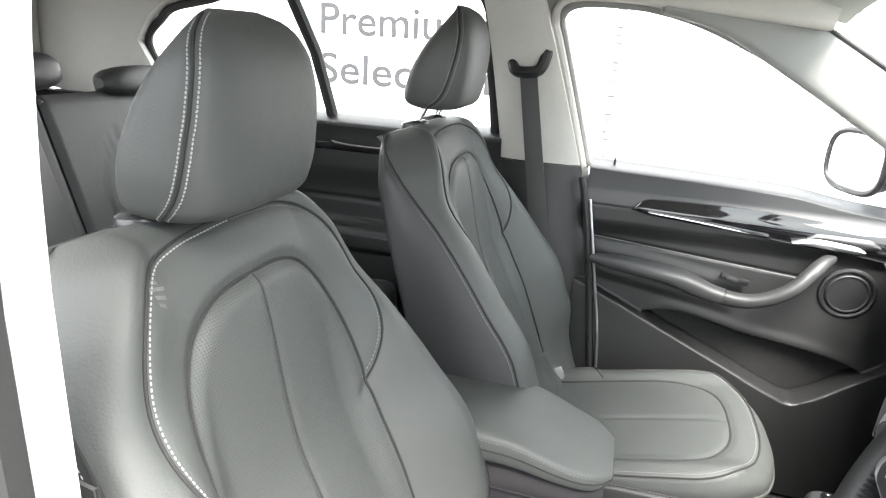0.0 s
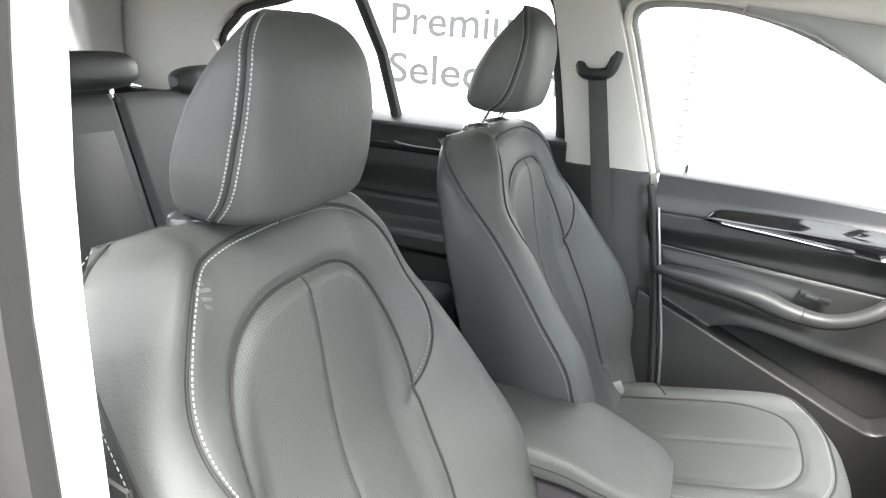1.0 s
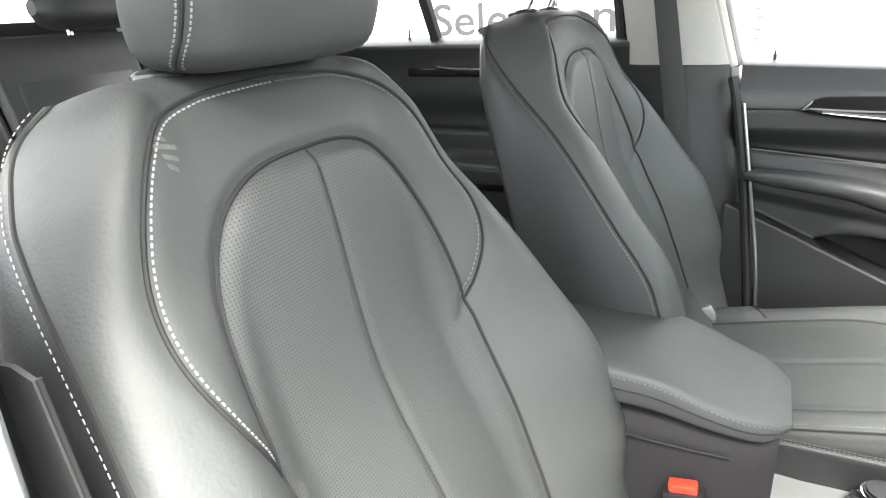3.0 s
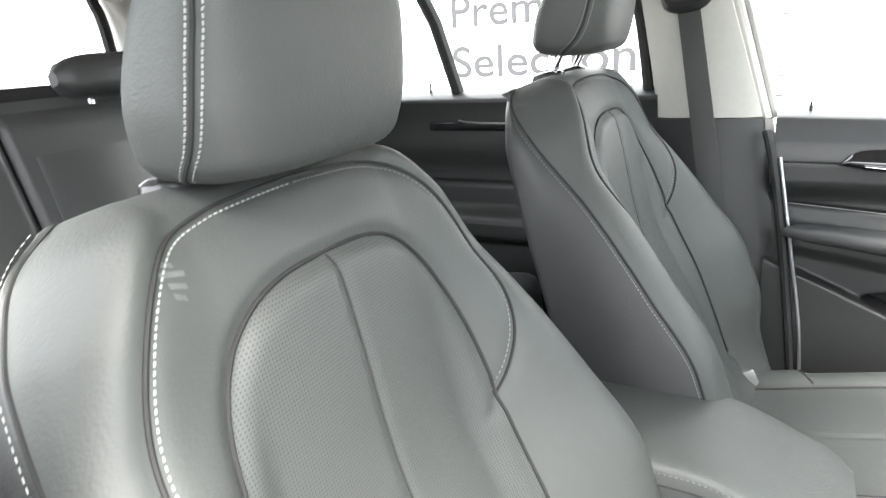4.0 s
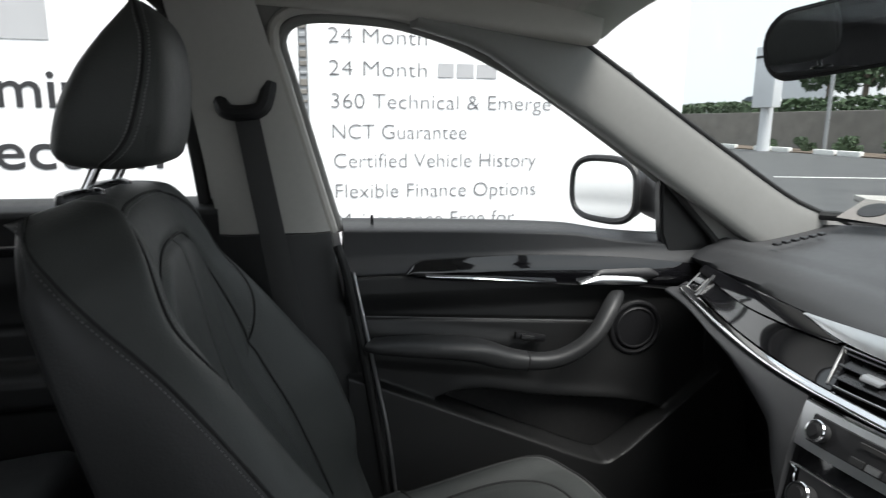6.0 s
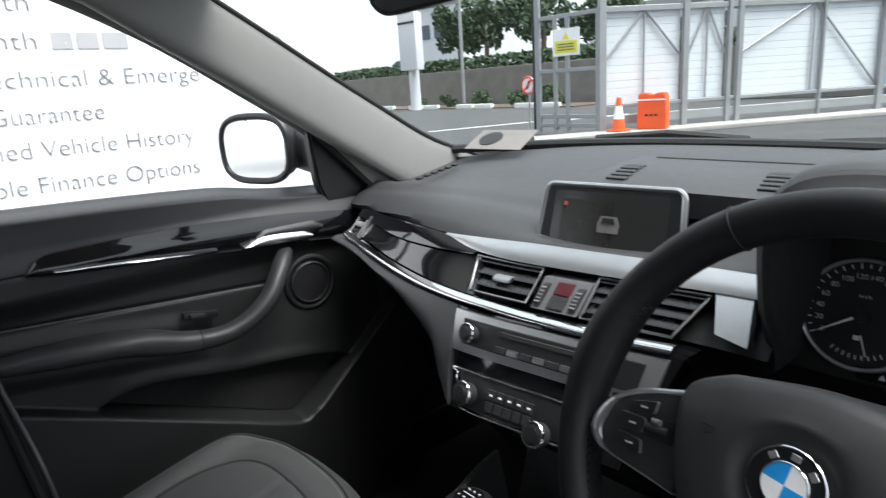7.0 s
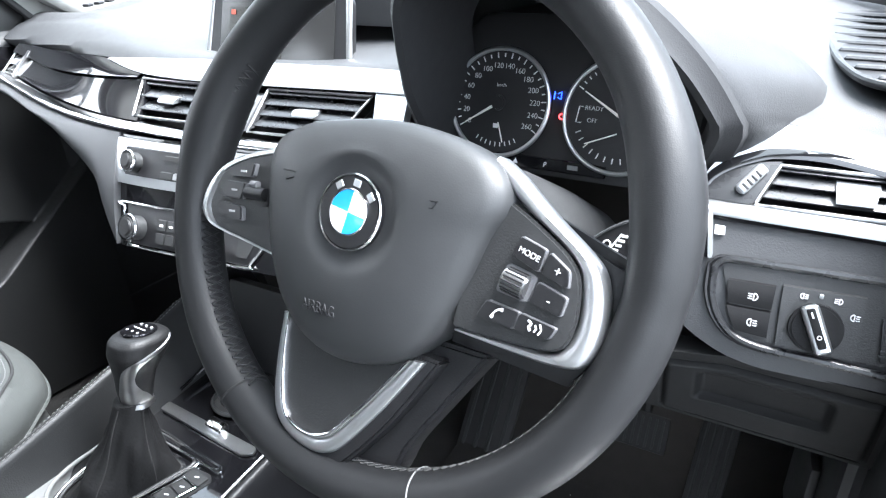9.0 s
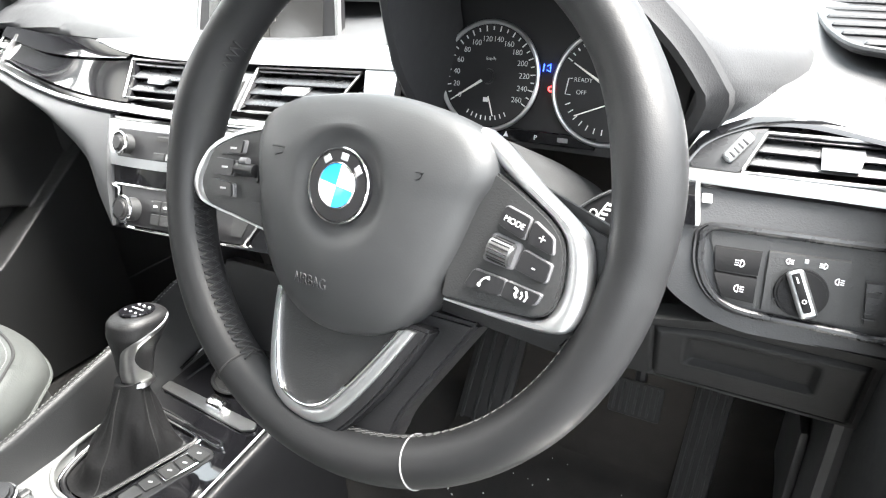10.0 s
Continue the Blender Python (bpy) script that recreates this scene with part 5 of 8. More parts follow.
outer = [hood_ring(*v) for v in ((0.296, -0.015), (0.302, -0.019, 0.01), (0.315, -0.021, 0.06), (0.34, -0.022, 0.2), (0.37, -0.022, 0.38), (0.40, -0.021, 0.56), (0.445, -0.018, 0.76), (0.50, -0.010, 0.9), (0.60, 0.03, 1.0))]
HOOD = mat("hood_plastic", (0.024, 0.0245, 0.026), 0.7, spec=0.3, grain=0.5, grain_scale=650)
part("hood_lining", loft(rings, False, False), HOOD, da, "matt black inside of the cluster hood")
part("hood", loft(outer, False, False), SOFT, da, "soft grey cluster hood")

seat("driver_seat", "dark grey leather driver's seat with pale stitching", pose(0.348, 0, 0), (-0.6956, 1.1598), 18.3, (-0.7243, 1.2337, 0.1), 0.12, True)
seat("passenger_seat", "dark grey leather passenger seat with pale stitching", pose(-0.3686, 0, 0), (-0.6483, 1.1825), 19.6, (-0.6895, 1.283, -2.8), 0.0, False)


from math import degrees


# ---- steering wheel ----
WT = radians(22.8)
WM = Matrix.Translation((0.3744, 0.0215, 1.0172)) @ Matrix.Rotation(radians(-3.4), 4, "Z") @ Matrix.Rotation(-WT, 4, "X")
sw = thing("steering_wheel", "black leather three-spoke steering wheel with satin trim", "steering wheel", WM)
RR, RT, RUP = 0.1885, 0.0176, 0.005
rings = []
for i in range(120):
    a = i * math.tau / 120
    deg = math.degrees(a) % 360
    k = 1.0 + 0.16 * (math.exp(-((deg - 15) / 14) ** 2) + math.exp(-((deg - 165) / 14) ** 2))
    c = Vector((RR * math.cos(a), 0, RUP + RR * math.sin(a)))
    o = Vector((math.cos(a), 0, math.sin(a)))
    rings.append([c + o * (RT * k * math.cos(b)) + Vector((0, RT * 1.18 * k * math.sin(b), 0)) for b in [j * math.tau / 24 for j in range(24)]])
bm = bmesh.new()
V = [[bm.verts.new(p) for p in r] for r in rings]
for i in range(120):
    A, Bq = V[i], V[(i + 1) % 120]
    for j in range(24):
        bm.faces.new((A[j], A[(j + 1) % 24], Bq[(j + 1) % 24], Bq[j]))
rimo = part("rim", bm, mat("rim_leather", (0.012, 0.0123, 0.013), 0.47, spec=0.29, grain=0.12, grain_scale=1500, kind="leather"), sw, "smooth black leather rim")
for deg in (62, 118, 238, 293):
    a = radians(deg)
    o = Vector((math.cos(a), 0, math.sin(a)))
    part("rim_seam", tube([Vector((RR * math.cos(a), 0, RUP + RR * math.sin(a))) + o * (RT * 1.02 * math.cos(b)) + Vector((0, RT * 1.2 * math.sin(b), 0)) for b in [j * math.tau / 28 for j in range(28)]], 0.0009 if deg != 293 else 0.0006, 6, True), SEAM if deg != 293 else GREYPRINT, rimo)
# lacing on the inside of the rim: two rows of holes with crossing thread
LACE = mat("lacing_thread", (0.010, 0.010, 0.011), 0.6)
for lo, hi, thread, half in ((186, 240, LACE, 0.0085), (148, 170, LACE, 0.0085), (258, 340, BELT, 0.003)):
    bm = bmesh.new()
    n = int((hi - lo) / 2.2)
    for k in range(n):
        for flip in (1, -1):
            pts = []
            for q in (0, 0.25, 0.5, 0.75, 1):
                a = radians(lo + (hi - lo) * (k + 0.95 * q) / n)
                off = half * flip * (1 - 2 * q)
                b = off / (RT * 1.18)
                r = RR - RT * 1.02 * math.cos(b)
                pts.append(Vector((r * math.cos(a), -0.0025 + RT * 1.18 * 1.02 * math.sin(b), RUP + r * math.sin(a))))
            tube(pts, 0.0010 if thread == LACE else 0.0004, 5, bm=bm)
    part("lacing", bm, thread, rimo, "cross-stitched lacing")

HUB = [(-0.058, 0.056), (0.0, 0.064), (0.045, 0.061), (0.082, 0.051), (0.097, 0.039), (0.102, 0.023), (0.094, 0.004), (0.084, -0.030), (0.068, -0.066), (0.045, -0.090), (0.010, -0.101), (-0.025, -0.098), (-0.055, -0.078), (-0.076, -0.045), (-0.088, -0.005), (-0.092, 0.024), (-0.084, 0.043)]
hub_o = curve_through([(x, 0, z) for x, z in HUB + HUB[:1]], 73)[:72]
BC = (0.001, 0.006)
rings = []
for y, k, c in ((0.03, 0.97, 0), (0.0, 1.0, 0), (-0.012, 1.0, 0), (-0.020, 0.985, 0), (-0.026, 0.95, 0), (-0.031, 0.86, 0), (-0.0355, 0.70, 0.1), (-0.0382, 0.55, 0.4), (-0.0390, 0.46, 0.8), (-0.0385, 0.40, 1.0), (-0.0365, 0.36, 1), (-0.0345, 0.31, 1), (-0.0340, 0.26, 1), (-0.0340, 0.02, 1)):
    ring = []
    for p in hub_o:
        q = Vector((p.x * k + 0.002 * (1 - k), y, (p.z + 0.006) * k + 0.004 * (1 - k)))
        a = math.atan2(p.z - 0.0 + 0.006, p.x)
        w = Vector((BC[0] + 0.092 * k * math.cos(a), y, BC[1] + 0.092 * k * math.sin(a)))
        ring.append(q.lerp(w, c))
    rings.append(ring)
hub = part("airbag_cover", loft(rings), mat("airbag_plastic", (0.026, 0.027, 0.028), 0.52, grain=0.12, grain_scale=900), sw, "matt grey airbag cover", sharp=50)
BADGE_BLACK = mat("badge_black", (0.006, 0.006, 0.007), 0.35, vary=0.02)
em = part("badge", cyl(0.0245, 0.0238, 0.006, 48, 0.0008, pose(BC[0], -0.037, BC[1], 90)), BADGE_BLACK, hub, "round badge with blue and white quarters")
part("badge_ring", tube([(BC[0] + 0.0243 * math.cos(a), -0.0395, BC[1] + 0.0243 * math.sin(a)) for a in [i * math.tau / 48 for i in range(48)]], 0.0009, 6, True), CHROME, em, "chrome badge ring")
for q in range(4):
    pts = [(0, 0)] + [(0.0142 * math.cos(radians(90 * q + 90 * k / 10)), 0.0142 * math.sin(radians(90 * q + 90 * k / 10))) for k in range(11)]
    part("badge_quarter", prism(pts, 0.0012, 0, m=pose(BC[0], -0.0412, BC[1], 0, 9)), WHITE if q % 2 == 0 else BLUE, em, smooth=False)
part("badge_ring", tube([(BC[0] + 0.0146 * math.cos(a), -0.041, BC[1] + 0.0146 * math.sin(a)) for a in [i * math.tau / 48 for i in range(48)]], 0.0006, 6, True), CHROME, em)
for a in (38, 81, 124):
    part("badge_bar", box(0.0058, 0.0008, 0.0046, 0.0003, 1, Matrix.Translation((BC[0] + 0.0192 * math.cos(radians(a)), -0.0404, BC[1] + 0.0192 * math.sin(radians(a)))) @ Matrix.Rotation(radians(90 - a), 4, "Y")), SILVER, em)
lettering("AIRBAG", 0.0115, "lettering", mat("embossed_plastic", (0.034, 0.034, 0.036), 0.42), hub, Matrix.Translation((-0.026, -0.0372, -0.064)) @ Matrix.Rotation(radians(90 + 12), 4, "X"), 0.028, 0.0005)
for x in (-0.057, 0.056):
    part("horn_mark", tube([(x - 0.006, -0.0372, 0.024), (x + 0.006, -0.0372, 0.024), (x + 0.004, -0.0372, 0.020), (x - 0.002, -0.0372, 0.018)], 0.0006, 5), DARK, hub)


def ribbon(outer, inner, n, y, deep, crown):
    """A band between two curves in the wheel's plane, with a crowned, rounded section."""
    A, B = curve_through([(x, 0, z) for x, z in outer], n), curve_through([(x, 0, z) for x, z in inner], n)
    rings = []
    for a, b in zip(A, B):
        ring = []
        for k, d in ((0, deep), (0, 0.0015), (0.08, 0.0), (0.3, -crown), (0.7, -crown), (0.92, 0.0), (1, 0.0015), (1, deep)):
            p = a.lerp(b, k)
            ring.append(Vector((p.x, y + d, p.z)))
        rings.append(ring)
    return loft(rings)


def pad(corners, r, n=5):
    """Outline of a four-cornered key with rounded corners."""
    out = []
    m = len(corners)
    for i in range(m):
        p, a, b = Vector(corners[i]), Vector(corners[i - 1]), Vector(corners[(i + 1) % m])
        u, v = (a - p).normalized() * r, (b - p).normalized() * r
        for k in range(n + 1):
            t = k / n
            q = (p + u) * (1 - t) ** 2 + p * 2 * t * (1 - t) + (p + v) * t * t
            out.append((q.x, q.y))
    return out


KEY = mat("key_plastic", (0.012, 0.012, 0.013), 0.33, grain=0.2, grain_scale=900)
DIMPRINT = mat("dim_print", (0.42, 0.42, 0.42), 0.5, vary=0.1)
KEY_EDGE = mat("key_edge", (0.11, 0.11, 0.115), 0.4)


def key(corners, parent, y=-0.0205, r=0.002):
    c = Vector(corners[0])
    for p in corners[1:]:
        c = c + Vector(p)
    c = c / len(corners)
    wide = [tuple(c + (Vector(p) - c) * 1.07) for p in corners]
    # Lighter rim puts the reflection along the key's edges into its colour.
    part("button_glint", prism(pad(wide, r), 0.004, 0.0004, m=pose(0, y - 0.0012, 0), seg=1), KEY_EDGE, parent)
    return part("button", prism(pad(corners, r), 0.005, 0.0011, m=pose(0, y - 0.0028, 0)), KEY, parent, "black button")


# left spoke
sp = part("spoke", ribbon([(-0.078, 0.042), (-0.100, 0.036), (-0.125, 0.029), (-0.149, 0.016), (-0.163, -0.002), (-0.1665, -0.019), (-0.157, -0.030), (-0.140, -0.034), (-0.117, -0.0365), (-0.080, -0.041)], [(-0.078, 0.036), (-0.098, 0.031), (-0.120, 0.024), (-0.142, 0.012), (-0.150, -0.004), (-0.1525, -0.018), (-0.147, -0.027), (-0.135, -0.0305), (-0.113, -0.0335), (-0.080, -0.038)], 60, -0.015, 0.016, 0.0022), SILVER, sw, "satin silver spoke bracket", sharp=50)
bf = part("button_field", prism([(p.x, p.z) for p in curve_through([(-0.078, 0, 0.037), (-0.120, 0, 0.025), (-0.143, 0, 0.012), (-0.1505, 0, -0.004), (-0.1525, 0, -0.018), (-0.140, 0, -0.031), (-0.113, 0, -0.034), (-0.078, 0, -0.039)], 48)], 0.012, 0.0015, m=pose(0, -0.0185, 0)), PLASTIC, sw, "dark button field")
for c in ([(-0.130, 0.010), (-0.108, 0.013), (-0.107, 0.023), (-0.128, 0.017)], [(-0.136, -0.006), (-0.115, -0.005), (-0.114, 0.007), (-0.135, 0.006)], [(-0.135, -0.020), (-0.112, -0.021), (-0.114, -0.011), (-0.134, -0.010)]):
    b = key(c, bf)
    cx, cz = sum(p[0] for p in c) / 4, sum(p[1] for p in c) / 4
    part("button_mark", box(0.0058, 0.0006, 0.0015, 0, 1, pose(cx + 0.002, -0.0236, cz, 0, -5)), DIMPRINT, b)
part("rocker_frame", prism(pad([(-0.112, -0.006), (-0.090, -0.007), (-0.090, 0.013), (-0.113, 0.010)], 0.003), 0.004, 0.0008, m=pose(0, -0.0200, 0)), DARK, bf)
part("rocker", tube([(-0.111, -0.0215, 0.001), (-0.092, -0.0215, 0.002)], 0.0048, 16), KEY, bf, "black rocker")
part("rocker", tube([(-0.107, -0.0225, 0.0075), (-0.100, -0.0225, 0.0080)], 0.0028, 12), KEY_EDGE, bf)

# right spoke
sp = part("spoke", ribbon([(0.085, 0.058), (0.100, 0.049), (0.125, 0.030), (0.148, 0.0145), (0.159, 0.005), (0.1645, -0.007), (0.167, -0.022), (0.1665, -0.036), (0.163, -0.047), (0.156, -0.0525), (0.133, -0.0545), (0.080, -0.052)], [(0.085, 0.049), (0.096, 0.040), (0.112, 0.0285), (0.137, 0.013), (0.148, 0.003), (0.152, -0.010), (0.1535, -0.022), (0.153, -0.032), (0.149, -0.042), (0.142, -0.0475), (0.120, -0.0485), (0.080, -0.0495)], 70, -0.015, 0.016, 0.0022), SILVER, sw, "satin silver spoke bracket", sharp=50)
bf = part("button_field", prism([(p.x, p.z) for p in curve_through([(0.078, 0, 0.040), (0.099, 0, 0.033), (0.122, 0, 0.0215), (0.143, 0, 0.008), (0.1515, 0, -0.006), (0.153, 0, -0.031), (0.146, 0, -0.0445), (0.120, 0, -0.048), (0.078, 0, -0.0495)], 52)], 0.012, 0.0015, m=pose(0, -0.0185, 0)), PLASTIC, sw, "dark button field")
b = key([(0.110, 0.003), (0.127, -0.003), (0.129, 0.010), (0.113, 0.0145)], bf)
lettering("MODE", 0.0050, "lettering", PRINT, b, Matrix.Translation((0.1197, -0.0236, 0.0042)) @ Matrix.Rotation(radians(15), 4, "Y") @ Matrix.Rotation(radians(90), 4, "X"), None, 0.0003, "", True)
for c, txt in (([(0.1295, -0.0035), (0.146, -0.008), (0.1445, 0.0015), (0.132, 0.009)], "+"), ([(0.1255, -0.0205), (0.145, -0.0245), (0.1465, -0.0135), (0.129, -0.0085)], "-")):
    b = key(c, bf)
    cx, cz = sum(p[0] for p in c) / 4, sum(p[1] for p in c) / 4
    lettering(txt, 0.009, "lettering", PRINT, b, Matrix.Translation((cx, -0.0236, cz - 0.003)) @ Matrix.Rotation(radians(12), 4, "Y") @ Matrix.Rotation(radians(90), 4, "X"), None, 0.0003, "", True)
b = key([(0.095, -0.037), (0.119, -0.0385), (0.121, -0.0285), (0.100, -0.0265)], bf)
part("button_mark", tube(curve_through([(0.1050, -0.0237, -0.0355), (0.1060, -0.0237, -0.0325), (0.1085, -0.0237, -0.0300), (0.1115, -0.0237, -0.0295)], 10), [0.0011, 0.0012, 0.0007, 0.0006, 0.0006, 0.0006, 0.0006, 0.0007, 0.0012, 0.0011], 6), PRINT, b, "telephone symbol")
b = key([(0.120, -0.0385), (0.141, -0.0385), (0.144, -0.0315), (0.122, -0.0285)], bf)
part("button_mark", tube(curve_through([(0.128, -0.0237, -0.0310), (0.1300, -0.0237, -0.0325), (0.1288, -0.0237, -0.0345), (0.1300, -0.0237, -0.0365)], 10), 0.0008, 6), PRINT, b, "voice symbol")
part("button_mark", tube([(0.1325, -0.0237, -0.0325), (0.1335, -0.0237, -0.0345), (0.1325, -0.0237, -0.0365)], 0.0006, 6), PRINT, b)
part("button_mark", tube([(0.1352, -0.0237, -0.0315), (0.1366, -0.0237, -0.0345), (0.1352, -0.0237, -0.0375)], 0.0006, 6), PRINT, b)
part("roller_frame", prism(pad([(0.102, -0.020), (0.124, -0.0225), (0.127, -0.006), (0.107, -0.002)], 0.003), 0.004, 0.0008, m=pose(0, -0.0200, 0)), KEY_EDGE, bf)
ro = part("roller", cyl(0.0072, 0.0072, 0.016, 28, 0.0012, pose(0.1145, -0.0205, -0.0125, 0, 90 + 10)), WOOL, bf, "knurled roller")
bm = bmesh.new()
for k in range(9):
    a = radians(-80 + 20 * k)
    box(0.013, 0.0012, 0.0008, 0.0003, 1, pose(0.1145, -0.0205, -0.0125, 0, 10) @ pose(0, -0.0073 * math.cos(a), 0.0073 * math.sin(a), degrees(a)), bm)
part("roller_ribs", bm, KEY, ro)

# lower spoke: V of satin metal round a matt panel
vo = [(-0.062, -0.078), (-0.0615, -0.105), (-0.0585, -0.135), (-0.0525, -0.153), (-0.038, -0.164), (-0.018, -0.168), (-0.003, -0.1655), (0.011, -0.155), (0.036, -0.121), (0.062, -0.079)]
vi = [(-0.054, -0.078), (-0.0525, -0.105), (-0.047, -0.135), (-0.0405, -0.149), (-0.028, -0.1545), (-0.016, -0.1545), (-0.006, -0.1505), (0.003, -0.143), (0.026, -0.113), (0.050, -0.080)]
vm = [tuple(0.28 * b + 0.72 * a for a, b in zip(p, q)) for p, q in zip(vi, vo)]
part("lower_spoke", ribbon(vo, vm, 70, -0.0135, 0.014, 0.0010), SILVER, sw, "satin silver V-shaped lower spoke", sharp=50)
part("lower_spoke_edge", ribbon(vm, vi, 70, -0.0150, 0.014, 0.0010), CHROME, sw, "bright inner edge", sharp=50)
part("lower_panel", prism([(p.x, p.z) for p in curve_through([(-0.054, 0, -0.070)] + [(x, 0, z) for x, z in vi] + [(0.058, 0, -0.068)], 60)], 0.02, 0.0, m=pose(0, -0.0125, 0)), PLASTIC, sw, "matt dark lower panel")
part("spoke_lip", prism([(p.x, p.z) for p in curve_through([(-0.066, 0, -0.075), (-0.066, 0, -0.125), (-0.056, 0, -0.156), (-0.040, 0, -0.172), (-0.016, 0, -0.1795), (0.002, 0, -0.175), (0.016, 0, -0.164), (0.044, 0, -0.126), (0.072, 0, -0.076)], 60)], 0.03, 0.004, m=pose(0, -0.0105, 0)), DARK, sw, "gloss dark lip under the lower spoke")
part("spoke_back", prism([(p.x, p.z) for p in curve_through([(-0.074, 0, -0.070), (-0.072, 0, -0.130), (-0.066, 0, -0.165), (-0.03, 0, -0.184), (0.03, 0, -0.184), (0.046, 0, -0.165), (0.052, 0, -0.145), (0.072, 0, -0.110), (0.098, 0, -0.066)], 60)], 0.025, 0.006, m=pose(0, 0.004, 0)), DARK, sw, "dark spoke back")
part("spoke_back", prism([(0.06, 0.05), (0.175, 0.010), (0.175, -0.04), (0.155, -0.070), (0.06, -0.065)], 0.02, 0.006, m=pose(0, 0.004, 0)), DARK, sw)
part("spoke_back", prism([(-0.06, 0.045), (-0.172, 0.010), (-0.172, -0.022), (-0.150, -0.034), (-0.06, -0.044)], 0.016, 0.005, m=pose(0, 0.002, 0)), DARK, sw)
part("boss", cyl(0.062, 0.055, 0.06, 32, 0.01, pose(0, 0.05, 0, 90)), DARK, sw)

col = thing("steering_column", "dark plastic steering column cover with stalks", "steering column", WM)
rings = []
for y, w, h in ((0.075, 0.060, 0.058), (0.085, 0.075, 0.070), (0.13, 0.085, 0.075), (0.22, 0.088, 0.070), (0.32, 0.085, 0.06)):
    rings.append([Vector((w * math.copysign(abs(math.cos(a)) ** 0.7, math.cos(a)), y, -0.012 + h * math.copysign(abs(math.sin(a)) ** 0.7, math.sin(a)))) for a in [k * math.tau / 36 for k in range(36)]])
part("cover", loft(rings), PLASTIC, col, "dark grey column cover")
s = part("indicator_stalk", tube(curve_through([(-0.07, 0.075, 0.000), (-0.11, 0.072, 0.004), (-0.145, 0.062, 0.006)], 14), [0.008 + 0.006 * smooth(6, 13, i) for i in range(14)], 14), DARK, col, "black stalk")
part("stalk_end", box(0.030, 0.022, 0.034, 0.006, 2, pose(-0.158, 0.060, -0.002)), DARK, s, "black stalk end")
for k in range(3):
    part("stalk_mark", box(0.002, 0.001, 0.007, 0, 1, pose(-0.150 - 0.005 * k, 0.0485, 0.002 - 0.004 * (k == 1))), PRINT, s)
s = part("wiper_stalk", tube([(0.06, 0.112, -0.006), (0.09, 0.108, 0.0), (0.118, 0.102, 0.008)], [0.010, 0.009, 0.011], 14), DARK, col, "black stalk")
PAD = curve_through([(-0.039, 0, -0.014), (-0.027, 0, -0.0015), (-0.012, 0, 0.011), (0.003, 0, 0.019), (0.024, 0, 0.023), (0.027, 0, 0.012), (0.024, 0, -0.002), (0.014, 0, -0.014), (-0.007, 0, -0.0195), (-0.027, 0, -0.019), (-0.038, 0, -0.0155)], 40)
e = part("stalk_end", prism([(p.x, p.z) for p in PAD], 0.018, 0.004, m=pose(0.145, 0.0915, 0.020)), DARK, s, "black flared stalk end")
part("edge_line", tube([(0.145 + p.x * 0.93, 0.0905, 0.020 + p.z * 0.93) for p in PAD[1:18]], 0.0012, 6), SOFT, s, "thin grey edge line")
part("stalk_roller", cyl(0.0055, 0.0055, 0.013, 18, 0.001, pose(0.1555, 0.0915, 0.0275, 0, 90)), SOFT, s, "ribbed grey roller")
for k in range(4):
    part("roller_rib", box(0.0012, 0.0012, 0.007, 0, 1, pose(0.1510 + 0.003 * k, 0.0858, 0.0275)), PLASTIC, s)
part("stalk_mark", box(0.013, 0.001, 0.0022, 0, 1, pose(0.1545, 0.0906, 0.0180)), PRINT, s)
part("stalk_mark", tube([(0.1325, 0.0906, 0.0120), (0.1395, 0.0906, 0.0255)], 0.0007, 5), PRINT, s)
for k in range(4):
    part("stalk_mark", box(0.0042, 0.001, 0.0018, 0, 1, pose(0.1372 + 0.0016 * k, 0.0906, 0.0135 + 0.0036 * k)), PRINT, s)
part("stalk_mark", tube([(0.1305 + 0.0026 * math.cos(t), 0.0906, 0.0165 + 0.0026 * math.sin(t)) for t in [i * math.tau / 12 for i in range(12)]], 0.0006, 5, True), PRINT, s)


# ---- centre console, lever, pedals ----
co = thing("centre_console", "dark grey centre console with gloss black top", "console")


def rail_z(y):
    return 0.650 + 0.24 * (y + 0.08) if y > -0.08 else 0.650 - 0.02 * (-0.08 - y)


def deck_z(y):
    return 0.575 + 0.10 * (y - 0.0)


WALL_DARK = mat("console_plastic", (0.015, 0.0155, 0.016), 0.55, grain=0.5, grain_scale=650)
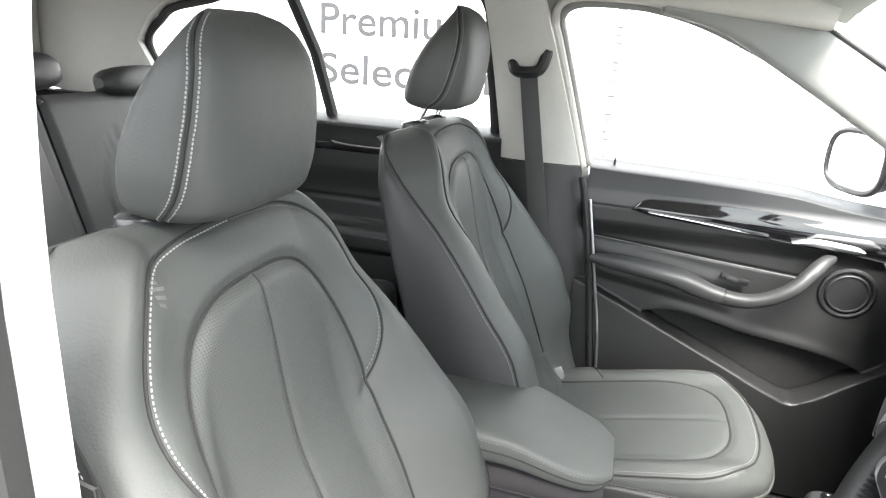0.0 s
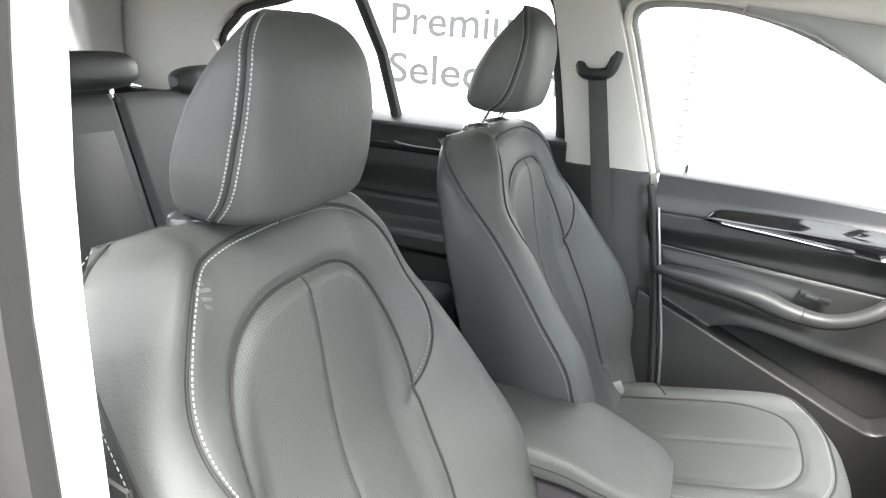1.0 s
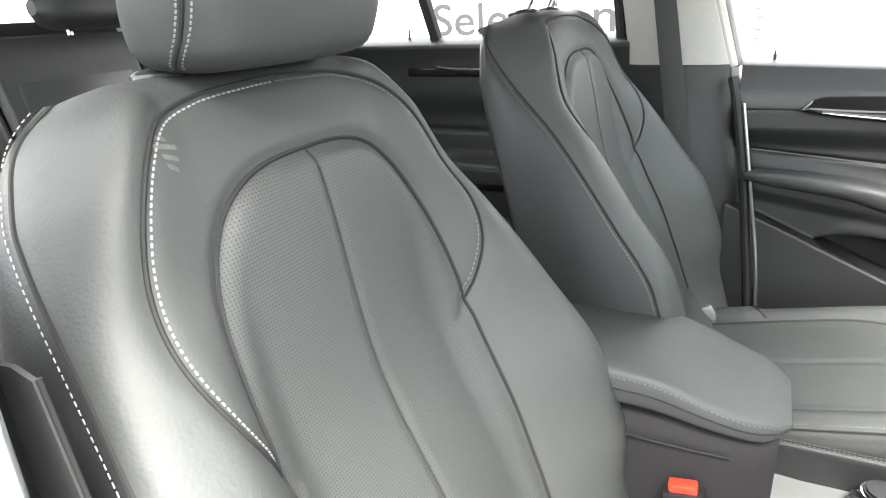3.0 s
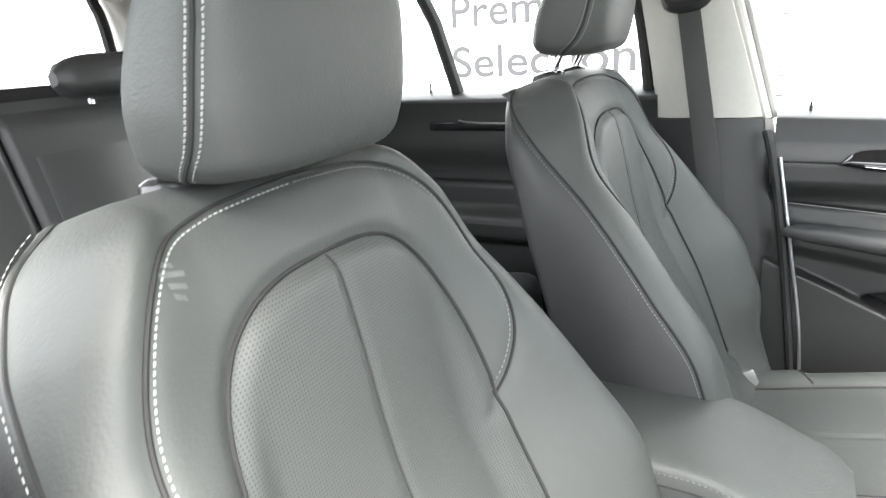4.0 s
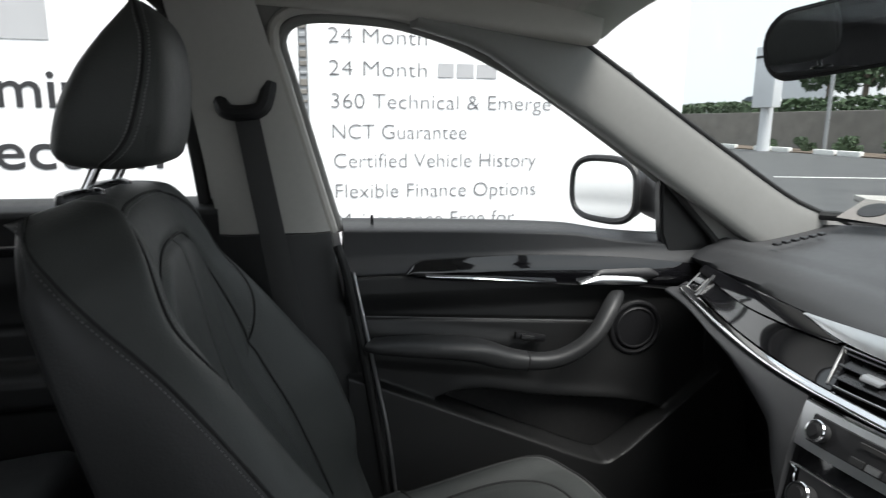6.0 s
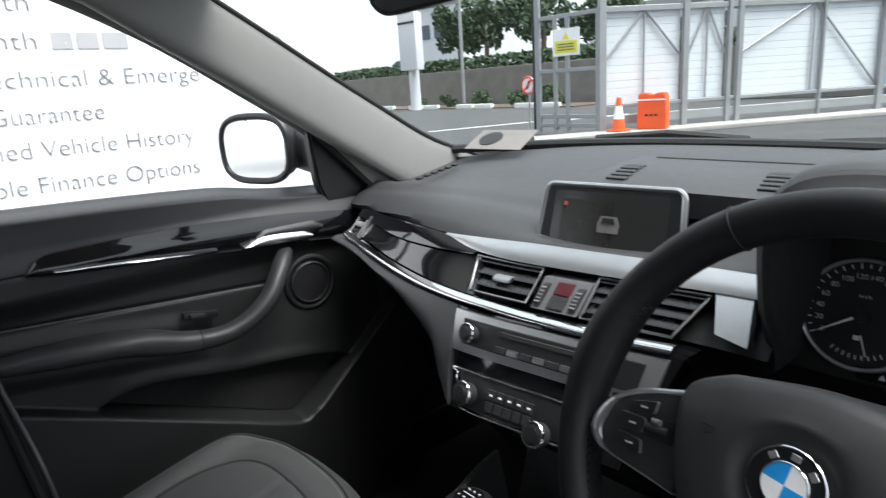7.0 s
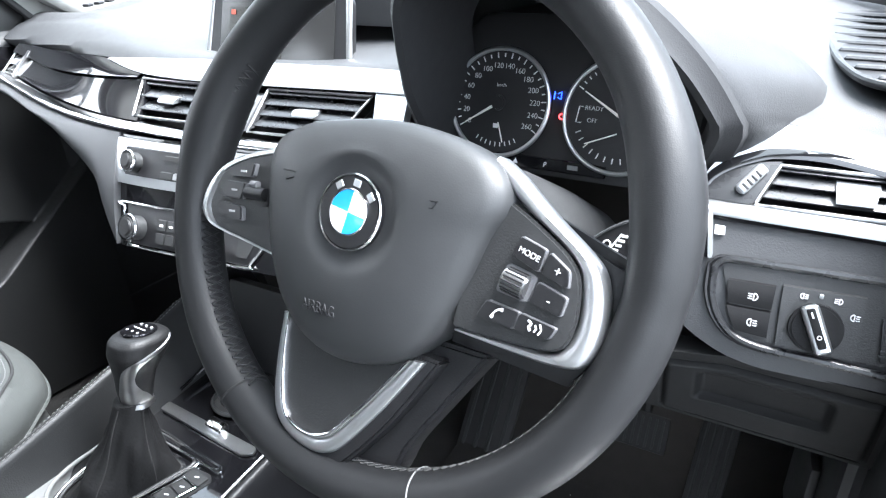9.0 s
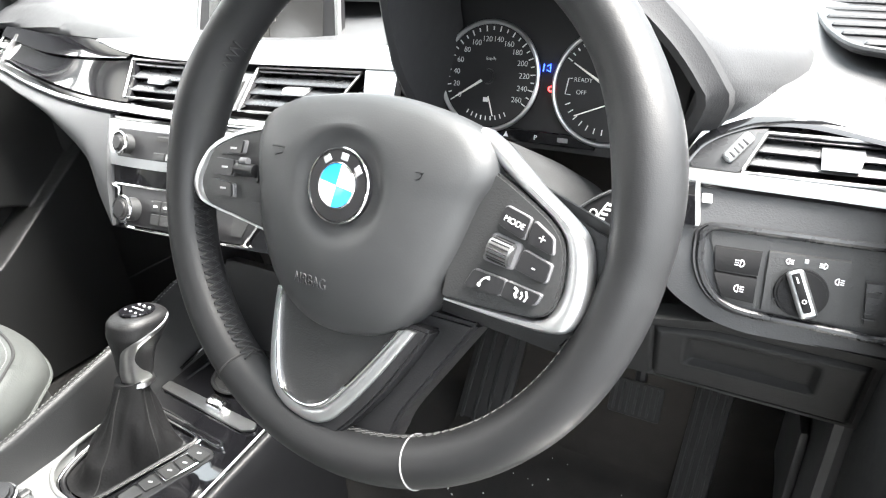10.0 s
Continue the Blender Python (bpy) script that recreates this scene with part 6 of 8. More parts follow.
for sg in (-1, 1):
    rings = []
    for i in range(25):
        y = -0.42 + 0.66 * i / 24
        z = rail_z(y) if sg < 0 else deck_z(y) + 0.012
        o = 0.134 + 0.014 * smooth(0.08, 0.22, y)
        n_ = 0.115 if sg < 0 else 0.090
        if sg > 0:
            o = 0.108
        roll = [Vector((sg * (o - 0.007 + 0.007 * math.cos(a)), y, z - 0.007 + 0.007 * math.sin(a))) for a in [radians(10 + 32 * k) for k in range(6)]]
        rings.append([Vector((sg * (o + 0.012), y, 0.36)), Vector((sg * (o + 0.004), y, z - 0.04))] + roll + [Vector((sg * (o - 0.013), y, z - 0.014)), Vector((sg * (n_ + 0.006), y, (z + deck_z(y)) / 2 - 0.004)), Vector((sg * (n_ + 0.001), y, deck_z(y) + 0.004)), Vector((sg * (n_ - 0.004), y, deck_z(y) - 0.01)), Vector((sg * n_, y, 0.36))])
    part("side_wall", loft(rings), WALL_DARK if sg < 0 else DARK, co, "soft grey console side", sharp=50)
    if sg < 0:
        line = [Vector((-(0.127 + 0.014 * smooth(0.08, 0.22, y_)), y_, rail_z(y_) + 0.0003)) for y_ in [-0.40 + 0.62 * k / 199 for k in range(200)]]
        part("stitching", stitches(line, [Vector((0, 0, 1))] * 200, 0.0046, 0.0030, 0.0005, 0.003), GREYPRINT, co, "grey console stitching")
        part("stitching", stitches(line, [Vector((0, 0, 1))] * 200, 0.0046, 0.0030, 0.0005, -0.003), GREYPRINT, co)
        part("piping", tube(line[::4], 0.0012, 6), SEAM, co)
F, B = [], []
for i in range(9):
    x = -0.117 + 0.208 * i / 8
    F.append([Vector((x, y, deck_z(y))) for y in [-0.42 + 0.68 * j / 20 for j in range(21)]])
    B.append([Vector((x, y, 0.40)) for y in [-0.42 + 0.68 * j / 20 for j in range(21)]])
part("deck", slab(F, B), GLOSS, co, "gloss black console top")
part("deck_edge", tube([(0.092, y, deck_z(y) + 0.010) for y in (-0.40, -0.2, 0.0, 0.24)], 0.0022, 8), WOOL, co, "thin metal deck edge")
part("front_wall", box(0.25, 0.03, 0.20, 0.01, 2, pose(-0.01, 0.29, 0.62, -18)), DARK, co)
GA = [(-0.072, -0.052), (-0.097, -0.040), (-0.109, -0.010), (-0.110, 0.030), (-0.104, 0.078), (-0.092, 0.093), (-0.06, 0.096), (0.002, 0.087), (0.012, 0.076), (0.006, 0.060), (-0.026, -0.024), (-0.042, -0.050)]
loop = curve_through([(x, y, deck_z(y) + 0.003) for x, y in GA + GA[:1]], 90)[:89]
part("gate_frame", tube(loop, 0.0032, 8, True), DARK, co, "black gate frame")
part("gate_edge", tube([p + (p - Vector((-0.05, 0.02, p.z))) * 0.075 for p in loop], 0.0016, 8, True), CHROME, co, "thin chrome gate edge")
# leather boot: folds from the frame up to the lever
bo = curve_through([(x, y, 0) for x, y in GA + GA[:1]], 97)[:96]
BX, BY = -0.050, 0.022


def boot_point(p, q):
    """A point of the gaiter at share q of its height, above point p of the gate."""
    a = math.atan2(p.y - BY, p.x - BX)
    sh = (1 - q) ** 2.3
    r0 = math.hypot(p.x - BX, p.y - BY)
    fold = math.sin(q * math.pi) ** 0.8
    r = 0.94 * r0 * sh + (0.0185 + 0.016 * (1 - q)) * (1 - sh)
    r *= 1 + 0.13 * fold * math.sin(4 * a + 2.6 * q + 0.6) * (1 - 0.5 * q) + 0.05 * fold * math.sin(9 * a - 6 * q)
    z = deck_z(BY) - 0.002 + 0.118 * q + 0.006 * fold * math.sin(3 * a + 7 * q) - 0.010 * (1 - q) * math.sin(min(1, 4 * q) * math.pi)
    return Vector((BX + 0.010 * q + r * math.cos(a), BY + 0.028 * q + r * math.sin(a), z))


BOOT = mat("boot_leather", (0.004, 0.004, 0.0043), 0.72, spec=0.25, grain=0.6, grain_scale=300, kind="leather", vary=0.25, vary_scale=25)
boot = part("boot", loft([[boot_point(p, k / 26) for p in bo] for k in range(27)]), BOOT, co, "creased soft black leather gaiter", sharp=70)
for k in (70, 88, 20, 45):
    part("boot_seam", tube([boot_point(bo[k], q / 26) for q in range(1, 26)], 0.0009, 5), SEAM, boot)
DK = Matrix.Translation((0, 0, 0.575)) @ Matrix.Rotation(math.atan(0.10), 4, "X") @ Matrix.Rotation(radians(-90), 4, "X")


def flat_key(corners, up, deep, r, material, name, label=""):
    """A flat rounded key let into the console's deck."""
    out = []
    for i in range(len(corners)):
        p, a, b = Vector(corners[i]), Vector(corners[i - 1]), Vector(corners[(i + 1) % len(corners)])
        u, v = (a - p).normalized() * r, (b - p).normalized() * r
        for t in (0, 0.25, 0.5, 0.75, 1):
            q = (p + u) * (1 - t) ** 2 + p * 2 * t * (1 - t) + (p + v) * t * t
            out.append((q.x, q.y))
    return part(name, prism(out, deep, min(0.0008, deep * 0.3), m=DK @ Matrix.Translation((0, -up, 0)), seg=1), material, co, label)


flat_key([(-0.012, -0.045), (0.010, -0.050), (0.054, 0.070), (0.045, 0.078), (0.015, 0.077)], 0.0018, 0.004, 0.004, DARK, "button_strip", "black button strip")
flat_key([(0.0185, 0.058), (0.046, 0.056), (0.049, 0.071), (0.019, 0.0725)], 0.0042, 0.004, 0.002, PLASTIC, "mode_button", "dark console button")
flat_key([(0.013, 0.0415), (0.0355, 0.036), (0.0425, 0.052), (0.020, 0.056)], 0.0042, 0.004, 0.002, PLASTIC, "mode_button", "dark console button")
flat_key([(0.004, 0.022), (0.027, 0.018), (0.0345, 0.034), (0.012, 0.039)], 0.0042, 0.004, 0.002, PLASTIC, "mode_button", "dark console button")
flat_key([(-0.003, -0.002), (0.016, -0.006), (0.025, 0.012), (0.003, 0.016)], 0.0042, 0.004, 0.002, PLASTIC, "mode_button", "dark console button")
flat_key([(-0.010, -0.026), (0.007, -0.030), (0.015, -0.009), (-0.004, -0.005)], 0.0042, 0.004, 0.002, PLASTIC, "mode_button", "dark console button")
part("button_frame", tube([(x, y, deck_z(y) + 0.0046) for x, y in ((0.0015, 0.0195), (0.0285, 0.0150), (0.0290, 0.0160), (0.0445, 0.0520), (0.0440, 0.0535), (0.0195, 0.0580), (0.0185, 0.0575))], 0.0008, 6, True), CHROME, co, "thin chrome button frame")
for x, y in ((0.034, 0.065), (0.0285, 0.046), (0.0195, 0.029), (0.011, 0.006)):
    part("button_mark", box(0.0060, 0.0016, 0.0006, 0.0002, 1, pose(x, y, deck_z(y) + 0.0045, 6, 0, 18)), PRINT, co)
flat_key([(-0.101, 0.0905), (0.052, 0.0805), (0.058, 0.086), (0.052, 0.0925), (-0.098, 0.1005)], 0.006, 0.005, 0.002, CHROME, "chrome_strip", "chrome strip")
flat_key([(-0.096, 0.0935), (0.048, 0.0845), (0.050, 0.0885), (-0.094, 0.0975)], 0.0075, 0.003, 0.001, GLOSS, "strip_insert")
flat_key([(-0.112, 0.130), (0.060, 0.117), (0.074, 0.126), (0.070, 0.136), (-0.112, 0.1465)], 0.006, 0.005, 0.004, WOOL, "tray_strip", "brushed metal strip")
part("tray_catch", box(0.034, 0.018, 0.016, 0.006, 3, pose(-0.003, 0.136, deck_z(0.14) + 0.010, 14, 0, -5)), CHROME, co, "chrome tray catch")
part("cup_ring", tube([(-0.02 + 0.040 * math.cos(a), 0.195 + 0.036 * math.sin(a), deck_z(0.2) + 0.003) for a in [k * math.tau / 40 for k in range(40)]], 0.003, 8, True), PLASTIC, co, "cup holder ring")
part("cup_floor", cyl(0.037, 0.035, 0.004, 32, 0.001, pose(-0.02, 0.195, deck_z(0.2) + 0.002)), RUBBER, co)
part("wall_strip", tube([(-0.110, 0.165, deck_z(0.16) + 0.012), (-0.110, 0.225, deck_z(0.22) + 0.018)], 0.0028, 8), CHROME, co, "thin chrome strip")
SATIN = mat("satin_grey_console", (0.19, 0.193, 0.19), 0.40, metal=0.3, vary=0.05)
cpl = [(-0.122, -0.258), (-0.108, -0.268), (0.060, -0.268), (0.078, -0.255), (0.078, -0.085), (0.040, -0.068), (-0.040, -0.066), (-0.078, -0.060), (-0.106, -0.040), (-0.117, -0.005), (-0.119, 0.040), (-0.124, 0.055), (-0.127, 0.02)]
bm = bmesh.new()
f_ = bm.faces.new([bm.verts.new((q.x, q.y, 0.574 + 0.03 * (q.y + 0.12))) for q in curve_through([(x, y, 0) for x, y in cpl + cpl[:1]], 97)[:96]])
up_ = [g for g in bmesh.ops.extrude_face_region(bm, geom=[f_])["geom"] if isinstance(g, bmesh.types.BMVert)]
bmesh.ops.translate(bm, verts=up_, vec=(0, 0, 0.0165))
bmesh.ops.recalc_face_normals(bm, faces=bm.faces[:])
cpn = part("controller_panel", bm, SATIN, co, "satin grey panel round the controller", sharp=30)
part("panel_rim", tube([(q.x, q.y, 0.5905 + 0.03 * (q.y + 0.12)) for q in curve_through([(x, y, 0) for x, y in cpl + cpl[:1]], 97)[:96]], 0.0030, 8, True), SATIN, cpn)
part("parking_switch", box(0.05, 0.035, 0.010, 0.004, 2, pose(0.035, -0.225, 0.592)), GLOSS, cpn, "gloss black parking brake switch")
part("switch_cap", box(0.040, 0.024, 0.006, 0.002, 2, pose(0.035, -0.225, 0.598)), SILVER, cpn)
ctl = thing("round_controller", "round silver and black rotary controller on the console", "controller", pose(-0.084, -0.120, 0.5905))
part("controller_base", cyl(0.040, 0.038, 0.014, 40, 0.003, pose(0, 0, 0.007)), WOOL, ctl, "metal controller base")
part("controller_knob", cyl(0.026, 0.024, 0.03, 36, 0.003, pose(0, 0, 0.027)), DARK, ctl, "black rotary knob")
part("controller_ring", tube([(0.026 * math.cos(a), 0.026 * math.sin(a), 0.034) for a in [k * math.tau / 36 for k in range(36)]], 0.002, 6, True), CHROME, ctl, "chrome ring")
for k in range(7):
    a = radians(-60 + 50 * k)
    part("controller_key", box(0.014, 0.010, 0.006, 0.002, 1, Matrix.Translation((0.032 * math.cos(a), 0.032 * math.sin(a), 0.014)) @ Matrix.Rotation(a, 4, "Z")), PLASTIC, ctl)

lv = thing("gear_lever", "black gear lever with a satin metal spine", "gear lever", pose(-0.038, 0.057, 0.690, -8, 0, 0) @ Matrix.Diagonal((1.02, 1.02, 0.87, 1)))
LZ = [0.0, 0.012, 0.040, 0.060, 0.075, 0.088, 0.096, 0.100]


def lever_point(a, z, k=1.0):
    """A point of the lever's skin at angle a and height z."""
    w = ease(z, LZ, [0.0160, 0.0170, 0.0190, 0.0240, 0.0280, 0.0280, 0.0240, 0.0140]) * k
    d = ease(z, LZ, [0.0180, 0.0200, 0.0240, 0.0300, 0.0350, 0.0350, 0.0300, 0.0180]) * k
    cy = ease(z, LZ, [0.0, 0.0, 0.002, 0.006, 0.010, 0.012, 0.013, 0.013])
    return Vector((w * math.copysign(abs(math.cos(a)) ** 0.8, math.cos(a)), cy + d * math.copysign(abs(math.sin(a)) ** 0.8, math.sin(a)), z))


zs = [0.1 * math.sin(k / 30 * math.pi / 2) for k in range(31)]
part("knob", loft([[lever_point(k * math.tau / 48, z) for k in range(48)] for z in zs]), mat("lever_leather", (0.008, 0.008, 0.0085), 0.5, spec=0.3, grain=0.3, grain_scale=500, kind="leather"), lv, "black leather lever knob", sharp=60)
part("collar", cyl(0.0215, 0.019, 0.012, 32, 0.003, pose(0, 0, -0.003)), WOOL, lv, "metal collar")
SA = [0.0, 0.02, 0.04, 0.055, 0.066, 0.076, 0.084, 0.092]
F, B = [], []
for k in range(25):
    z = 0.092 * k / 24
    a0, a1 = ease(z, SA, [-95, -90, -80, -68, -45, -10, 20, 44]), ease(z, SA, [35, -5, -28, -24, -8, 16, 36, 48])
    F.append([lever_point(radians(a0 + (a1 - a0) * q / 8), z, 1.02 + 0.03 * math.sin(q / 8 * math.pi)) for q in range(9)])
    B.append([lever_point(radians(a0 + (a1 - a0) * q / 8), z, 0.95) for q in range(9)])
part("spine", slab(F, B), WOOL, lv, "satin metal spine", sharp=60)
part("top_plate", cyl(0.019, 0.018, 0.003, 32, 0.001, pose(0, 0.013, 0.101, -4) @ Matrix.Diagonal((1, 1.15, 1, 1))), GLOSS, lv, "gloss plate with the gear pattern")
for x, y in ((-0.009, 0.023), (0.0, 0.023), (0.009, 0.023), (-0.009, 0.004), (0.0, 0.004), (0.009, 0.004)):
    part("gear_mark", box(0.002, 0.0028, 0.0008, 0, 1, pose(x, y, 0.103, -4)), PRINT, lv)
part("gear_mark", box(0.019, 0.0009, 0.0008, 0, 1, pose(0, 0.0135, 0.1028, -4)), PRINT, lv)

# armrest between the seats
ar = thing("armrest", "dark grey leather armrest box between the front seats", "armrest", pose(0, -0.088, 0))
AZ = 0.838


def arm_ring(y, q, grow, z0, z1):
    w = ease(y, [-0.55, -0.28, -0.22, -0.185, -0.165], [0.098, 0.100, 0.092, 0.078, 0.055]) + grow
    out = []
    for k in range(32):
        a = k * math.tau / 32
        ca, sa = math.cos(a), math.sin(a)
        out.append(Vector((-0.015 + w * math.copysign(abs(ca) ** 0.45, ca), y, (z0 + z1) / 2 + (z1 - z0) / 2 * math.copysign(abs(sa) ** 0.45, sa))))
    return out


rings = []
for i in range(29):
    q = i / 28
    y = -0.56 + 0.395 * q
    drop = 0.038 * smooth(-0.34, -0.165, y)
    edge_ = 0.014 * smooth(0.93, 1.0, q)
    rings.append(arm_ring(y, q, 0.0, AZ - 0.056 + edge_ - drop * 0.55, AZ + 0.008 * math.sin(min(1, q * 1.2) * math.pi) - drop - edge_))
part("pad", loft(rings), LEATHER, ar, "padded leather lid", sharp=50)
part("seam", tube([r[16] for r in rings] + [r[0] for r in reversed(rings)], 0.0014, 6), SEAM, ar)
fine = curve_through([tuple(r[1]) for r in rings], 200)
part("stitching", stitches(fine, [Vector((1, 0.2, 0)).normalized()] * 200, 0.0050, 0.0030, 0.0004, 0.0), GREYPRINT, ar)
rings = []
for i in range(15):
    y = -0.56 + 0.385 * i / 14
    rings.append(arm_ring(y, i / 14, -0.004, 0.58, AZ - 0.054 - 0.012 * smooth(-0.32, -0.165, y)))
part("box", loft(rings), mat("armrest_plastic", (0.016, 0.015, 0.0165), 0.75, spec=0.25, grain=0.4, grain_scale=600), ar, "dark plastic armrest box", sharp=50)
part("trim_line", tube(curve_through([(0.088, -0.565, AZ - 0.075), (0.088, -0.325, AZ - 0.085), (0.078, -0.225, AZ - 0.092)], 40), 0.002, 6), DARK, ar, "thin black trim line")

bu = thing("belt_buckle", "red button of the driver's seat belt buckle", "buckle", pose(0.100, -0.36, 0.695, 10, 0, 0))
part("buckle_body", box(0.022, 0.05, 0.07, 0.005, 2, pose(0, 0, -0.03)), DARK, bu, "black buckle body")
part("release_button", box(0.016, 0.034, 0.012, 0.003, 2, pose(0, 0, 0.010)), RED, bu, "red release button")

# pedals and mat
pd = thing("brake_pedal", "black ribbed rubber brake pedal", "pedal", pose(0.490, 0.555, 0.475, 60, 0, 0))
part("pad", box(0.085, 0.060, 0.012, 0.005, 2), RUBBER, pd, "black rubber pad")
for k in range(7):
    part("rib", box(0.004, 0.050, 0.004, 0.001, 1, pose(-0.033 + k * 0.011, 0, 0.008)), PLASTIC, pd)
part("arm", tube([(0, 0.03, -0.01), (0, 0.16, 0.02), (0.0, 0.30, 0.12)], 0.010, 8), DARK, pd)
ap = thing("accelerator_pedal", "long ribbed black accelerator pedal", "pedal", pose(0.600, 0.53, 0.415, 62, 0, -6))
part("plate", box(0.055, 0.26, 0.014, 0.005, 2), RUBBER, ap, "long rubber plate")
for k in range(4):
    part("rib", box(0.004, 0.24, 0.004, 0.001, 1, pose(-0.018 + k * 0.012, 0, 0.009)), PLASTIC, ap)
fr_ = thing("footrest", "ribbed black plastic footrest beside the console", "footrest", pose(0.215, 0.60, 0.42, 50, 0, 0))
part("plate", box(0.10, 0.26, 0.016, 0.006, 2), RUBBER, fr_, "black plastic plate")
for k in range(4):
    part("rib", box(0.006, 0.24, 0.004, 0.001, 1, pose(-0.036 + k * 0.024, 0, 0.010)), PLASTIC, fr_)
mt = thing("floor_mat", "black carpet floor mat with a bound edge", "floor mat", pose(0.40, 0.22, FLOOR_Z))
part("mat_carpet", box(0.46, 0.62, 0.012, 0.005, 2, pose(0, 0, 0.006)), CARPET, mt)
rnd = random.Random(9)
crumbs = thing("floor_crumbs", "a few pale crumbs on the floor mat", "crumbs", None, "", "stuff")
bm = bmesh.new()
for k in range(26):
    s = rnd.uniform(0.0008, 0.0022)
    box(s * 1.5, s, s, 0, 1, pose(rnd.uniform(0.22, 0.58), rnd.uniform(0.25, 0.52), FLOOR_Z + 0.013, 0, 0, rnd.uniform(0, 180)), bm)
tagged(part("crumb", bm, PRINT, crumbs), kind="stuff")

# windscreen, its label, wipers, the roof mirror, visor and lamp
ws = thing("windscreen", "clear windscreen with a parking permit label", "windscreen", None, "", "structure")
F = []
for i in range(17):
    q = -1 + 2 * i / 16
    row = []
    for j in range(13):
        r = j / 12
        z = 1.150 + (1.545 - 1.150) * r - 0.01 * q * q
        y = 0.845 - (0.845 - 0.03) * r - 0.18 * abs(q) ** 3 * (1 - 0.75 * r)
        row.append(Vector((q * (0.715 - 0.10 * r), y, z)))
    F.append(row)
g = part("pane", slab(F, [[p + Vector((0, 0.004, 0.004)) for p in r] for r in F]), GLASS, ws, "clear glass")
g.visible_shadow = False
part("black_band", tube([Vector((q * 0.70, 0.855 - 0.17 * abs(q) ** 3, 1.152 - 0.012 * q * q)) for q in [-1 + 2 * k / 40 for k in range(41)]], 0.011, 8), RUBBER, ws, "black lower band")
part("permit_label", box(0.16, 0.001, 0.09, 0, 1, pose(-0.545, 0.70, 1.166, -66, 0, 8)), mat("label_paper", (0.16, 0.15, 0.14), 0.6), ws, "small printed label", smooth=False)
part("permit_disc", cyl(0.030, 0.030, 0.002, 28, 0, pose(-0.575, 0.697, 1.168, 24, 0, 8)), DARK, ws)
for sg, L in ((1, 0.55), (-1, 0.35)):
    wp = thing("wiper", "black windscreen wiper lying below the glass", "wiper", pose(0.30 * sg + 0.05, 0.93, 1.150))
    part("blade", tube([(-L / 2, -0.02, 0.0), (0, 0.0, 0.012), (L / 2, 0.015, 0.0)], 0.009, 6), RUBBER, wp)
bn = thing("bonnet", "white bonnet beyond the windscreen", "bonnet", None, "", "structure")
F = [[Vector((x, y, 1.10 - 0.10 * (y - 0.95) ** 2 - 0.05 * x * x)) for y in [0.95 + 0.9 * j / 10 for j in range(11)]] for x in [-0.75 + 1.5 * i / 14 for i in range(15)]]
part("panel", slab(F, [[p - Vector((0, 0, 0.03)) for p in r] for r in F]), PAINT, bn)
part("cowl", box(1.44, 0.10, 0.05, 0.01, 2, pose(0, 0.93, 1.105)), DARK, bn, "black plastic cowl")

rm = thing("roof_mirror", "black rear-view mirror on the windscreen", "mirror", pose(-0.135, 0.215, 1.452, 8, -6, 20))
mo = []
for x, z in round_rect(0.160, 0.046, 0.040, 8):
    mo.append((x, z + 0.010 * (1 - (x / 0.155) ** 2)))
part("housing", prism([(x * 1.0, z) for x, z in mo], 0.035, 0.010, seg=3), DARK, rm, "black mirror housing")
part("mirror_glass", prism([(x * 0.94, z * 0.88) for x, z in mo], 0.002, 0, m=pose(0, -0.003, 0)), MIRROR, rm, "silvered mirror glass", smooth=False)
part("stem", tube([(0, 0.03, 0.02), (0, 0.07, 0.06), (0, 0.06, 0.10)], 0.016, 12), DARK, rm)
vs = thing("sun_visor", "pale fabric sun visor folded against the roof", "sun visor", pose(-0.37, -0.06, 1.556, -8, 0, 0))
part("visor_pad", box(0.40, 0.16, 0.022, 0.010, 3), HEADLINER, vs, "pale fabric visor")
ab = thing("pillar_badge", "embossed airbag oval on the pillar trim", "emblem", pose(-0.672, 0.235, 1.362, 0, 0, 0))
part("emblem", tube([(0.0, 0.020 * math.cos(a), 0.010 * math.sin(a) - 0.010 * math.cos(a)) for a in [k * math.tau / 28 for k in range(28)]], 0.0010, 6, True), PLASTIC, ab)


# ---- doors and windows ----
def door_grid(y0, y1, z0, z1, ny, nz, depth, back=0.03, top=None):
    """Inner face of a left-hand door: depth(y, z) is how far it stands in from the car's side."""
    F, B = [], []
    for i in range(ny + 1):
        y = y0 + (y1 - y0) * i / ny
        f, b = [], []
        for j in range(nz + 1):
            z = z0 + ((top(y) if top else z1) - z0) * j / nz
            f.append(Vector((-side_x(z) + depth(y, z), y, z)))
            b.append(Vector((-side_x(z) - back, y, z)))
        F.append(f)
        B.append(b)
    return slab(F, B)


LIP = ([-0.40, -0.313, -0.12, 0.033, 0.15, 0.185, 0.215, 0.31, 0.47], [0.840, 0.804, 0.719, 0.652, 0.601, 0.591, 0.603, 0.670, 0.79])
POCKET = ([-0.205, -0.165, -0.13, 0.04, 0.195, 0.29, 0.335], [0.757, 0.768, 0.773, 0.745, 0.725, 0.705, 0.690])


def sill_top(y):
    return ease(y, [-0.40, -0.10, 0.10, 0.22, 0.34, 0.47], [1.141, 1.131, 1.120, 1.101, 1.089, 1.075])


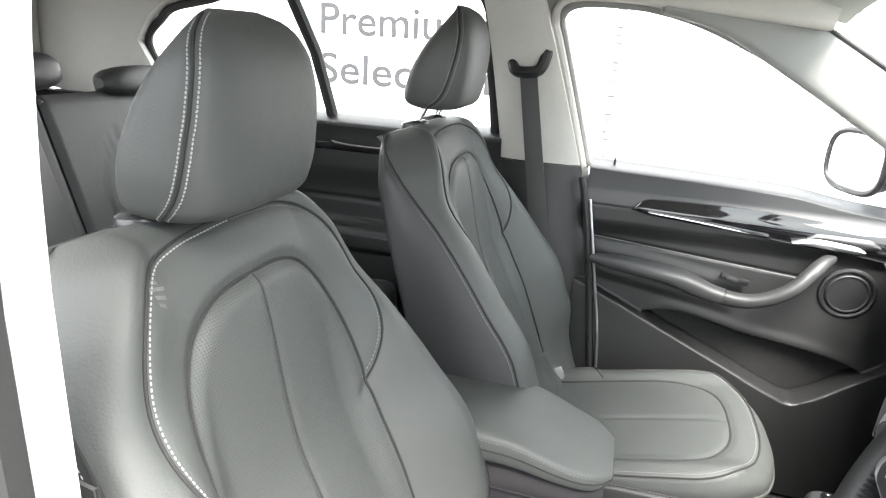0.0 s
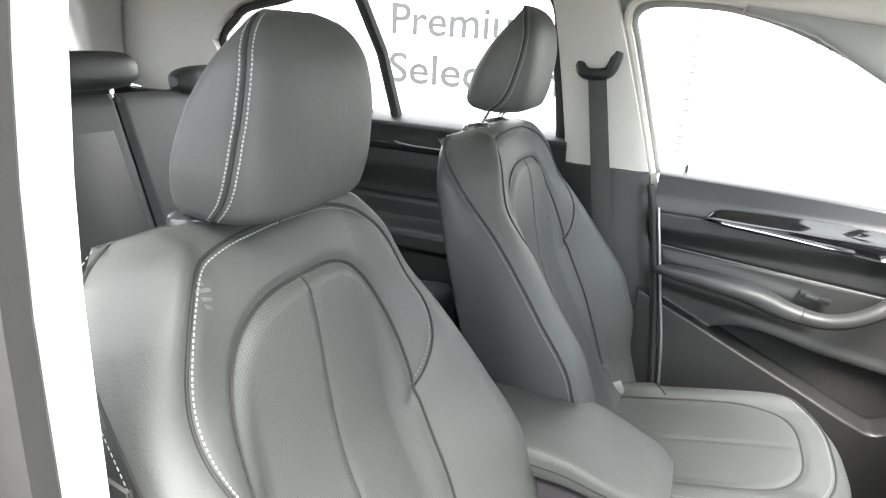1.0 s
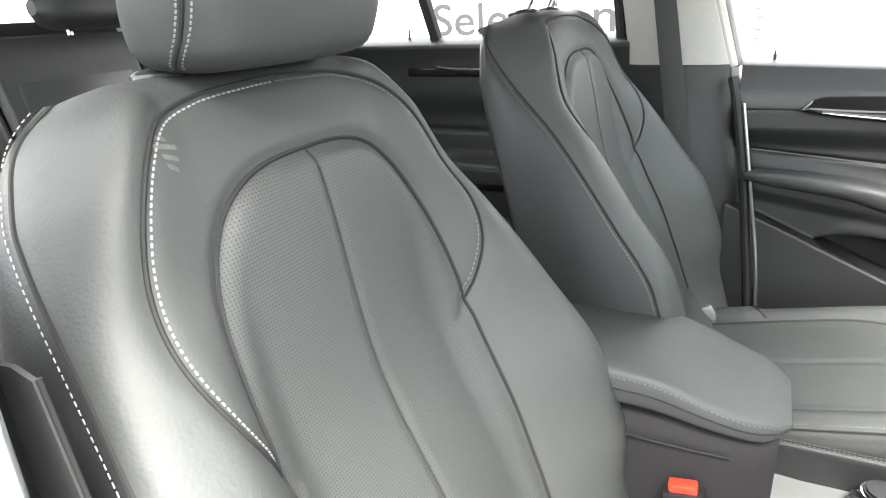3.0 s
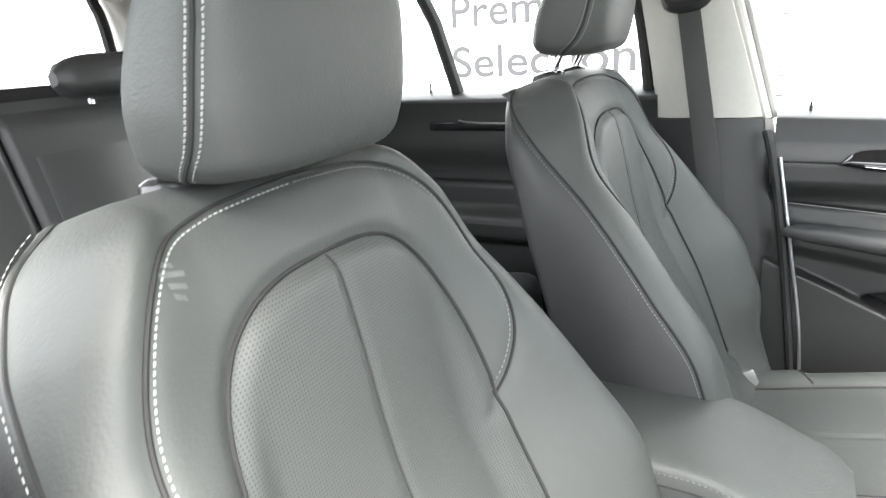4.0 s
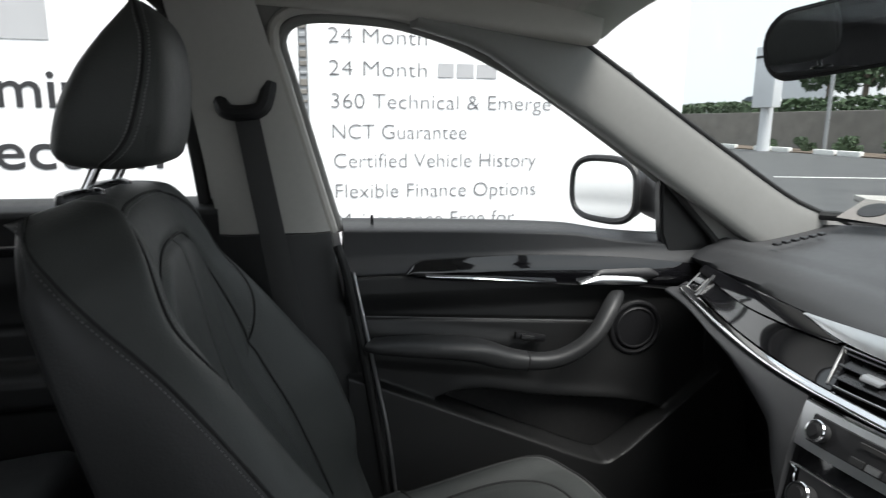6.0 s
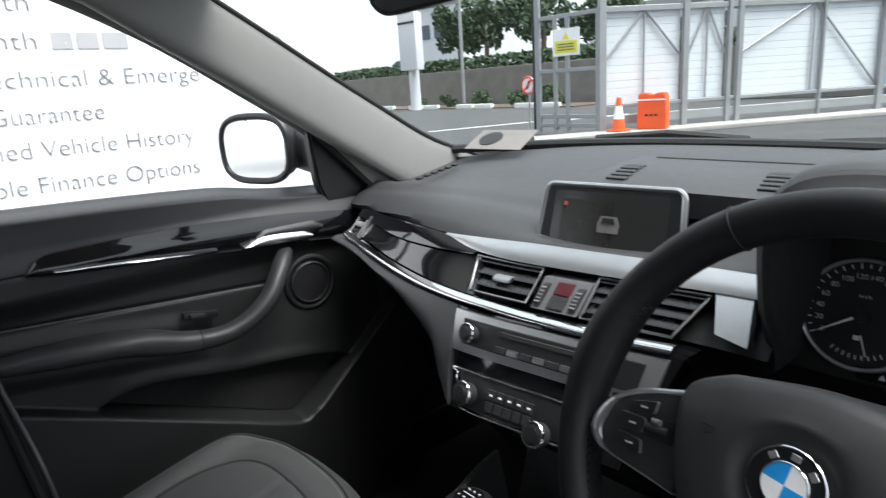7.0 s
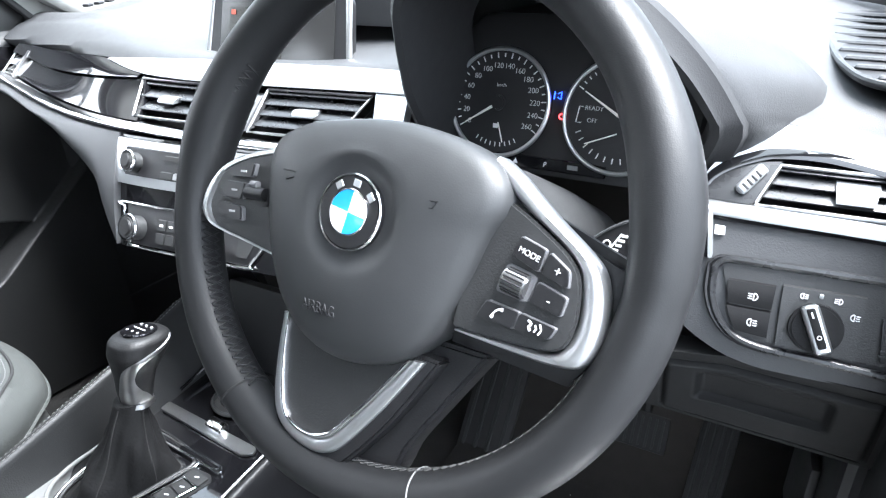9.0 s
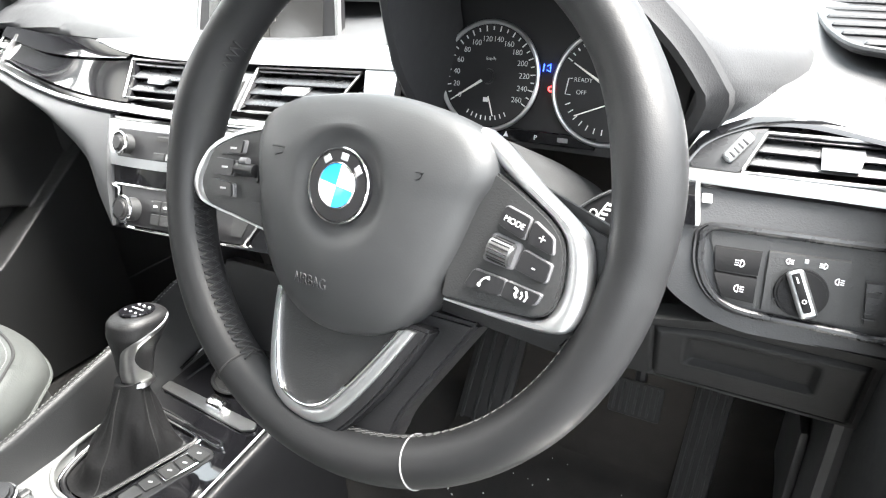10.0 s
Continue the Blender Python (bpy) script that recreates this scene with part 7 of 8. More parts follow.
def front_depth(y, z):
    top = sill_top(y)
    arm = 0.905 - 0.045 * (y + 0.31) / 0.31
    d = 0.050 + 0.018 * smooth(1.075, 1.03, z)
    d -= 0.018 * smooth(1.0, 0.95, z)
    if y < 0.03:
        k = smooth(arm - 0.075, arm - 0.045, z) * (1 - smooth(arm + 0.004, arm + 0.04, z))
        d += 0.006 * k * (1 - smooth(-0.01, 0.03, y)) * smooth(-0.385, -0.31, y)
    seam = 0.945 - 0.07 * (y + 0.33)
    d -= 0.004 * math.exp(-((z - seam) / 0.004) ** 2) * (1 if y < 0.18 else 0)
    lip = ease(y, *LIP)
    d += 0.030 * smooth(lip + 0.004, lip - 0.003, z)
    if -0.205 < y < 0.335:
        up = ease(y, *POCKET)
        d -= 0.050 * smooth(lip + 0.002, lip + 0.010, z) * smooth(up + 0.004, up - 0.004, z) * smooth(0.0, 0.012, up - lip)
        d += 0.004 * math.exp(-((z - up - 0.012) / 0.016) ** 2) * smooth(-0.205, -0.10, y) * smooth(0.335, 0.22, y)
    if y < -0.262:
        d -= 0.003 * math.exp(-((z - 1.034) / 0.003) ** 2)
    d -= 0.07 * smooth(top - 0.02, top, z) ** 2
    return d


dr = thing("front_door", "dark grey closed passenger door with gloss black trim", "car door")
DOOR_LOW = mat("door_plastic", (0.0125, 0.0128, 0.013), 0.45, grain=0.5, grain_scale=700)
part("door_panel", door_grid(-0.385, 0.47, 0.34, 1.0335, 170, 270, front_depth, 0.03), DOOR_LOW, dr, "dark grey moulded door panel", sharp=60)
part("door_shoulder", door_grid(-0.385, 0.47, 1.0345, 1.118, 100, 40, front_depth, 0.03, sill_top), SOFT, dr, "soft grey door shoulder", sharp=60)
tags = [(-0.264, 1.037), (-0.25, 1.052), (-0.222, 1.062), (-0.03, 1.066), (0.20, 1.054), (0.37, 1.036), (0.42, 1.030)]
low = [(-0.264, 1.034), (-0.225, 1.027), (-0.153, 1.021), (-0.03, 1.013), (0.11, 1.000), (0.28, 0.986), (0.33, 0.979), (0.42, 0.970)]


def door_strip(top, bot, out, thick, n=60, y0=None, y1=None):
    F, B = [], []
    y0 = top[0][0] if y0 is None else y0
    y1 = top[-1][0] if y1 is None else y1
    for i in range(n + 1):
        y = y0 + (y1 - y0) * i / n
        a, b = ease(y, [p[0] for p in top], [p[1] for p in top]), ease(y, [p[0] for p in bot], [p[1] for p in bot])
        f, g = [], []
        for j in range(7):
            z = b + (a - b) * j / 6
            x = -side_x(z) + front_depth(y, min(z, 1.05)) + out + 0.006 * math.sin(j / 6 * math.pi)
            f.append(Vector((x, y, z)))
            g.append(Vector((x - thick, y, z)))
        F.append(f)
        B.append(g)
    return slab(F, B)


part("trim_strip", door_strip(tags, low, 0.006, 0.012), GLOSS, dr, "gloss black trim strip")
part("trim_sliver", door_strip([(y, z + 0.0002) for y, z in low], [(y, z - 0.0022) for y, z in low], 0.006, 0.010), DARK, dr, "thin black edge")
# Tapered chrome sliver stands in for a bright reflection on the gloss strip.
part("trim_sliver", door_strip([(-0.225, 1.0345), (-0.12, 1.0275), (0.06, 1.0085)], [(-0.225, 1.0315), (-0.12, 1.0205), (0.06, 1.0080)], 0.0125, 0.010, 40), CHROME, dr)
hy = [(0.110, 1.005), (0.135, 1.014), (0.160, 1.018), (0.250, 1.011), (0.266, 1.004)]
hl = [(0.110, 1.002), (0.135, 1.000), (0.160, 0.999), (0.250, 0.995), (0.266, 0.999)]
part("door_opener", door_strip(hy, hl, 0.018, 0.012, 30), SILVER, dr, "satin silver door opener")
part("opener_recess", door_strip([(0.140, 1.020), (0.165, 1.031), (0.275, 1.030), (0.295, 1.020)], [(0.140, 1.012), (0.165, 1.012), (0.275, 1.004), (0.295, 1.008)], 0.0125, 0.010, 30), DARK, dr)
# armrest that flows forward into the grab handle
arm_c = curve_through([(-0.700, -0.340, 0.902), (-0.690, -0.315, 0.901), (-0.678, -0.22, 0.897), (-0.672, -0.14, 0.888), (-0.664, -0.055, 0.864), (-0.655, 0.020, 0.858), (-0.650, 0.075, 0.875), (-0.652, 0.122, 0.908), (-0.668, 0.155, 0.945), (-0.690, 0.180, 0.968), (-0.715, 0.200, 0.975)], 61)
arm_h = [0.010, 0.016, 0.018, 0.020, 0.023, 0.019, 0.017, 0.016, 0.016, 0.015, 0.010]
arm_w = [0.030, 0.036, 0.040, 0.040, 0.034, 0.026, 0.022, 0.021, 0.021, 0.021, 0.016]
rings = []
for i, p in enumerate(arm_c):
    t = (arm_c[min(i + 1, 60)] - arm_c[max(i - 1, 0)]).normalized()
    side = Vector((0, -t.z, t.y)).normalized()
    h, w = ease(i / 60, [k / 10 for k in range(11)], arm_h), ease(i / 60, [k / 10 for k in range(11)], arm_w)
    inn = side.cross(t).normalized()
    rings.append([p + side * (h * math.copysign(abs(math.sin(a)) ** 0.7, math.sin(a))) + inn * (w * math.copysign(abs(math.cos(a)) ** 0.7, math.cos(a))) for a in [j * math.tau / 28 for j in range(28)]])
part("armrest_pad", loft(rings[:33]), LEATHER_S, dr, "padded leather armrest", sharp=60)
part("grab_handle", loft([[q.lerp(p_, 0.04) for q, p_ in zip(r, [arm_c[32 + k]] * 28)] for k, r in enumerate(rings[32:])]), PLASTIC, dr, "soft grey curved grab handle", sharp=60)
part("armrest_seam", tube([rings[i][25] + Vector((0.0006, 0, 0)) for i in range(3, 33)], 0.0012, 6), SEAM, dr)
part("armrest_seam", tube(rings[32], 0.0013, 6, True), SEAM, dr)
part("switch_recess", box(0.012, 0.070, 0.016, 0.004, 2, pose(-0.722, 0.005, 0.888, -10)), DARK, dr, "black window switch recess")
part("window_switch", box(0.012, 0.030, 0.010, 0.003, 2, pose(-0.717, -0.003, 0.889, -10)), PLASTIC, dr, "window switch")
part("pull_slot", box(0.010, 0.060, 0.012, 0.004, 2, pose(-0.742, 0.135, 0.840, -12)), DARK, dr, "dark slot")
seam_l = [Vector((-side_x(z) + front_depth(y, z) + 0.0012, y, z)) for y, z in [(-0.375 + 0.52 * k / 60, 0.9495 - 0.041 * k / 60) for k in range(61)]]
part("panel_seam", tube(seam_l, 0.0011, 5), GREYPRINT, dr, "pale seam")
part("panel_seam", tube([p - Vector((0, 0, 0.0035)) for p in seam_l], 0.0014, 5), SEAM, dr)
# Near-black sheet added in the hollow so the pocket's inside reads dark.
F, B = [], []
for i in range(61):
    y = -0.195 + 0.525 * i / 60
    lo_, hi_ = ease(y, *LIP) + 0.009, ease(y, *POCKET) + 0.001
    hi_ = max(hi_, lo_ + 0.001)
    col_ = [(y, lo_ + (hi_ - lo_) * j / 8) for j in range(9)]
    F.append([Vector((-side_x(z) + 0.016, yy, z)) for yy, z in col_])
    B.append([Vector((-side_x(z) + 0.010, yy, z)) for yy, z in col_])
part("door_pocket", slab(F, B), mat("pocket_darkening", (0.005, 0.005, 0.005), 0.8), dr, "door pocket with a near-black sheet that darkens it")
spk = Matrix.Translation((-0.738, 0.262, 0.888)) @ Matrix.Rotation(radians(90), 4, "Y")
part("speaker_ring", tube([spk @ Vector((0.058 * math.cos(k / 48 * math.tau), 0.058 * math.sin(k / 48 * math.tau), 0.0)) for k in range(48)], 0.007, 10, True), DARK, dr, "round grey speaker surround")
part("speaker_ring", tube([spk @ Vector((0.045 * math.cos(k / 48 * math.tau), 0.045 * math.sin(k / 48 * math.tau), 0.004)) for k in range(48)], 0.004, 8, True), DARK, dr)
part("speaker_grille", cyl(0.056, 0.050, 0.012, 40, 0.003, spk), DARK, dr, "black perforated speaker grille")
part("lock_pin", cyl(0.0035, 0.003, 0.022, 10, 0.001, pose(-0.785, -0.325, 1.140)), DARK, dr, "black lock pin")
part("door_seal", tube(curve_through([(-0.722, -0.40, 1.10), (-0.705, -0.383, 1.04), (-0.70, -0.35, 0.86), (-0.69, -0.325, 0.69), (-0.69, -0.30, 0.50), (-0.69, -0.27, 0.36)], 40), 0.009, 8), RUBBER, dr, "black rubber door seal")
part("door_seal", tube(curve_through([(-0.706, -0.371, 1.05), (-0.69, -0.335, 0.86), (-0.68, -0.305, 0.69), (-0.678, -0.288, 0.50)], 40), 0.0035, 8), SILVER, dr)

WIN = [(-0.392, 1.12), (-0.418, 1.21), (-0.452, 1.33), (-0.480, 1.43), (-0.491, 1.470), (-0.478, 1.498), (-0.44, 1.511), (-0.365, 1.512), (-0.28, 1.505), (-0.17, 1.477), (-0.04, 1.423), (0.06, 1.371), (0.16, 1.312), (0.26, 1.252), (0.34, 1.20)]


def on_side(y, z, inn=0.0):
    return Vector((-side_x(z) + inn, y, z))


edge = curve_through([on_side(y, z, 0.012) for y, z in WIN], 90)
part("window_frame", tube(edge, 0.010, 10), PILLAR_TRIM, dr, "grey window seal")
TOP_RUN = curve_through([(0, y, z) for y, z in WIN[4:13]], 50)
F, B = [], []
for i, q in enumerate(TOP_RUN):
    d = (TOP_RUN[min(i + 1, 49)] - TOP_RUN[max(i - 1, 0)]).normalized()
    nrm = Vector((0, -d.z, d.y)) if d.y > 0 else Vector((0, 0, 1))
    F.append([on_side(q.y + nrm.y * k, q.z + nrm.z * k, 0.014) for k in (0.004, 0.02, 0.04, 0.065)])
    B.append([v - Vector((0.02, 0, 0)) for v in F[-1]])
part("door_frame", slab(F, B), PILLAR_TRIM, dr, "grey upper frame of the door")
part("window_frame", tube([p + Vector((0.016, -0.012 if i < 36 else 0, 0.012 if i >= 26 else 0)) for i, p in enumerate(edge)], 0.010, 8), TRIM, dr)
tri = prism([(0.335, 1.05), (0.315, 1.10), (0.307, 1.183), (0.302, 1.262), (0.345, 1.255), (0.385, 1.205), (0.440, 1.130), (0.475, 1.06)], 0.03, 0.006, m=Matrix.Rotation(radians(90), 4, "Z"))
part("mirror_corner", tri, DOOR_LOW, dr, "dark plastic mirror corner", pose(-0.745, 0, 0))
pane = bmesh.new()
pane.faces.new([pane.verts.new(on_side(y, z, 0.004)) for y, z in WIN + [(0.37, 1.06)]])
bmesh.ops.triangulate(pane, faces=pane.faces[:])
g = part("pane", pane, GLASS, dr, "clear window glass", smooth=False)
g.visible_shadow = False


def rear_depth(y, z):
    d = 0.055
    arm = 0.872
    d += 0.060 * smooth(arm - 0.07, arm - 0.04, z) * (1 - smooth(arm, arm + 0.03, z))
    d -= 0.010 * smooth(1.06, 0.98, z)
    d -= 0.004 * math.exp(-((z - 0.958) / 0.004) ** 2)
    d += 0.03 * smooth(0.66, 0.62, z)
    d -= 0.06 * smooth(1.17, 1.19, z) ** 2
    return d


rd = thing("rear_door", "dark grey closed rear door with a chrome opener", "car door")
part("door_panel", door_grid(-1.50, -0.62, 0.34, 1.192, 80, 120, rear_depth), DOOR_LOW, rd, "dark grey moulded door panel", sharp=60)
part("door_opener", tube(curve_through([(-0.735, -1.105, 1.122), (-0.722, -1.05, 1.118), (-0.722, -0.94, 1.117), (-0.735, -0.91, 1.118)], 20), 0.0045, 8), CHROME, rd, "thin chrome door opener")
part("trim_strip", box(0.012, 0.50, 0.022, 0.004, 2, pose(-0.735, -0.94, 1.108, 0, 0, 0)), GLOSS, rd, "gloss black trim strip")
part("divider_bar", tube([on_side(-1.125, 1.19, 0.01), on_side(-1.150, 1.36, 0.01), on_side(-1.18, 1.56, 0.01)], 0.017, 8), RUBBER, rd, "black window divider bar")
part("lock_pin", cyl(0.0035, 0.003, 0.03, 10, 0.001, pose(-0.785, -1.21, 1.20)), DARK, rd)
RW = [(-0.645, 1.16), (-0.66, 1.34), (-0.69, 1.535), (-1.0, 1.54), (-1.3, 1.51), (-1.43, 1.480), (-1.56, 1.454), (-1.62, 1.420), (-1.69, 1.36), (-1.66, 1.27), (-1.52, 1.185)]
part("window_frame", tube(curve_through([on_side(y, z, 0.012) for y, z in RW], 80), 0.012, 8), RUBBER, rd, "black window seal")
pane = bmesh.new()
pane.faces.new([pane.verts.new(on_side(y, z, 0.004)) for y, z in RW])
bmesh.ops.triangulate(pane, faces=pane.faces[:])
g = part("pane", pane, GLASS, rd, "clear window glass", smooth=False)
g.visible_shadow = False

# rear quarter: light trim behind the side window, tail pillars and rear window
QUARTER = [(-1.50, 1.16), (-1.67, 1.262), (-1.702, 1.36), (-1.63, 1.432), (-1.565, 1.466), (-1.43, 1.492), (-1.30, 1.522), (-1.30, 1.575), (-1.80, 1.575), (-2.05, 1.52), (-2.16, 1.36), (-2.12, 1.20), (-1.80, 1.16)]
bm = bmesh.new()
f_ = bm.faces.new([bm.verts.new((-side_x(z) + 0.045, y, z)) for y, z in QUARTER])
up_ = [g_ for g_ in bmesh.ops.extrude_face_region(bm, geom=[f_])["geom"] if isinstance(g_, bmesh.types.BMVert)]
bmesh.ops.translate(bm, verts=up_, vec=(-0.05, 0, 0))
bmesh.ops.triangulate(bm, faces=[f for f in bm.faces if len(f.verts) > 4])
bmesh.ops.recalc_face_normals(bm, faces=bm.faces[:])
tagged(finish(bm, "wall_rear_left", TRIM, sharp=40), "light grey trim behind the rear side window", "wall", "", "structure")
tagged(finish(box(0.05, 0.75, 0.86, 0.02, 2, pose(-0.75, -1.85, 0.76)), "wall_cargo_left", PLASTIC), "dark grey lower side wall of the boot", "wall", "", "structure")
tagged(finish(box(0.06, 1.65, 0.86, 0.02, 2, pose(0.775, -1.40, 0.76)), "wall_cargo_right", PLASTIC), "dark grey lower side of the rear cabin", "wall", "", "structure")
tagged(finish(box(1.5, 0.06, 0.93, 0.02, 2, pose(0, -2.13, 0.79)), "wall_tail", PLASTIC), "dark grey tailgate lining", "wall", "", "structure")
for sg, side in ((-1, "left"), (1, "right")):
    pillar("pillar_d_" + side, [(0.66, -2.14, 1.22), (0.62, -2.10, 1.36), (0.56, -2.03, 1.48), (0.50, -1.98, 1.54)], (0.13, 0.13), (0.13, 0.15), TRIM, "light grey tail pillar trim", sg)
rim = thing("rear_window", "rear window with a black rubber seal", "window", None, "", "structure")
part("window_frame", tube(curve_through([(-0.52, -2.12, 1.26), (-0.51, -2.10, 1.36), (-0.45, -2.04, 1.47), (-0.36, -2.0, 1.515), (0.0, -1.99, 1.525), (0.36, -2.0, 1.515), (0.45, -2.04, 1.47), (0.51, -2.10, 1.36), (0.52, -2.12, 1.26)], 90), 0.016, 8), RUBBER, rim, "black rubber seal")
part("window_frame", box(1.1, 0.03, 0.035, 0.008, 2, pose(0, -2.115, 1.262)), RUBBER, rim)
for z in (1.30, 1.33):
    part("heater_wire", tube([(-0.5, -2.11, z), (0.5, -2.11, z)], 0.0012, 6), GREYPRINT, rim)

# outside mirror on the passenger door
wm = thing("door_mirror", "black door mirror with a silvered glass", "door mirror", Matrix.Translation((-0.955, 0.275, 1.178)))
shell = []
for i in range(13):
    q = i / 12
    k = math.sqrt(max(0.02, 1 - q ** 2.2))
    shell.append([Vector((0.108 * k * math.copysign(abs(math.cos(a)) ** 0.65, math.cos(a)), 0.10 * q, 0.078 * k * math.copysign(abs(math.sin(a)) ** 0.65, math.sin(a)))) for a in [j * math.tau / 36 for j in range(36)]])
turn = pose(0, 0, 0, 0, 0, 20)
part("housing", loft(shell), DARK, wm, "black mirror housing", turn)
rimpts = [Vector((0.107 * math.copysign(abs(math.cos(a)) ** 0.65, math.cos(a)), -0.002, 0.077 * math.copysign(abs(math.sin(a)) ** 0.65, math.sin(a)))) for a in [j * math.tau / 48 for j in range(48)]]
part("rim", tube(rimpts, 0.009, 8, True), DARK, wm, "", turn)
gl = bmesh.new()
gl.faces.new([gl.verts.new(Vector((p.x * 0.97, -0.0045, p.z * 0.96))) for p in rimpts])
part("mirror_glass", gl, MIRROR, wm, "silvered mirror glass", turn, smooth=False)
part("mirror_arm", loft([[Vector((x, 0.075 + 0.020 * math.cos(a), z + h * math.sin(a))) for a in [j * math.tau / 16 for j in range(16)]] for x, z, h in ((0.05, 0.0, 0.050), (0.08, -0.008, 0.048), (0.12, -0.016, 0.044), (0.155, -0.022, 0.040))]), DARK, wm, "black mirror arm")

# seat belt on the passenger pillar
sb = thing("seat_belt", "dark grey seat belt hanging on the pillar", "seat belt")
part("belt_loop", tube(curve_through([(-0.665, -0.595, 1.375), (-0.655, -0.585, 1.355), (-0.65, -0.555, 1.352), (-0.65, -0.525, 1.362), (-0.655, -0.512, 1.405)], 20), [0.014] * 20, 10), DARK, sb, "black belt loop")
rows = []
for i in range(24):
    q = i / 23
    c = Vector((-0.655 - 0.03 * q, -0.555 + 0.075 * q, 1.36 - 0.47 * q))
    w = 0.021 + 0.004 * q
    rows.append([c + Vector((0.0, -w, 0)), c + Vector((0.004, 0, 0)), c + Vector((0, w, 0))])
part("webbing", slab(rows, [[p - Vector((0.003, 0, 0)) for p in r] for r in rows]), BELT, sb, "woven dark webbing")
bk = thing("belt_buckle", "chrome seat belt tongue beside the passenger cushion", "buckle", pose(-0.535, -0.385, 0.625, 0, 0, 20))
part("tongue", box(0.012, 0.035, 0.06, 0.003, 2, pose(0, 0, 0, 25)), CHROME, bk, "chrome tongue")
part("anchor", box(0.02, 0.04, 0.06, 0.004, 2, pose(0, -0.01, -0.05, 25)), DARK, bk)

sb2 = thing("seat_belt", "dark grey seat belt on the driver's pillar", "seat belt")
rows = []
for i in range(20):
    q = i / 19
    c = Vector((0.640 - 0.02 * q, -0.640 + 0.05 * q, 1.12 - 0.62 * q))
    rows.append([c + Vector((0.0, -0.024, 0)), c + Vector((-0.004, 0, 0)), c + Vector((0, 0.024, 0))])
part("webbing", slab(rows, [[p + Vector((0.003, 0, 0)) for p in r] for r in rows]), BELT, sb2, "woven dark webbing")
for k in (0, 2):
    part("selvedge", tube([r_[k] for r_ in rows], 0.0018, 6), SEAM, sb2, "black woven belt edge")
part("stop_button", cyl(0.007, 0.006, 0.006, 16, 0.0015, pose(rows[5][1].x - 0.003, rows[5][1].y, rows[5][1].z, 0, 90)), DARK, sb2, "round black stop button")

# rear bench
rb = thing("rear_bench", "dark grey leather rear bench with folded headrests", "rear seat")
bt = pose(0, -1.50, 1.255, 18)


def bench_panel(x0, x1, z0, z1, seam):
    F, B = [], []
    for i in range(101):
        x = x0 + (x1 - x0) * i / 100
        f, b = [], []
        for j in range(37):
            z = z0 + (z1 - z0) * j / 36
            ex = min(x - x0, x1 - x, z1 - z)
            d = -0.010 * (1 - smooth(0, 0.014, ex))
            if seam:
                cx = (x0 + x1) / 2
                rr = math.hypot((x - cx) / 0.17, max(0.0, z + 0.26) / 0.17)
                d -= 0.004 * math.exp(-((rr - 1) * 0.17 / 0.006) ** 2)
            f.append(Vector((x, d, z)))
            b.append(Vector((x, -0.12, z)))
        F.append(f)
        B.append(b)
    return slab(F, B)


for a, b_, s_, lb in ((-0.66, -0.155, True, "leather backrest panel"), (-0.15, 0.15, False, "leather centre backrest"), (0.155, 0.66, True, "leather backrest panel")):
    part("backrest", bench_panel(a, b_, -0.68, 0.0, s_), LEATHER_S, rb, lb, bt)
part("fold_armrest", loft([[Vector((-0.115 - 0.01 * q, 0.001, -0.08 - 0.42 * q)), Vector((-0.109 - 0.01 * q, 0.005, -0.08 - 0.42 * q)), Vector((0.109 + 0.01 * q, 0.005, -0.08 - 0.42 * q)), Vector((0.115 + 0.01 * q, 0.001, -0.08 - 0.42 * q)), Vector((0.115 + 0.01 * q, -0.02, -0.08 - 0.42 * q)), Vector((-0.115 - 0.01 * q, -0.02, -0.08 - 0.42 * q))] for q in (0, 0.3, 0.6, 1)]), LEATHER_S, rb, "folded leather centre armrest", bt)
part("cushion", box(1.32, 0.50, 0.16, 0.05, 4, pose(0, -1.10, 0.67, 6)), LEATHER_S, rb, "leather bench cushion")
part("bench_base", box(1.28, 0.46, 0.26, 0.02, 2, pose(0, -1.13, 0.46)), DARK, rb)


def bench_head(x, wide, high, z):
    rings = []
    for i in range(17):
        q = -1 + 2 * i / 16
        k = max(0.05, (1 - abs(q) ** 4)) ** 0.4
        rings.append([Vector((wide / 2 * q, 0.045 * k * math.copysign(abs(math.cos(a)) ** 0.7, math.cos(a)), high / 2 * k * math.copysign(abs(math.sin(a)) ** 0.7, math.sin(a)))) for a in [j * math.tau / 24 for j in range(24)]])
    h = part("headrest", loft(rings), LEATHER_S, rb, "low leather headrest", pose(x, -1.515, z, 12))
    for sg in (-1, 1):
        part("post", tube([(sg * 0.062, -0.01, -0.01), (sg * 0.062, -0.012, -high / 2 - 0.022)], 0.0055, 10), CHROME, h, "chrome headrest post")
        part("guide", cyl(0.017, 0.015, 0.01, 16, 0.003, pose(sg * 0.062, -0.012, -high / 2 - 0.022)), DARK, h)


for nm_, y0_, y1_, zt_ in (("front_door", -0.385, 0.47, 1.09), ("rear_door", -1.50, -0.62, 1.16)):
    own = dr if nm_ == "front_door" else rd
    F_ = [[Vector((-side_x(z) - 0.045 - 0.02 * math.sin((z - 0.3) / 0.8 * math.pi), y, z)) for z in [0.30 + (zt_ - 0.30) * j / 12 for j in range(13)]] for y in [y0_ + (y1_ - y0_) * i / 8 for i in range(9)]]
    part("outer_skin", slab(F_, [[p + Vector((0.012, 0, 0)) for p in r] for r in F_]), PAINT, own, "white painted outer skin")
bench_head(-0.095, 0.25, 0.08, 1.30)
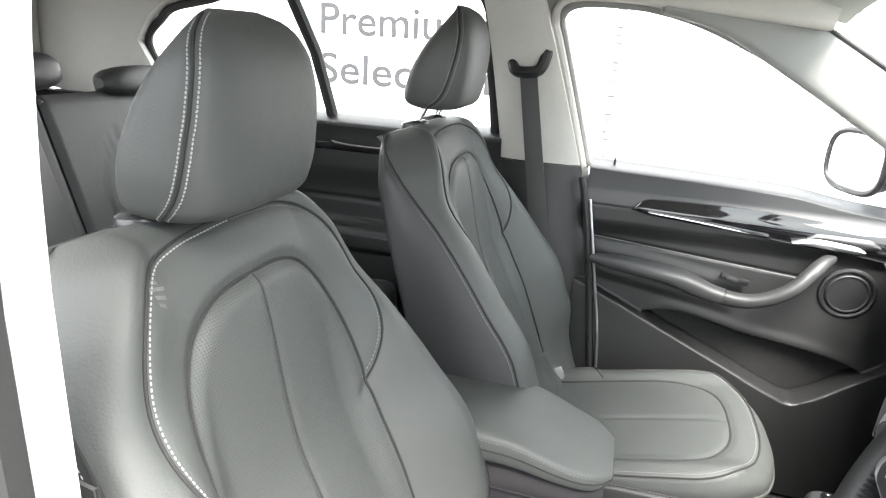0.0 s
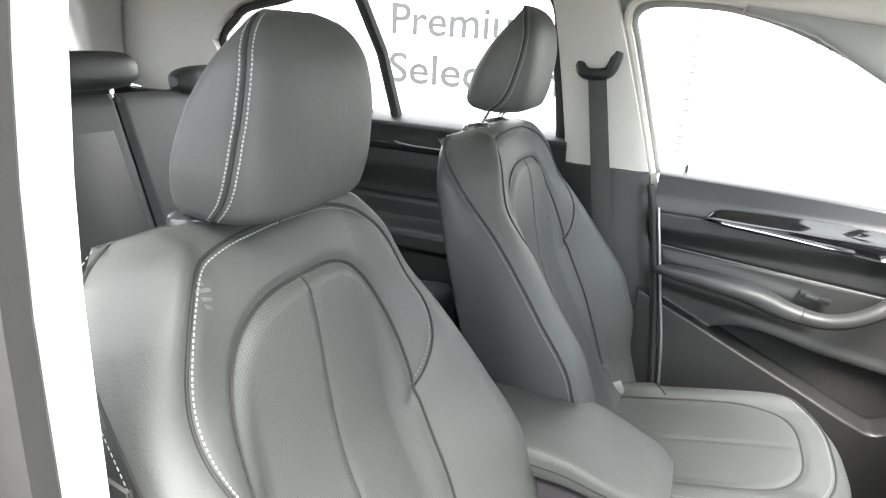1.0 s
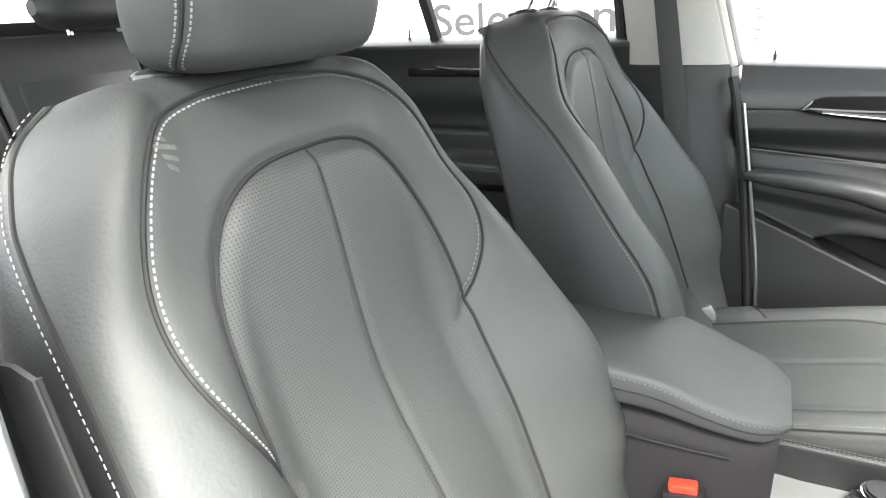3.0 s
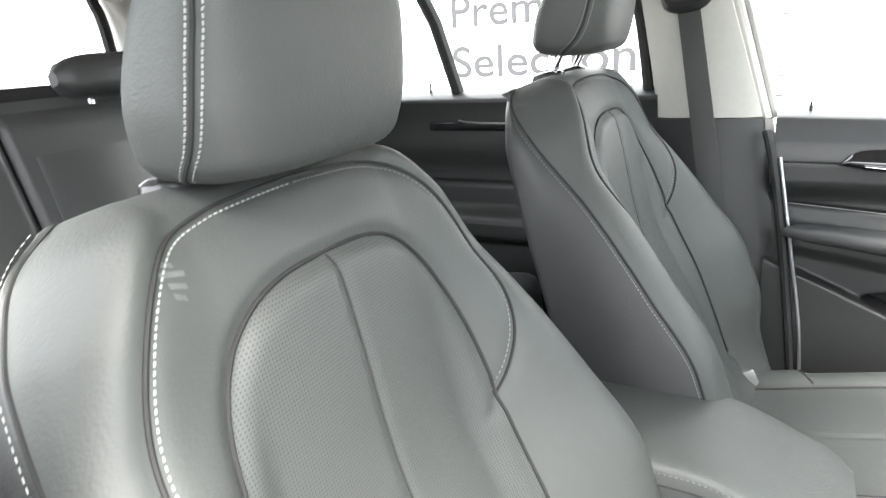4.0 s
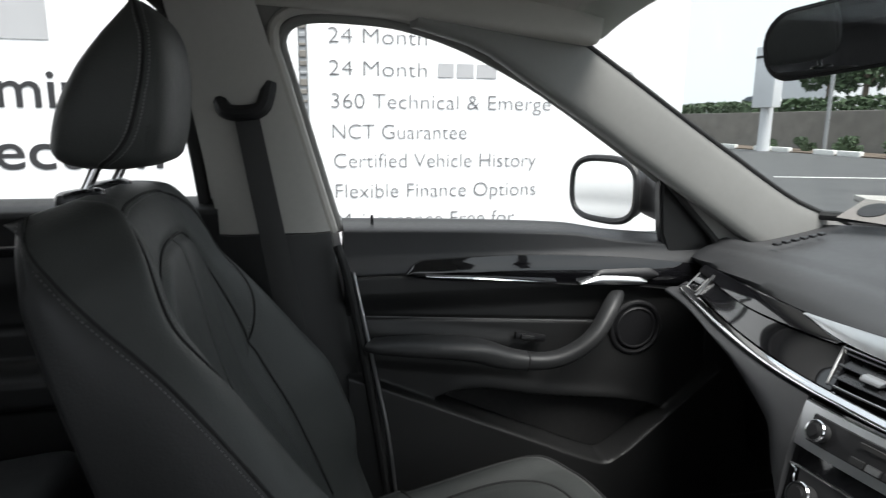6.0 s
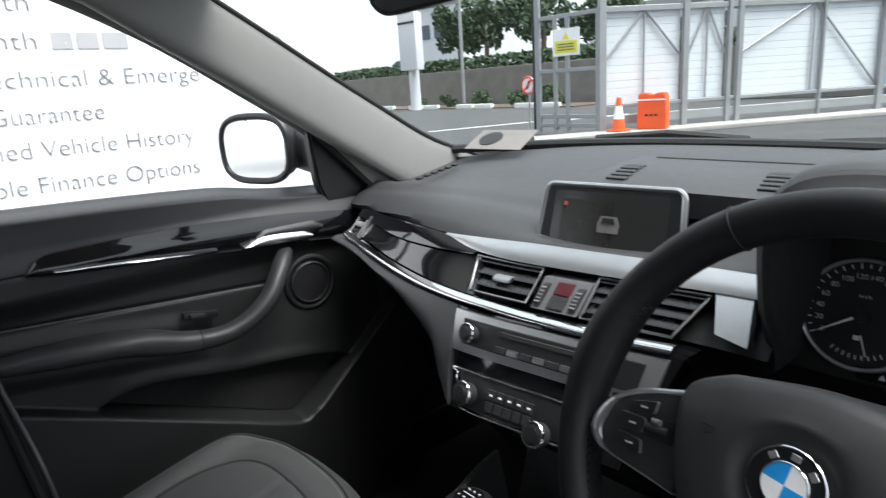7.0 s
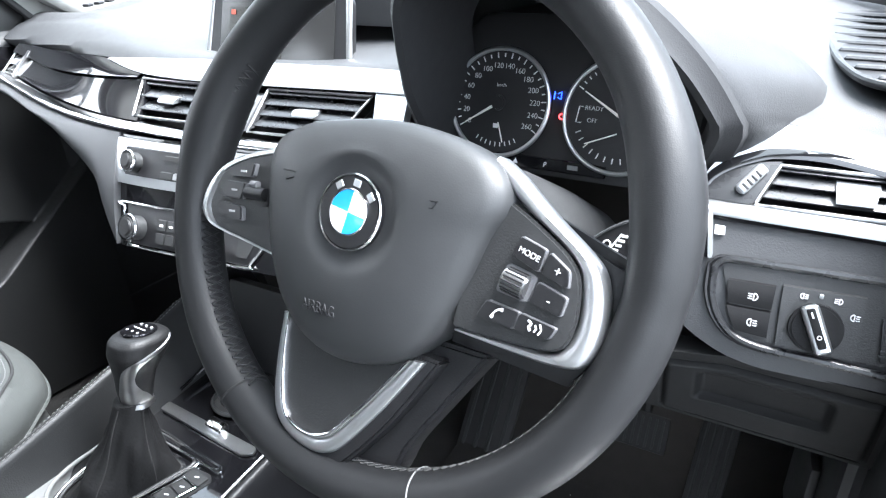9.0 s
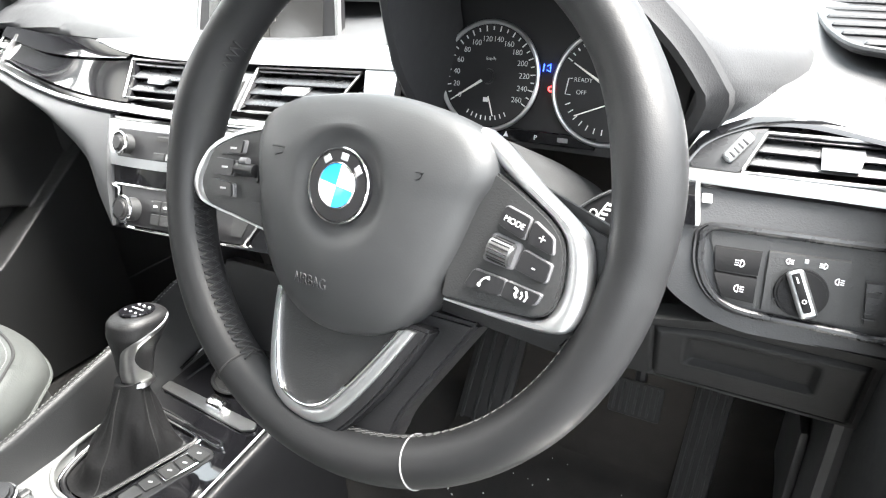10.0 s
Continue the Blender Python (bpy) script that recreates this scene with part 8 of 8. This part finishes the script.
bench_head(-0.465, 0.26, 0.075, 1.268)
bench_head(0.465, 0.26, 0.075, 1.268)

# ---- outside ----
bb = thing("banner_wall", "long white printed banner on a wall beside the car", "banner")
part("banner_panel", box(0.06, 2.525, 4.2, 0.01, 1, pose(-3.53, 0.8575, 2.0)), BANNER, bb, "white printed banner")
part("banner_panel", box(0.06, 5.628, 4.2, 0.01, 1, pose(-3.53, -3.271, 2.0)), BANNER, bb)
part("joint_post", box(0.04, 0.056, 4.2, 0.01, 1, pose(-3.535, -0.431, 2.0)), GALV, bb, "grey post in the joint")
for k in range(56):
    part("lacing", box(0.012, 0.040, 0.016 + 0.012 * ((k * 7) % 3), 0.003, 1, pose(-3.511, -0.431, 0.3 + k * 0.055)), WALLSTONE if k % 4 else GALV, bb)
WORDS = Matrix(((0, 0, 1, -3.496), (1, 0, 0, 0), (0, 1, 0, 0), (0, 0, 0, 1)))


def line_at(text, y, z, size, width=None):
    lettering(text, size, "lettering", LETTER_DARK if size > 0.2 else LETTER, bb, Matrix.Translation((0, y, z)) @ WORDS, width, 0.001)


def bars_at(y, z, spans, h):
    for a, b in spans:
        part("lettering_bar", box(0.004, b - a, h, 0.001, 1, pose(-3.496, y + (a + b) / 2, z + h / 2)), BARS, bb)


line_at("24 Month", -0.287, 1.800, 0.13, 0.60)
line_at("24 Month", -0.287, 1.611, 0.13, 0.60)
bars_at(-0.287, 1.613, [(0.68, 0.78), (0.80, 0.91), (0.93, 1.06)], 0.085)
line_at("E", 0.875, 1.622, 0.13)
line_at("vice", 1.525, 1.622, 0.13, 0.20)
line_at("360 Technical & Emerge", -0.281, 1.418, 0.13, 1.42)
line_at("NCT Guarantee", -0.279, 1.233, 0.13, 0.85)
line_at("Certified Vehicle History", -0.270, 1.055, 0.13, 1.32)
line_at("Flexible Finance Options", -0.268, 0.866, 0.13, 1.32)
line_at("Maintenance Free for", -0.262, 0.680, 0.13, 1.17)
line_at("Premium", -2.545, 1.40, 0.30, 1.16)
line_at("Selection", -2.545, 1.06, 0.30, 1.285)
bars_at(-2.545, 1.76, [(0.0, 0.20), (0.24, 0.46), (0.50, 0.76)], 0.21)

FA, FD, FN = Vector((-7.84, 11.55, 0)), Vector((0.5, 0.866, 0)), Vector((-0.866, 0.5, 0))
FM = Matrix(((FD.x, FN.x, 0, FA.x), (FD.y, FN.y, 0, FA.y), (0, 0, 1, 0), (0, 0, 0, 1)))
fence = thing("fence", "galvanised steel fence with pale sheet panels", "fence", FM)
for s, w in ((0.0, 0.16), (1.95, 0.14), (3.02, 0.10), (3.28, 0.12), (5.4, 0.06), (7.05, 0.16), (7.9, 0.14), (9.6, 0.12), (12.5, 0.14), (16.5, 0.14)):
    part("post", box(w, 0.12, 3.3, 0.01, 1, pose(s, 0, 1.65)), GALV, fence, "galvanised post")
for z, h in ((0.32, 0.20), (0.62, 0.08), (2.62, 0.12), (3.05, 0.22)):
    part("rail", box(22, 0.07, h, 0.01, 1, pose(10.9, 0.02, z)), GALV, fence, "galvanised rail")
for s0, s1 in ((0.1, 1.87), (2.03, 2.95), (3.36, 7.0), (7.15, 7.82), (8.0, 9.5), (9.7, 12.4), (12.6, 16.4)):
    w = s1 - s0
    for k in range(12):
        part("sheet_panel", box(w, 0.03, 0.158, 0.006, 1, pose((s0 + s1) / 2, 0.10, 0.74 + k * 0.162)), TEAL if s0 in (7.15, 8.0) else SHEET, fence)
    part("brace", tube([(s0, 0.03, 1.6), ((s0 + s1) / 2, 0.03, 2.6)], 0.025, 6), GALV, fence, "diagonal brace")
    part("brace", tube([((s0 + s1) / 2, 0.03, 2.6), (s1, 0.03, 1.6 if s0 < 3 else 0.66)], 0.025, 6), GALV, fence)
    part("brace", tube([((s0 + s1) / 2, 0.03, 0.66), ((s0 + s1) / 2, 0.03, 2.6)], 0.022, 6), GALV, fence)
tagged(finish(box(26, 0.9, 0.10, 0.02, 2, FM @ pose(10.5, -0.35, 0.05)), "kerb", CONCRETE), "pale concrete kerb under the fence", "kerb", "", "structure")

gate = thing("gate", "grey steel gate leaf standing open", "gate", pose(-7.92, 11.55, 0, 0, 0, 179))
for x in (0.02, 0.85, 1.2, 1.72):
    part("gate_post", box(0.09 if x != 1.72 else 0.14, 0.08, 2.5 if x != 1.72 else 3.1, 0.008, 1, pose(x, 0, 1.35 if x != 1.72 else 1.6)), GALV, gate, "steel upright")
for z in (0.22, 0.42, 1.45, 2.62):
    part("gate_rail", box(1.7, 0.06, 0.09, 0.008, 1, pose(0.88, 0, z)), GALV, gate, "steel rail")
part("gate_edge", box(0.05, 0.05, 3.0, 0.006, 1, pose(1.85, 0, 1.6)), DARK, gate, "dark edge bar")
sg_ = thing("warning_sign", "white and yellow notice on the gate", "sign", pose(-8.75, 11.495, 2.05))
part("sign_plate", box(0.74, 0.02, 0.58, 0.005, 1), WHITE, sg_, "white notice board")
part("sign_patch", box(0.62, 0.006, 0.26, 0.003, 1, pose(0, -0.014, -0.10)), YELLOW, sg_, "yellow notice panel")
for z in (-0.04, -0.10, -0.16):
    part("lettering_bar", box(0.46, 0.004, 0.03, 0.001, 1, pose(0, -0.02, z)), GREYPRINT, sg_)
part("sign_triangle", prism([(-0.09, 0.06), (0.09, 0.06), (0.0, 0.22)], 0.004, 0, m=pose(0, -0.016, 0)), YELLOW, sg_)


def cone():
    c = thing("traffic_cone", "orange and white traffic cone on the kerb", "traffic cone", pose(-7.42, 11.55, 0.10))
    part("base", box(0.36, 0.36, 0.05, 0.015, 2, pose(0, 0, 0.025)), ORANGE, c, "square orange base")
    part("cone_body", cyl(0.14, 0.045, 0.66, 28, 0.004, pose(0, 0, 0.38)), ORANGE, c, "orange plastic cone")
    part("sleeve", cyl(0.113, 0.070, 0.28, 28, 0.002, pose(0, 0, 0.40)), WHITE, c, "white reflective sleeve")
    return c


cone()
bl = thing("barrier_block", "orange plastic barrier block on the kerb", "barrier", pose(-6.95, 12.05, 0.10, 0, 0, 15))
part("block", prism([(-0.31, 0), (0.31, 0), (0.29, 0.70), (0.25, 0.76), (0.10, 0.76), (0.06, 0.72), (-0.06, 0.72), (-0.10, 0.76), (-0.25, 0.76), (-0.29, 0.70)], 0.32, 0.02), ORANGE, bl, "moulded orange block")
part("block_band", box(0.60, 0.01, 0.03, 0.004, 1, pose(0, -0.004, 0.62)), WHITE, bl)
for a in (-0.10, 0.0, 0.10):
    part("lettering_bar", box(0.07, 0.004, 0.04, 0.001, 1, pose(a, -0.004, 0.30)), DARK, bl)

# the far side of the road
tagged(finish(box(60, 0.3, 2.1, 0.02, 1, pose(-32, 27.5, 1.05, 0, 0, -4)), "wall_road", WALLSTONE), "long dark rendered boundary wall", "wall", "", "structure")
sheet("terrace", [(-80, 31.4), (-2, 26.0), (-2, 90), (-80, 90)], 2.0, ASPHALT, 2.0, "raised yard behind the boundary wall", "terrace")
sheet("verge", [(-60, 25.6), (-17, 22.6), (-17, 25.6), (-60, 29)], 0.06, SOIL, 0.06, "brown soil verge behind a white kerb", "verge")
for k in range(14):
    if k % 3 != 2:
        t = thing("kerb_stone", "white painted kerb stone at the verge", "kerb stone", pose(-38 + k * 1.5, 24.1 - 0.07 * k * 1.5, 0.0, 0, 0, -4), "kerb stones")
        part("stone", box(1.3, 0.22, 0.24, 0.03, 2, pose(0, 0, 0.12)), ROADWHITE, t)
for (x, y, a, L) in ((-13.4, 13.4, 74, 3.6), (-14.0, 9.6, 78, 2.6), (-11.8, 17.0, 74, 2.4)):
    m = pose(x, y, 0.004, 0, 0, a)
    tagged(finish(box(L, 0.14, 0.006, 0, 1, m), "road_marking", ROADWHITE, smooth=False), "worn white road marking", "road marking", "", "structure")


def clump(name, centre, size, count, seed, leaf=0.10, material=None):
    """Many small leaf blades filling an uneven volume."""
    rnd = random.Random(seed)
    bm = bmesh.new()
    lobes = [(Vector((rnd.uniform(-1, 1), rnd.uniform(-1, 1), rnd.uniform(-0.8, 0.9))) * 0.62, rnd.uniform(0.3, 0.55)) for _ in range(11)]
    for i in range(count):
        c, r = lobes[i % len(lobes)]
        v = Vector((rnd.gauss(0, 1), rnd.gauss(0, 1), rnd.gauss(0, 1))).normalized() * (r * rnd.uniform(0.55, 1.0))
        p = c + v
        q = Vector((p.x * size[0], p.y * size[1], p.z * size[2])) + Vector(centre)
        d1 = Vector((rnd.gauss(0, 1), rnd.gauss(0, 1), rnd.gauss(0, 1))).normalized()
        d2 = d1.orthogonal().normalized()
        l = leaf * rnd.uniform(0.6, 1.5)
        bm.faces.new([bm.verts.new(q + a) for a in (d1 * l, d2 * l * 0.45, -d1 * l, -d2 * l * 0.45)])
    return bm


def tree(x, y, h, w, seed):
    t = thing("tree", "dark green roadside tree behind the wall", "tree", pose(x, y, 2.0 if y > 30 and x < -2 else 0), "trees")
    rnd = random.Random(seed)
    bm = tube([(0, 0, 0), (0.1, 0, h * 0.3), (0.0, 0.1, h * 0.6), (0.05, 0, h * 0.9)], [0.22, 0.17, 0.11, 0.03], 10)
    for k in range(7):
        a = k * 2.4
        z = h * (0.28 + 0.07 * k)
        tube([(0, 0, z), (math.cos(a) * w * 0.3, math.sin(a) * w * 0.3, z + h * 0.12), (math.cos(a) * w * 0.6, math.sin(a) * w * 0.6, z + h * 0.18)], [0.09, 0.05, 0.02], 6, bm=bm)
    part("trunk", bm, BARK, t, "brown trunk with limbs")
    part("crown", clump("crown", (0, 0, h * 0.62), (w, w, h * 0.42), 2600, seed, 0.20), LEAF, t, "loose leafy crown", smooth=False)


for i, (x, y, h, w) in enumerate(((-33.5, 34, 5.4, 1.9), (-29.0, 35, 6.6, 2.4), (-24.5, 36, 5.2, 2.2), (-38.5, 36, 5.6, 2.2), (-13, 34, 6.5, 2.6), (-10.5, 32, 6.0, 2.2), (4, 33, 6.2, 2.6), (9, 31, 5.5, 2.6), (14, 33, 6.6, 3.0))):
    tree(x, y, h, w, 11 + i)
hd = thing("hedge", "clipped dark hedge along the wall", "hedge", None, "", "stuff")
bm = bmesh.new()
rnd = random.Random(5)
for k in range(9000):
    q = Vector((rnd.uniform(-62, -3), 28.6 + rnd.uniform(-0.5, 0.5), 1.95 + rnd.uniform(0, 0.9)))
    q.y += -(q.x + 32) * 0.07
    d1 = Vector((rnd.gauss(0, 1), rnd.gauss(0, 1), rnd.gauss(0, 1))).normalized()
    d2 = d1.orthogonal().normalized()
    l = rnd.uniform(0.10, 0.22)
    bm.faces.new([bm.verts.new(q + a) for a in (d1 * l, d2 * l * 0.5, -d1 * l, -d2 * l * 0.5)])
tagged(part("hedge_leaves", bm, LEAF, hd, smooth=False), kind="stuff")
for i, (x, y, s) in enumerate(((-27.5, 24.6, 0.7), (-24.6, 24.4, 0.9), (-21.6, 24.2, 0.8), (-30.2, 24.9, 0.5), (-19.2, 24.0, 0.9))):
    b_ = thing("shrub", "low green shrub on the verge", "shrub", pose(x, y, 0.05), "verge shrubs")
    part("shrub_leaves", clump("shrub", (0, 0, s * 0.5), (s * 0.8, s * 0.8, s * 0.6), 700, 40 + i, 0.09), LEAF, b_, smooth=False)

tot = thing("totem_sign", "tall white totem sign on a post", "totem sign", pose(-28.4, 23.0, 0))
part("post", cyl(0.30, 0.28, 6.0, 20, 0, pose(0, 0, 3.0)), FARWHITE, tot, "white post")
part("sign_box", box(1.5, 0.5, 3.0, 0.04, 2, pose(0.25, -0.3, 3.7)), FARWHITE, tot, "white sign box")
part("sign_band", box(1.45, 0.03, 0.12, 0.01, 1, pose(0.25, -0.57, 4.7)), DARK, tot)
lp = thing("lamp_post", "thin grey lamp post by the road", "lamp post", pose(-26.1, 24.6, 0))
part("pole", tube([(0, 0, 0), (0, 0, 7.5)], 0.09, 10), GALV, lp)
ns = thing("round_sign", "round red and white prohibition sign", "road sign", pose(-11.35, 13.2, 0))
part("post", tube([(0, 0, 0), (0, 0, 1.0)], 0.03, 8), GALV, ns)
part("disc", cyl(0.24, 0.24, 0.02, 32, 0, pose(0, -0.04, 1.15, 90)), WHITE, ns, "white round plate")
part("ring", tube([(0.215 * math.cos(k / 40 * math.tau), -0.055, 1.15 + 0.215 * math.sin(k / 40 * math.tau)) for k in range(40)], 0.022, 6, True), RED, ns, "red ring")
part("bar", box(0.05, 0.01, 0.40, 0.002, 1, pose(0, -0.056, 1.15, 0, 45)), RED, ns, "red slash")
part("pictogram", prism([(-0.08, -0.12), (0.0, -0.10), (0.10, 0.10), (0.02, 0.12)], 0.006, 0, m=pose(0, -0.060, 1.15)), DARK, ns)

fb = thing("far_building", "white low industrial building with dark windows", "building", pose(-27, 62, 2.0, 0, 0, -6))
part("wall", box(30, 10, 5.2, 0.05, 1, pose(0, 0, 2.6)), FARWHITE, fb, "white cladding")
part("roof", prism([(-15.4, 5.2), (15.4, 5.2), (15.0, 6.2), (-15.0, 5.8)], 10.6, 0.05, m=pose(0, -5.3, 0)), GALV, fb, "grey metal roof")
for k in range(9):
    part("window", box(2.2, 0.1, 1.2, 0.02, 1, pose(-12.5 + k * 3.1, -5.05, 3.4)), FARGLASS, fb, "dark window band")
fb2 = thing("far_building", "tall grey building behind trees", "building", pose(-50, 48, 2.0))
part("wall", box(6, 8, 7.0, 0.05, 1, pose(0, 0, 3.5)), FARWHITE, fb2, "pale wall")
part("roof", box(6.3, 8.3, 0.4, 0.05, 1, pose(0, 0, 7.1)), GALV, fb2)
for k in range(3):
    part("window", box(1.2, 0.1, 1.4, 0.02, 1, pose(-1.9 + k * 1.9, -4.02, 4.6)), FARGLASS, fb2)


def parked_car(x, y, turn, paint, label):
    c = thing("parked_car", label, "car", pose(x, y, 2.0 if y > 30 else 0, 0, 0, turn), "parked cars")
    prof = [(-2.1, 0.35), (-2.15, 0.75), (-1.95, 0.95), (-1.2, 1.02), (-0.5, 1.42), (0.7, 1.46), (1.6, 1.05), (2.05, 0.98), (2.12, 0.6), (2.05, 0.35)]
    part("body", prism(prof, 1.7, 0.12, m=pose(0, -0.85, 0), seg=3), paint, c, "glossy painted body")
    part("window", prism([(-1.0, 1.04), (-0.45, 1.36), (0.65, 1.40), (1.35, 1.06)], 1.74, 0.02, m=pose(0, -0.87, 0)), FARGLASS, c, "dark glass")
    for wx in (-1.3, 1.3):
        for wy in (-0.8, 0.8):
            w = part("wheel", cyl(0.32, 0.32, 0.2, 28, 0.03, pose(wx, wy, 0.32, 90)), RUBBER, c, "black tyre")
            part("rim", cyl(0.21, 0.19, 0.22, 20, 0.01, pose(wx, wy, 0.32, 90)), SILVER, w, "silver rim")


parked_car(-41.5, 33, 4, PAINT, "white car parked beyond the wall")
parked_car(-27.5, 36, -6, CARBLUE, "blue car parked beyond the wall")
parked_car(-22.8, 37, -6, PAINT, "white car parked beyond the wall")
parked_car(-2.6, -6.0, 84, PAINT, "white car parked behind")
parked_car(-2.7, -11.5, 80, SHEET, "pale silver car parked behind")
for i, (x, y) in enumerate(((-4.6, -20), (-1.0, -22), (-8, -24))):
    tree(x, y, 6.0, 2.4, 70 + i)
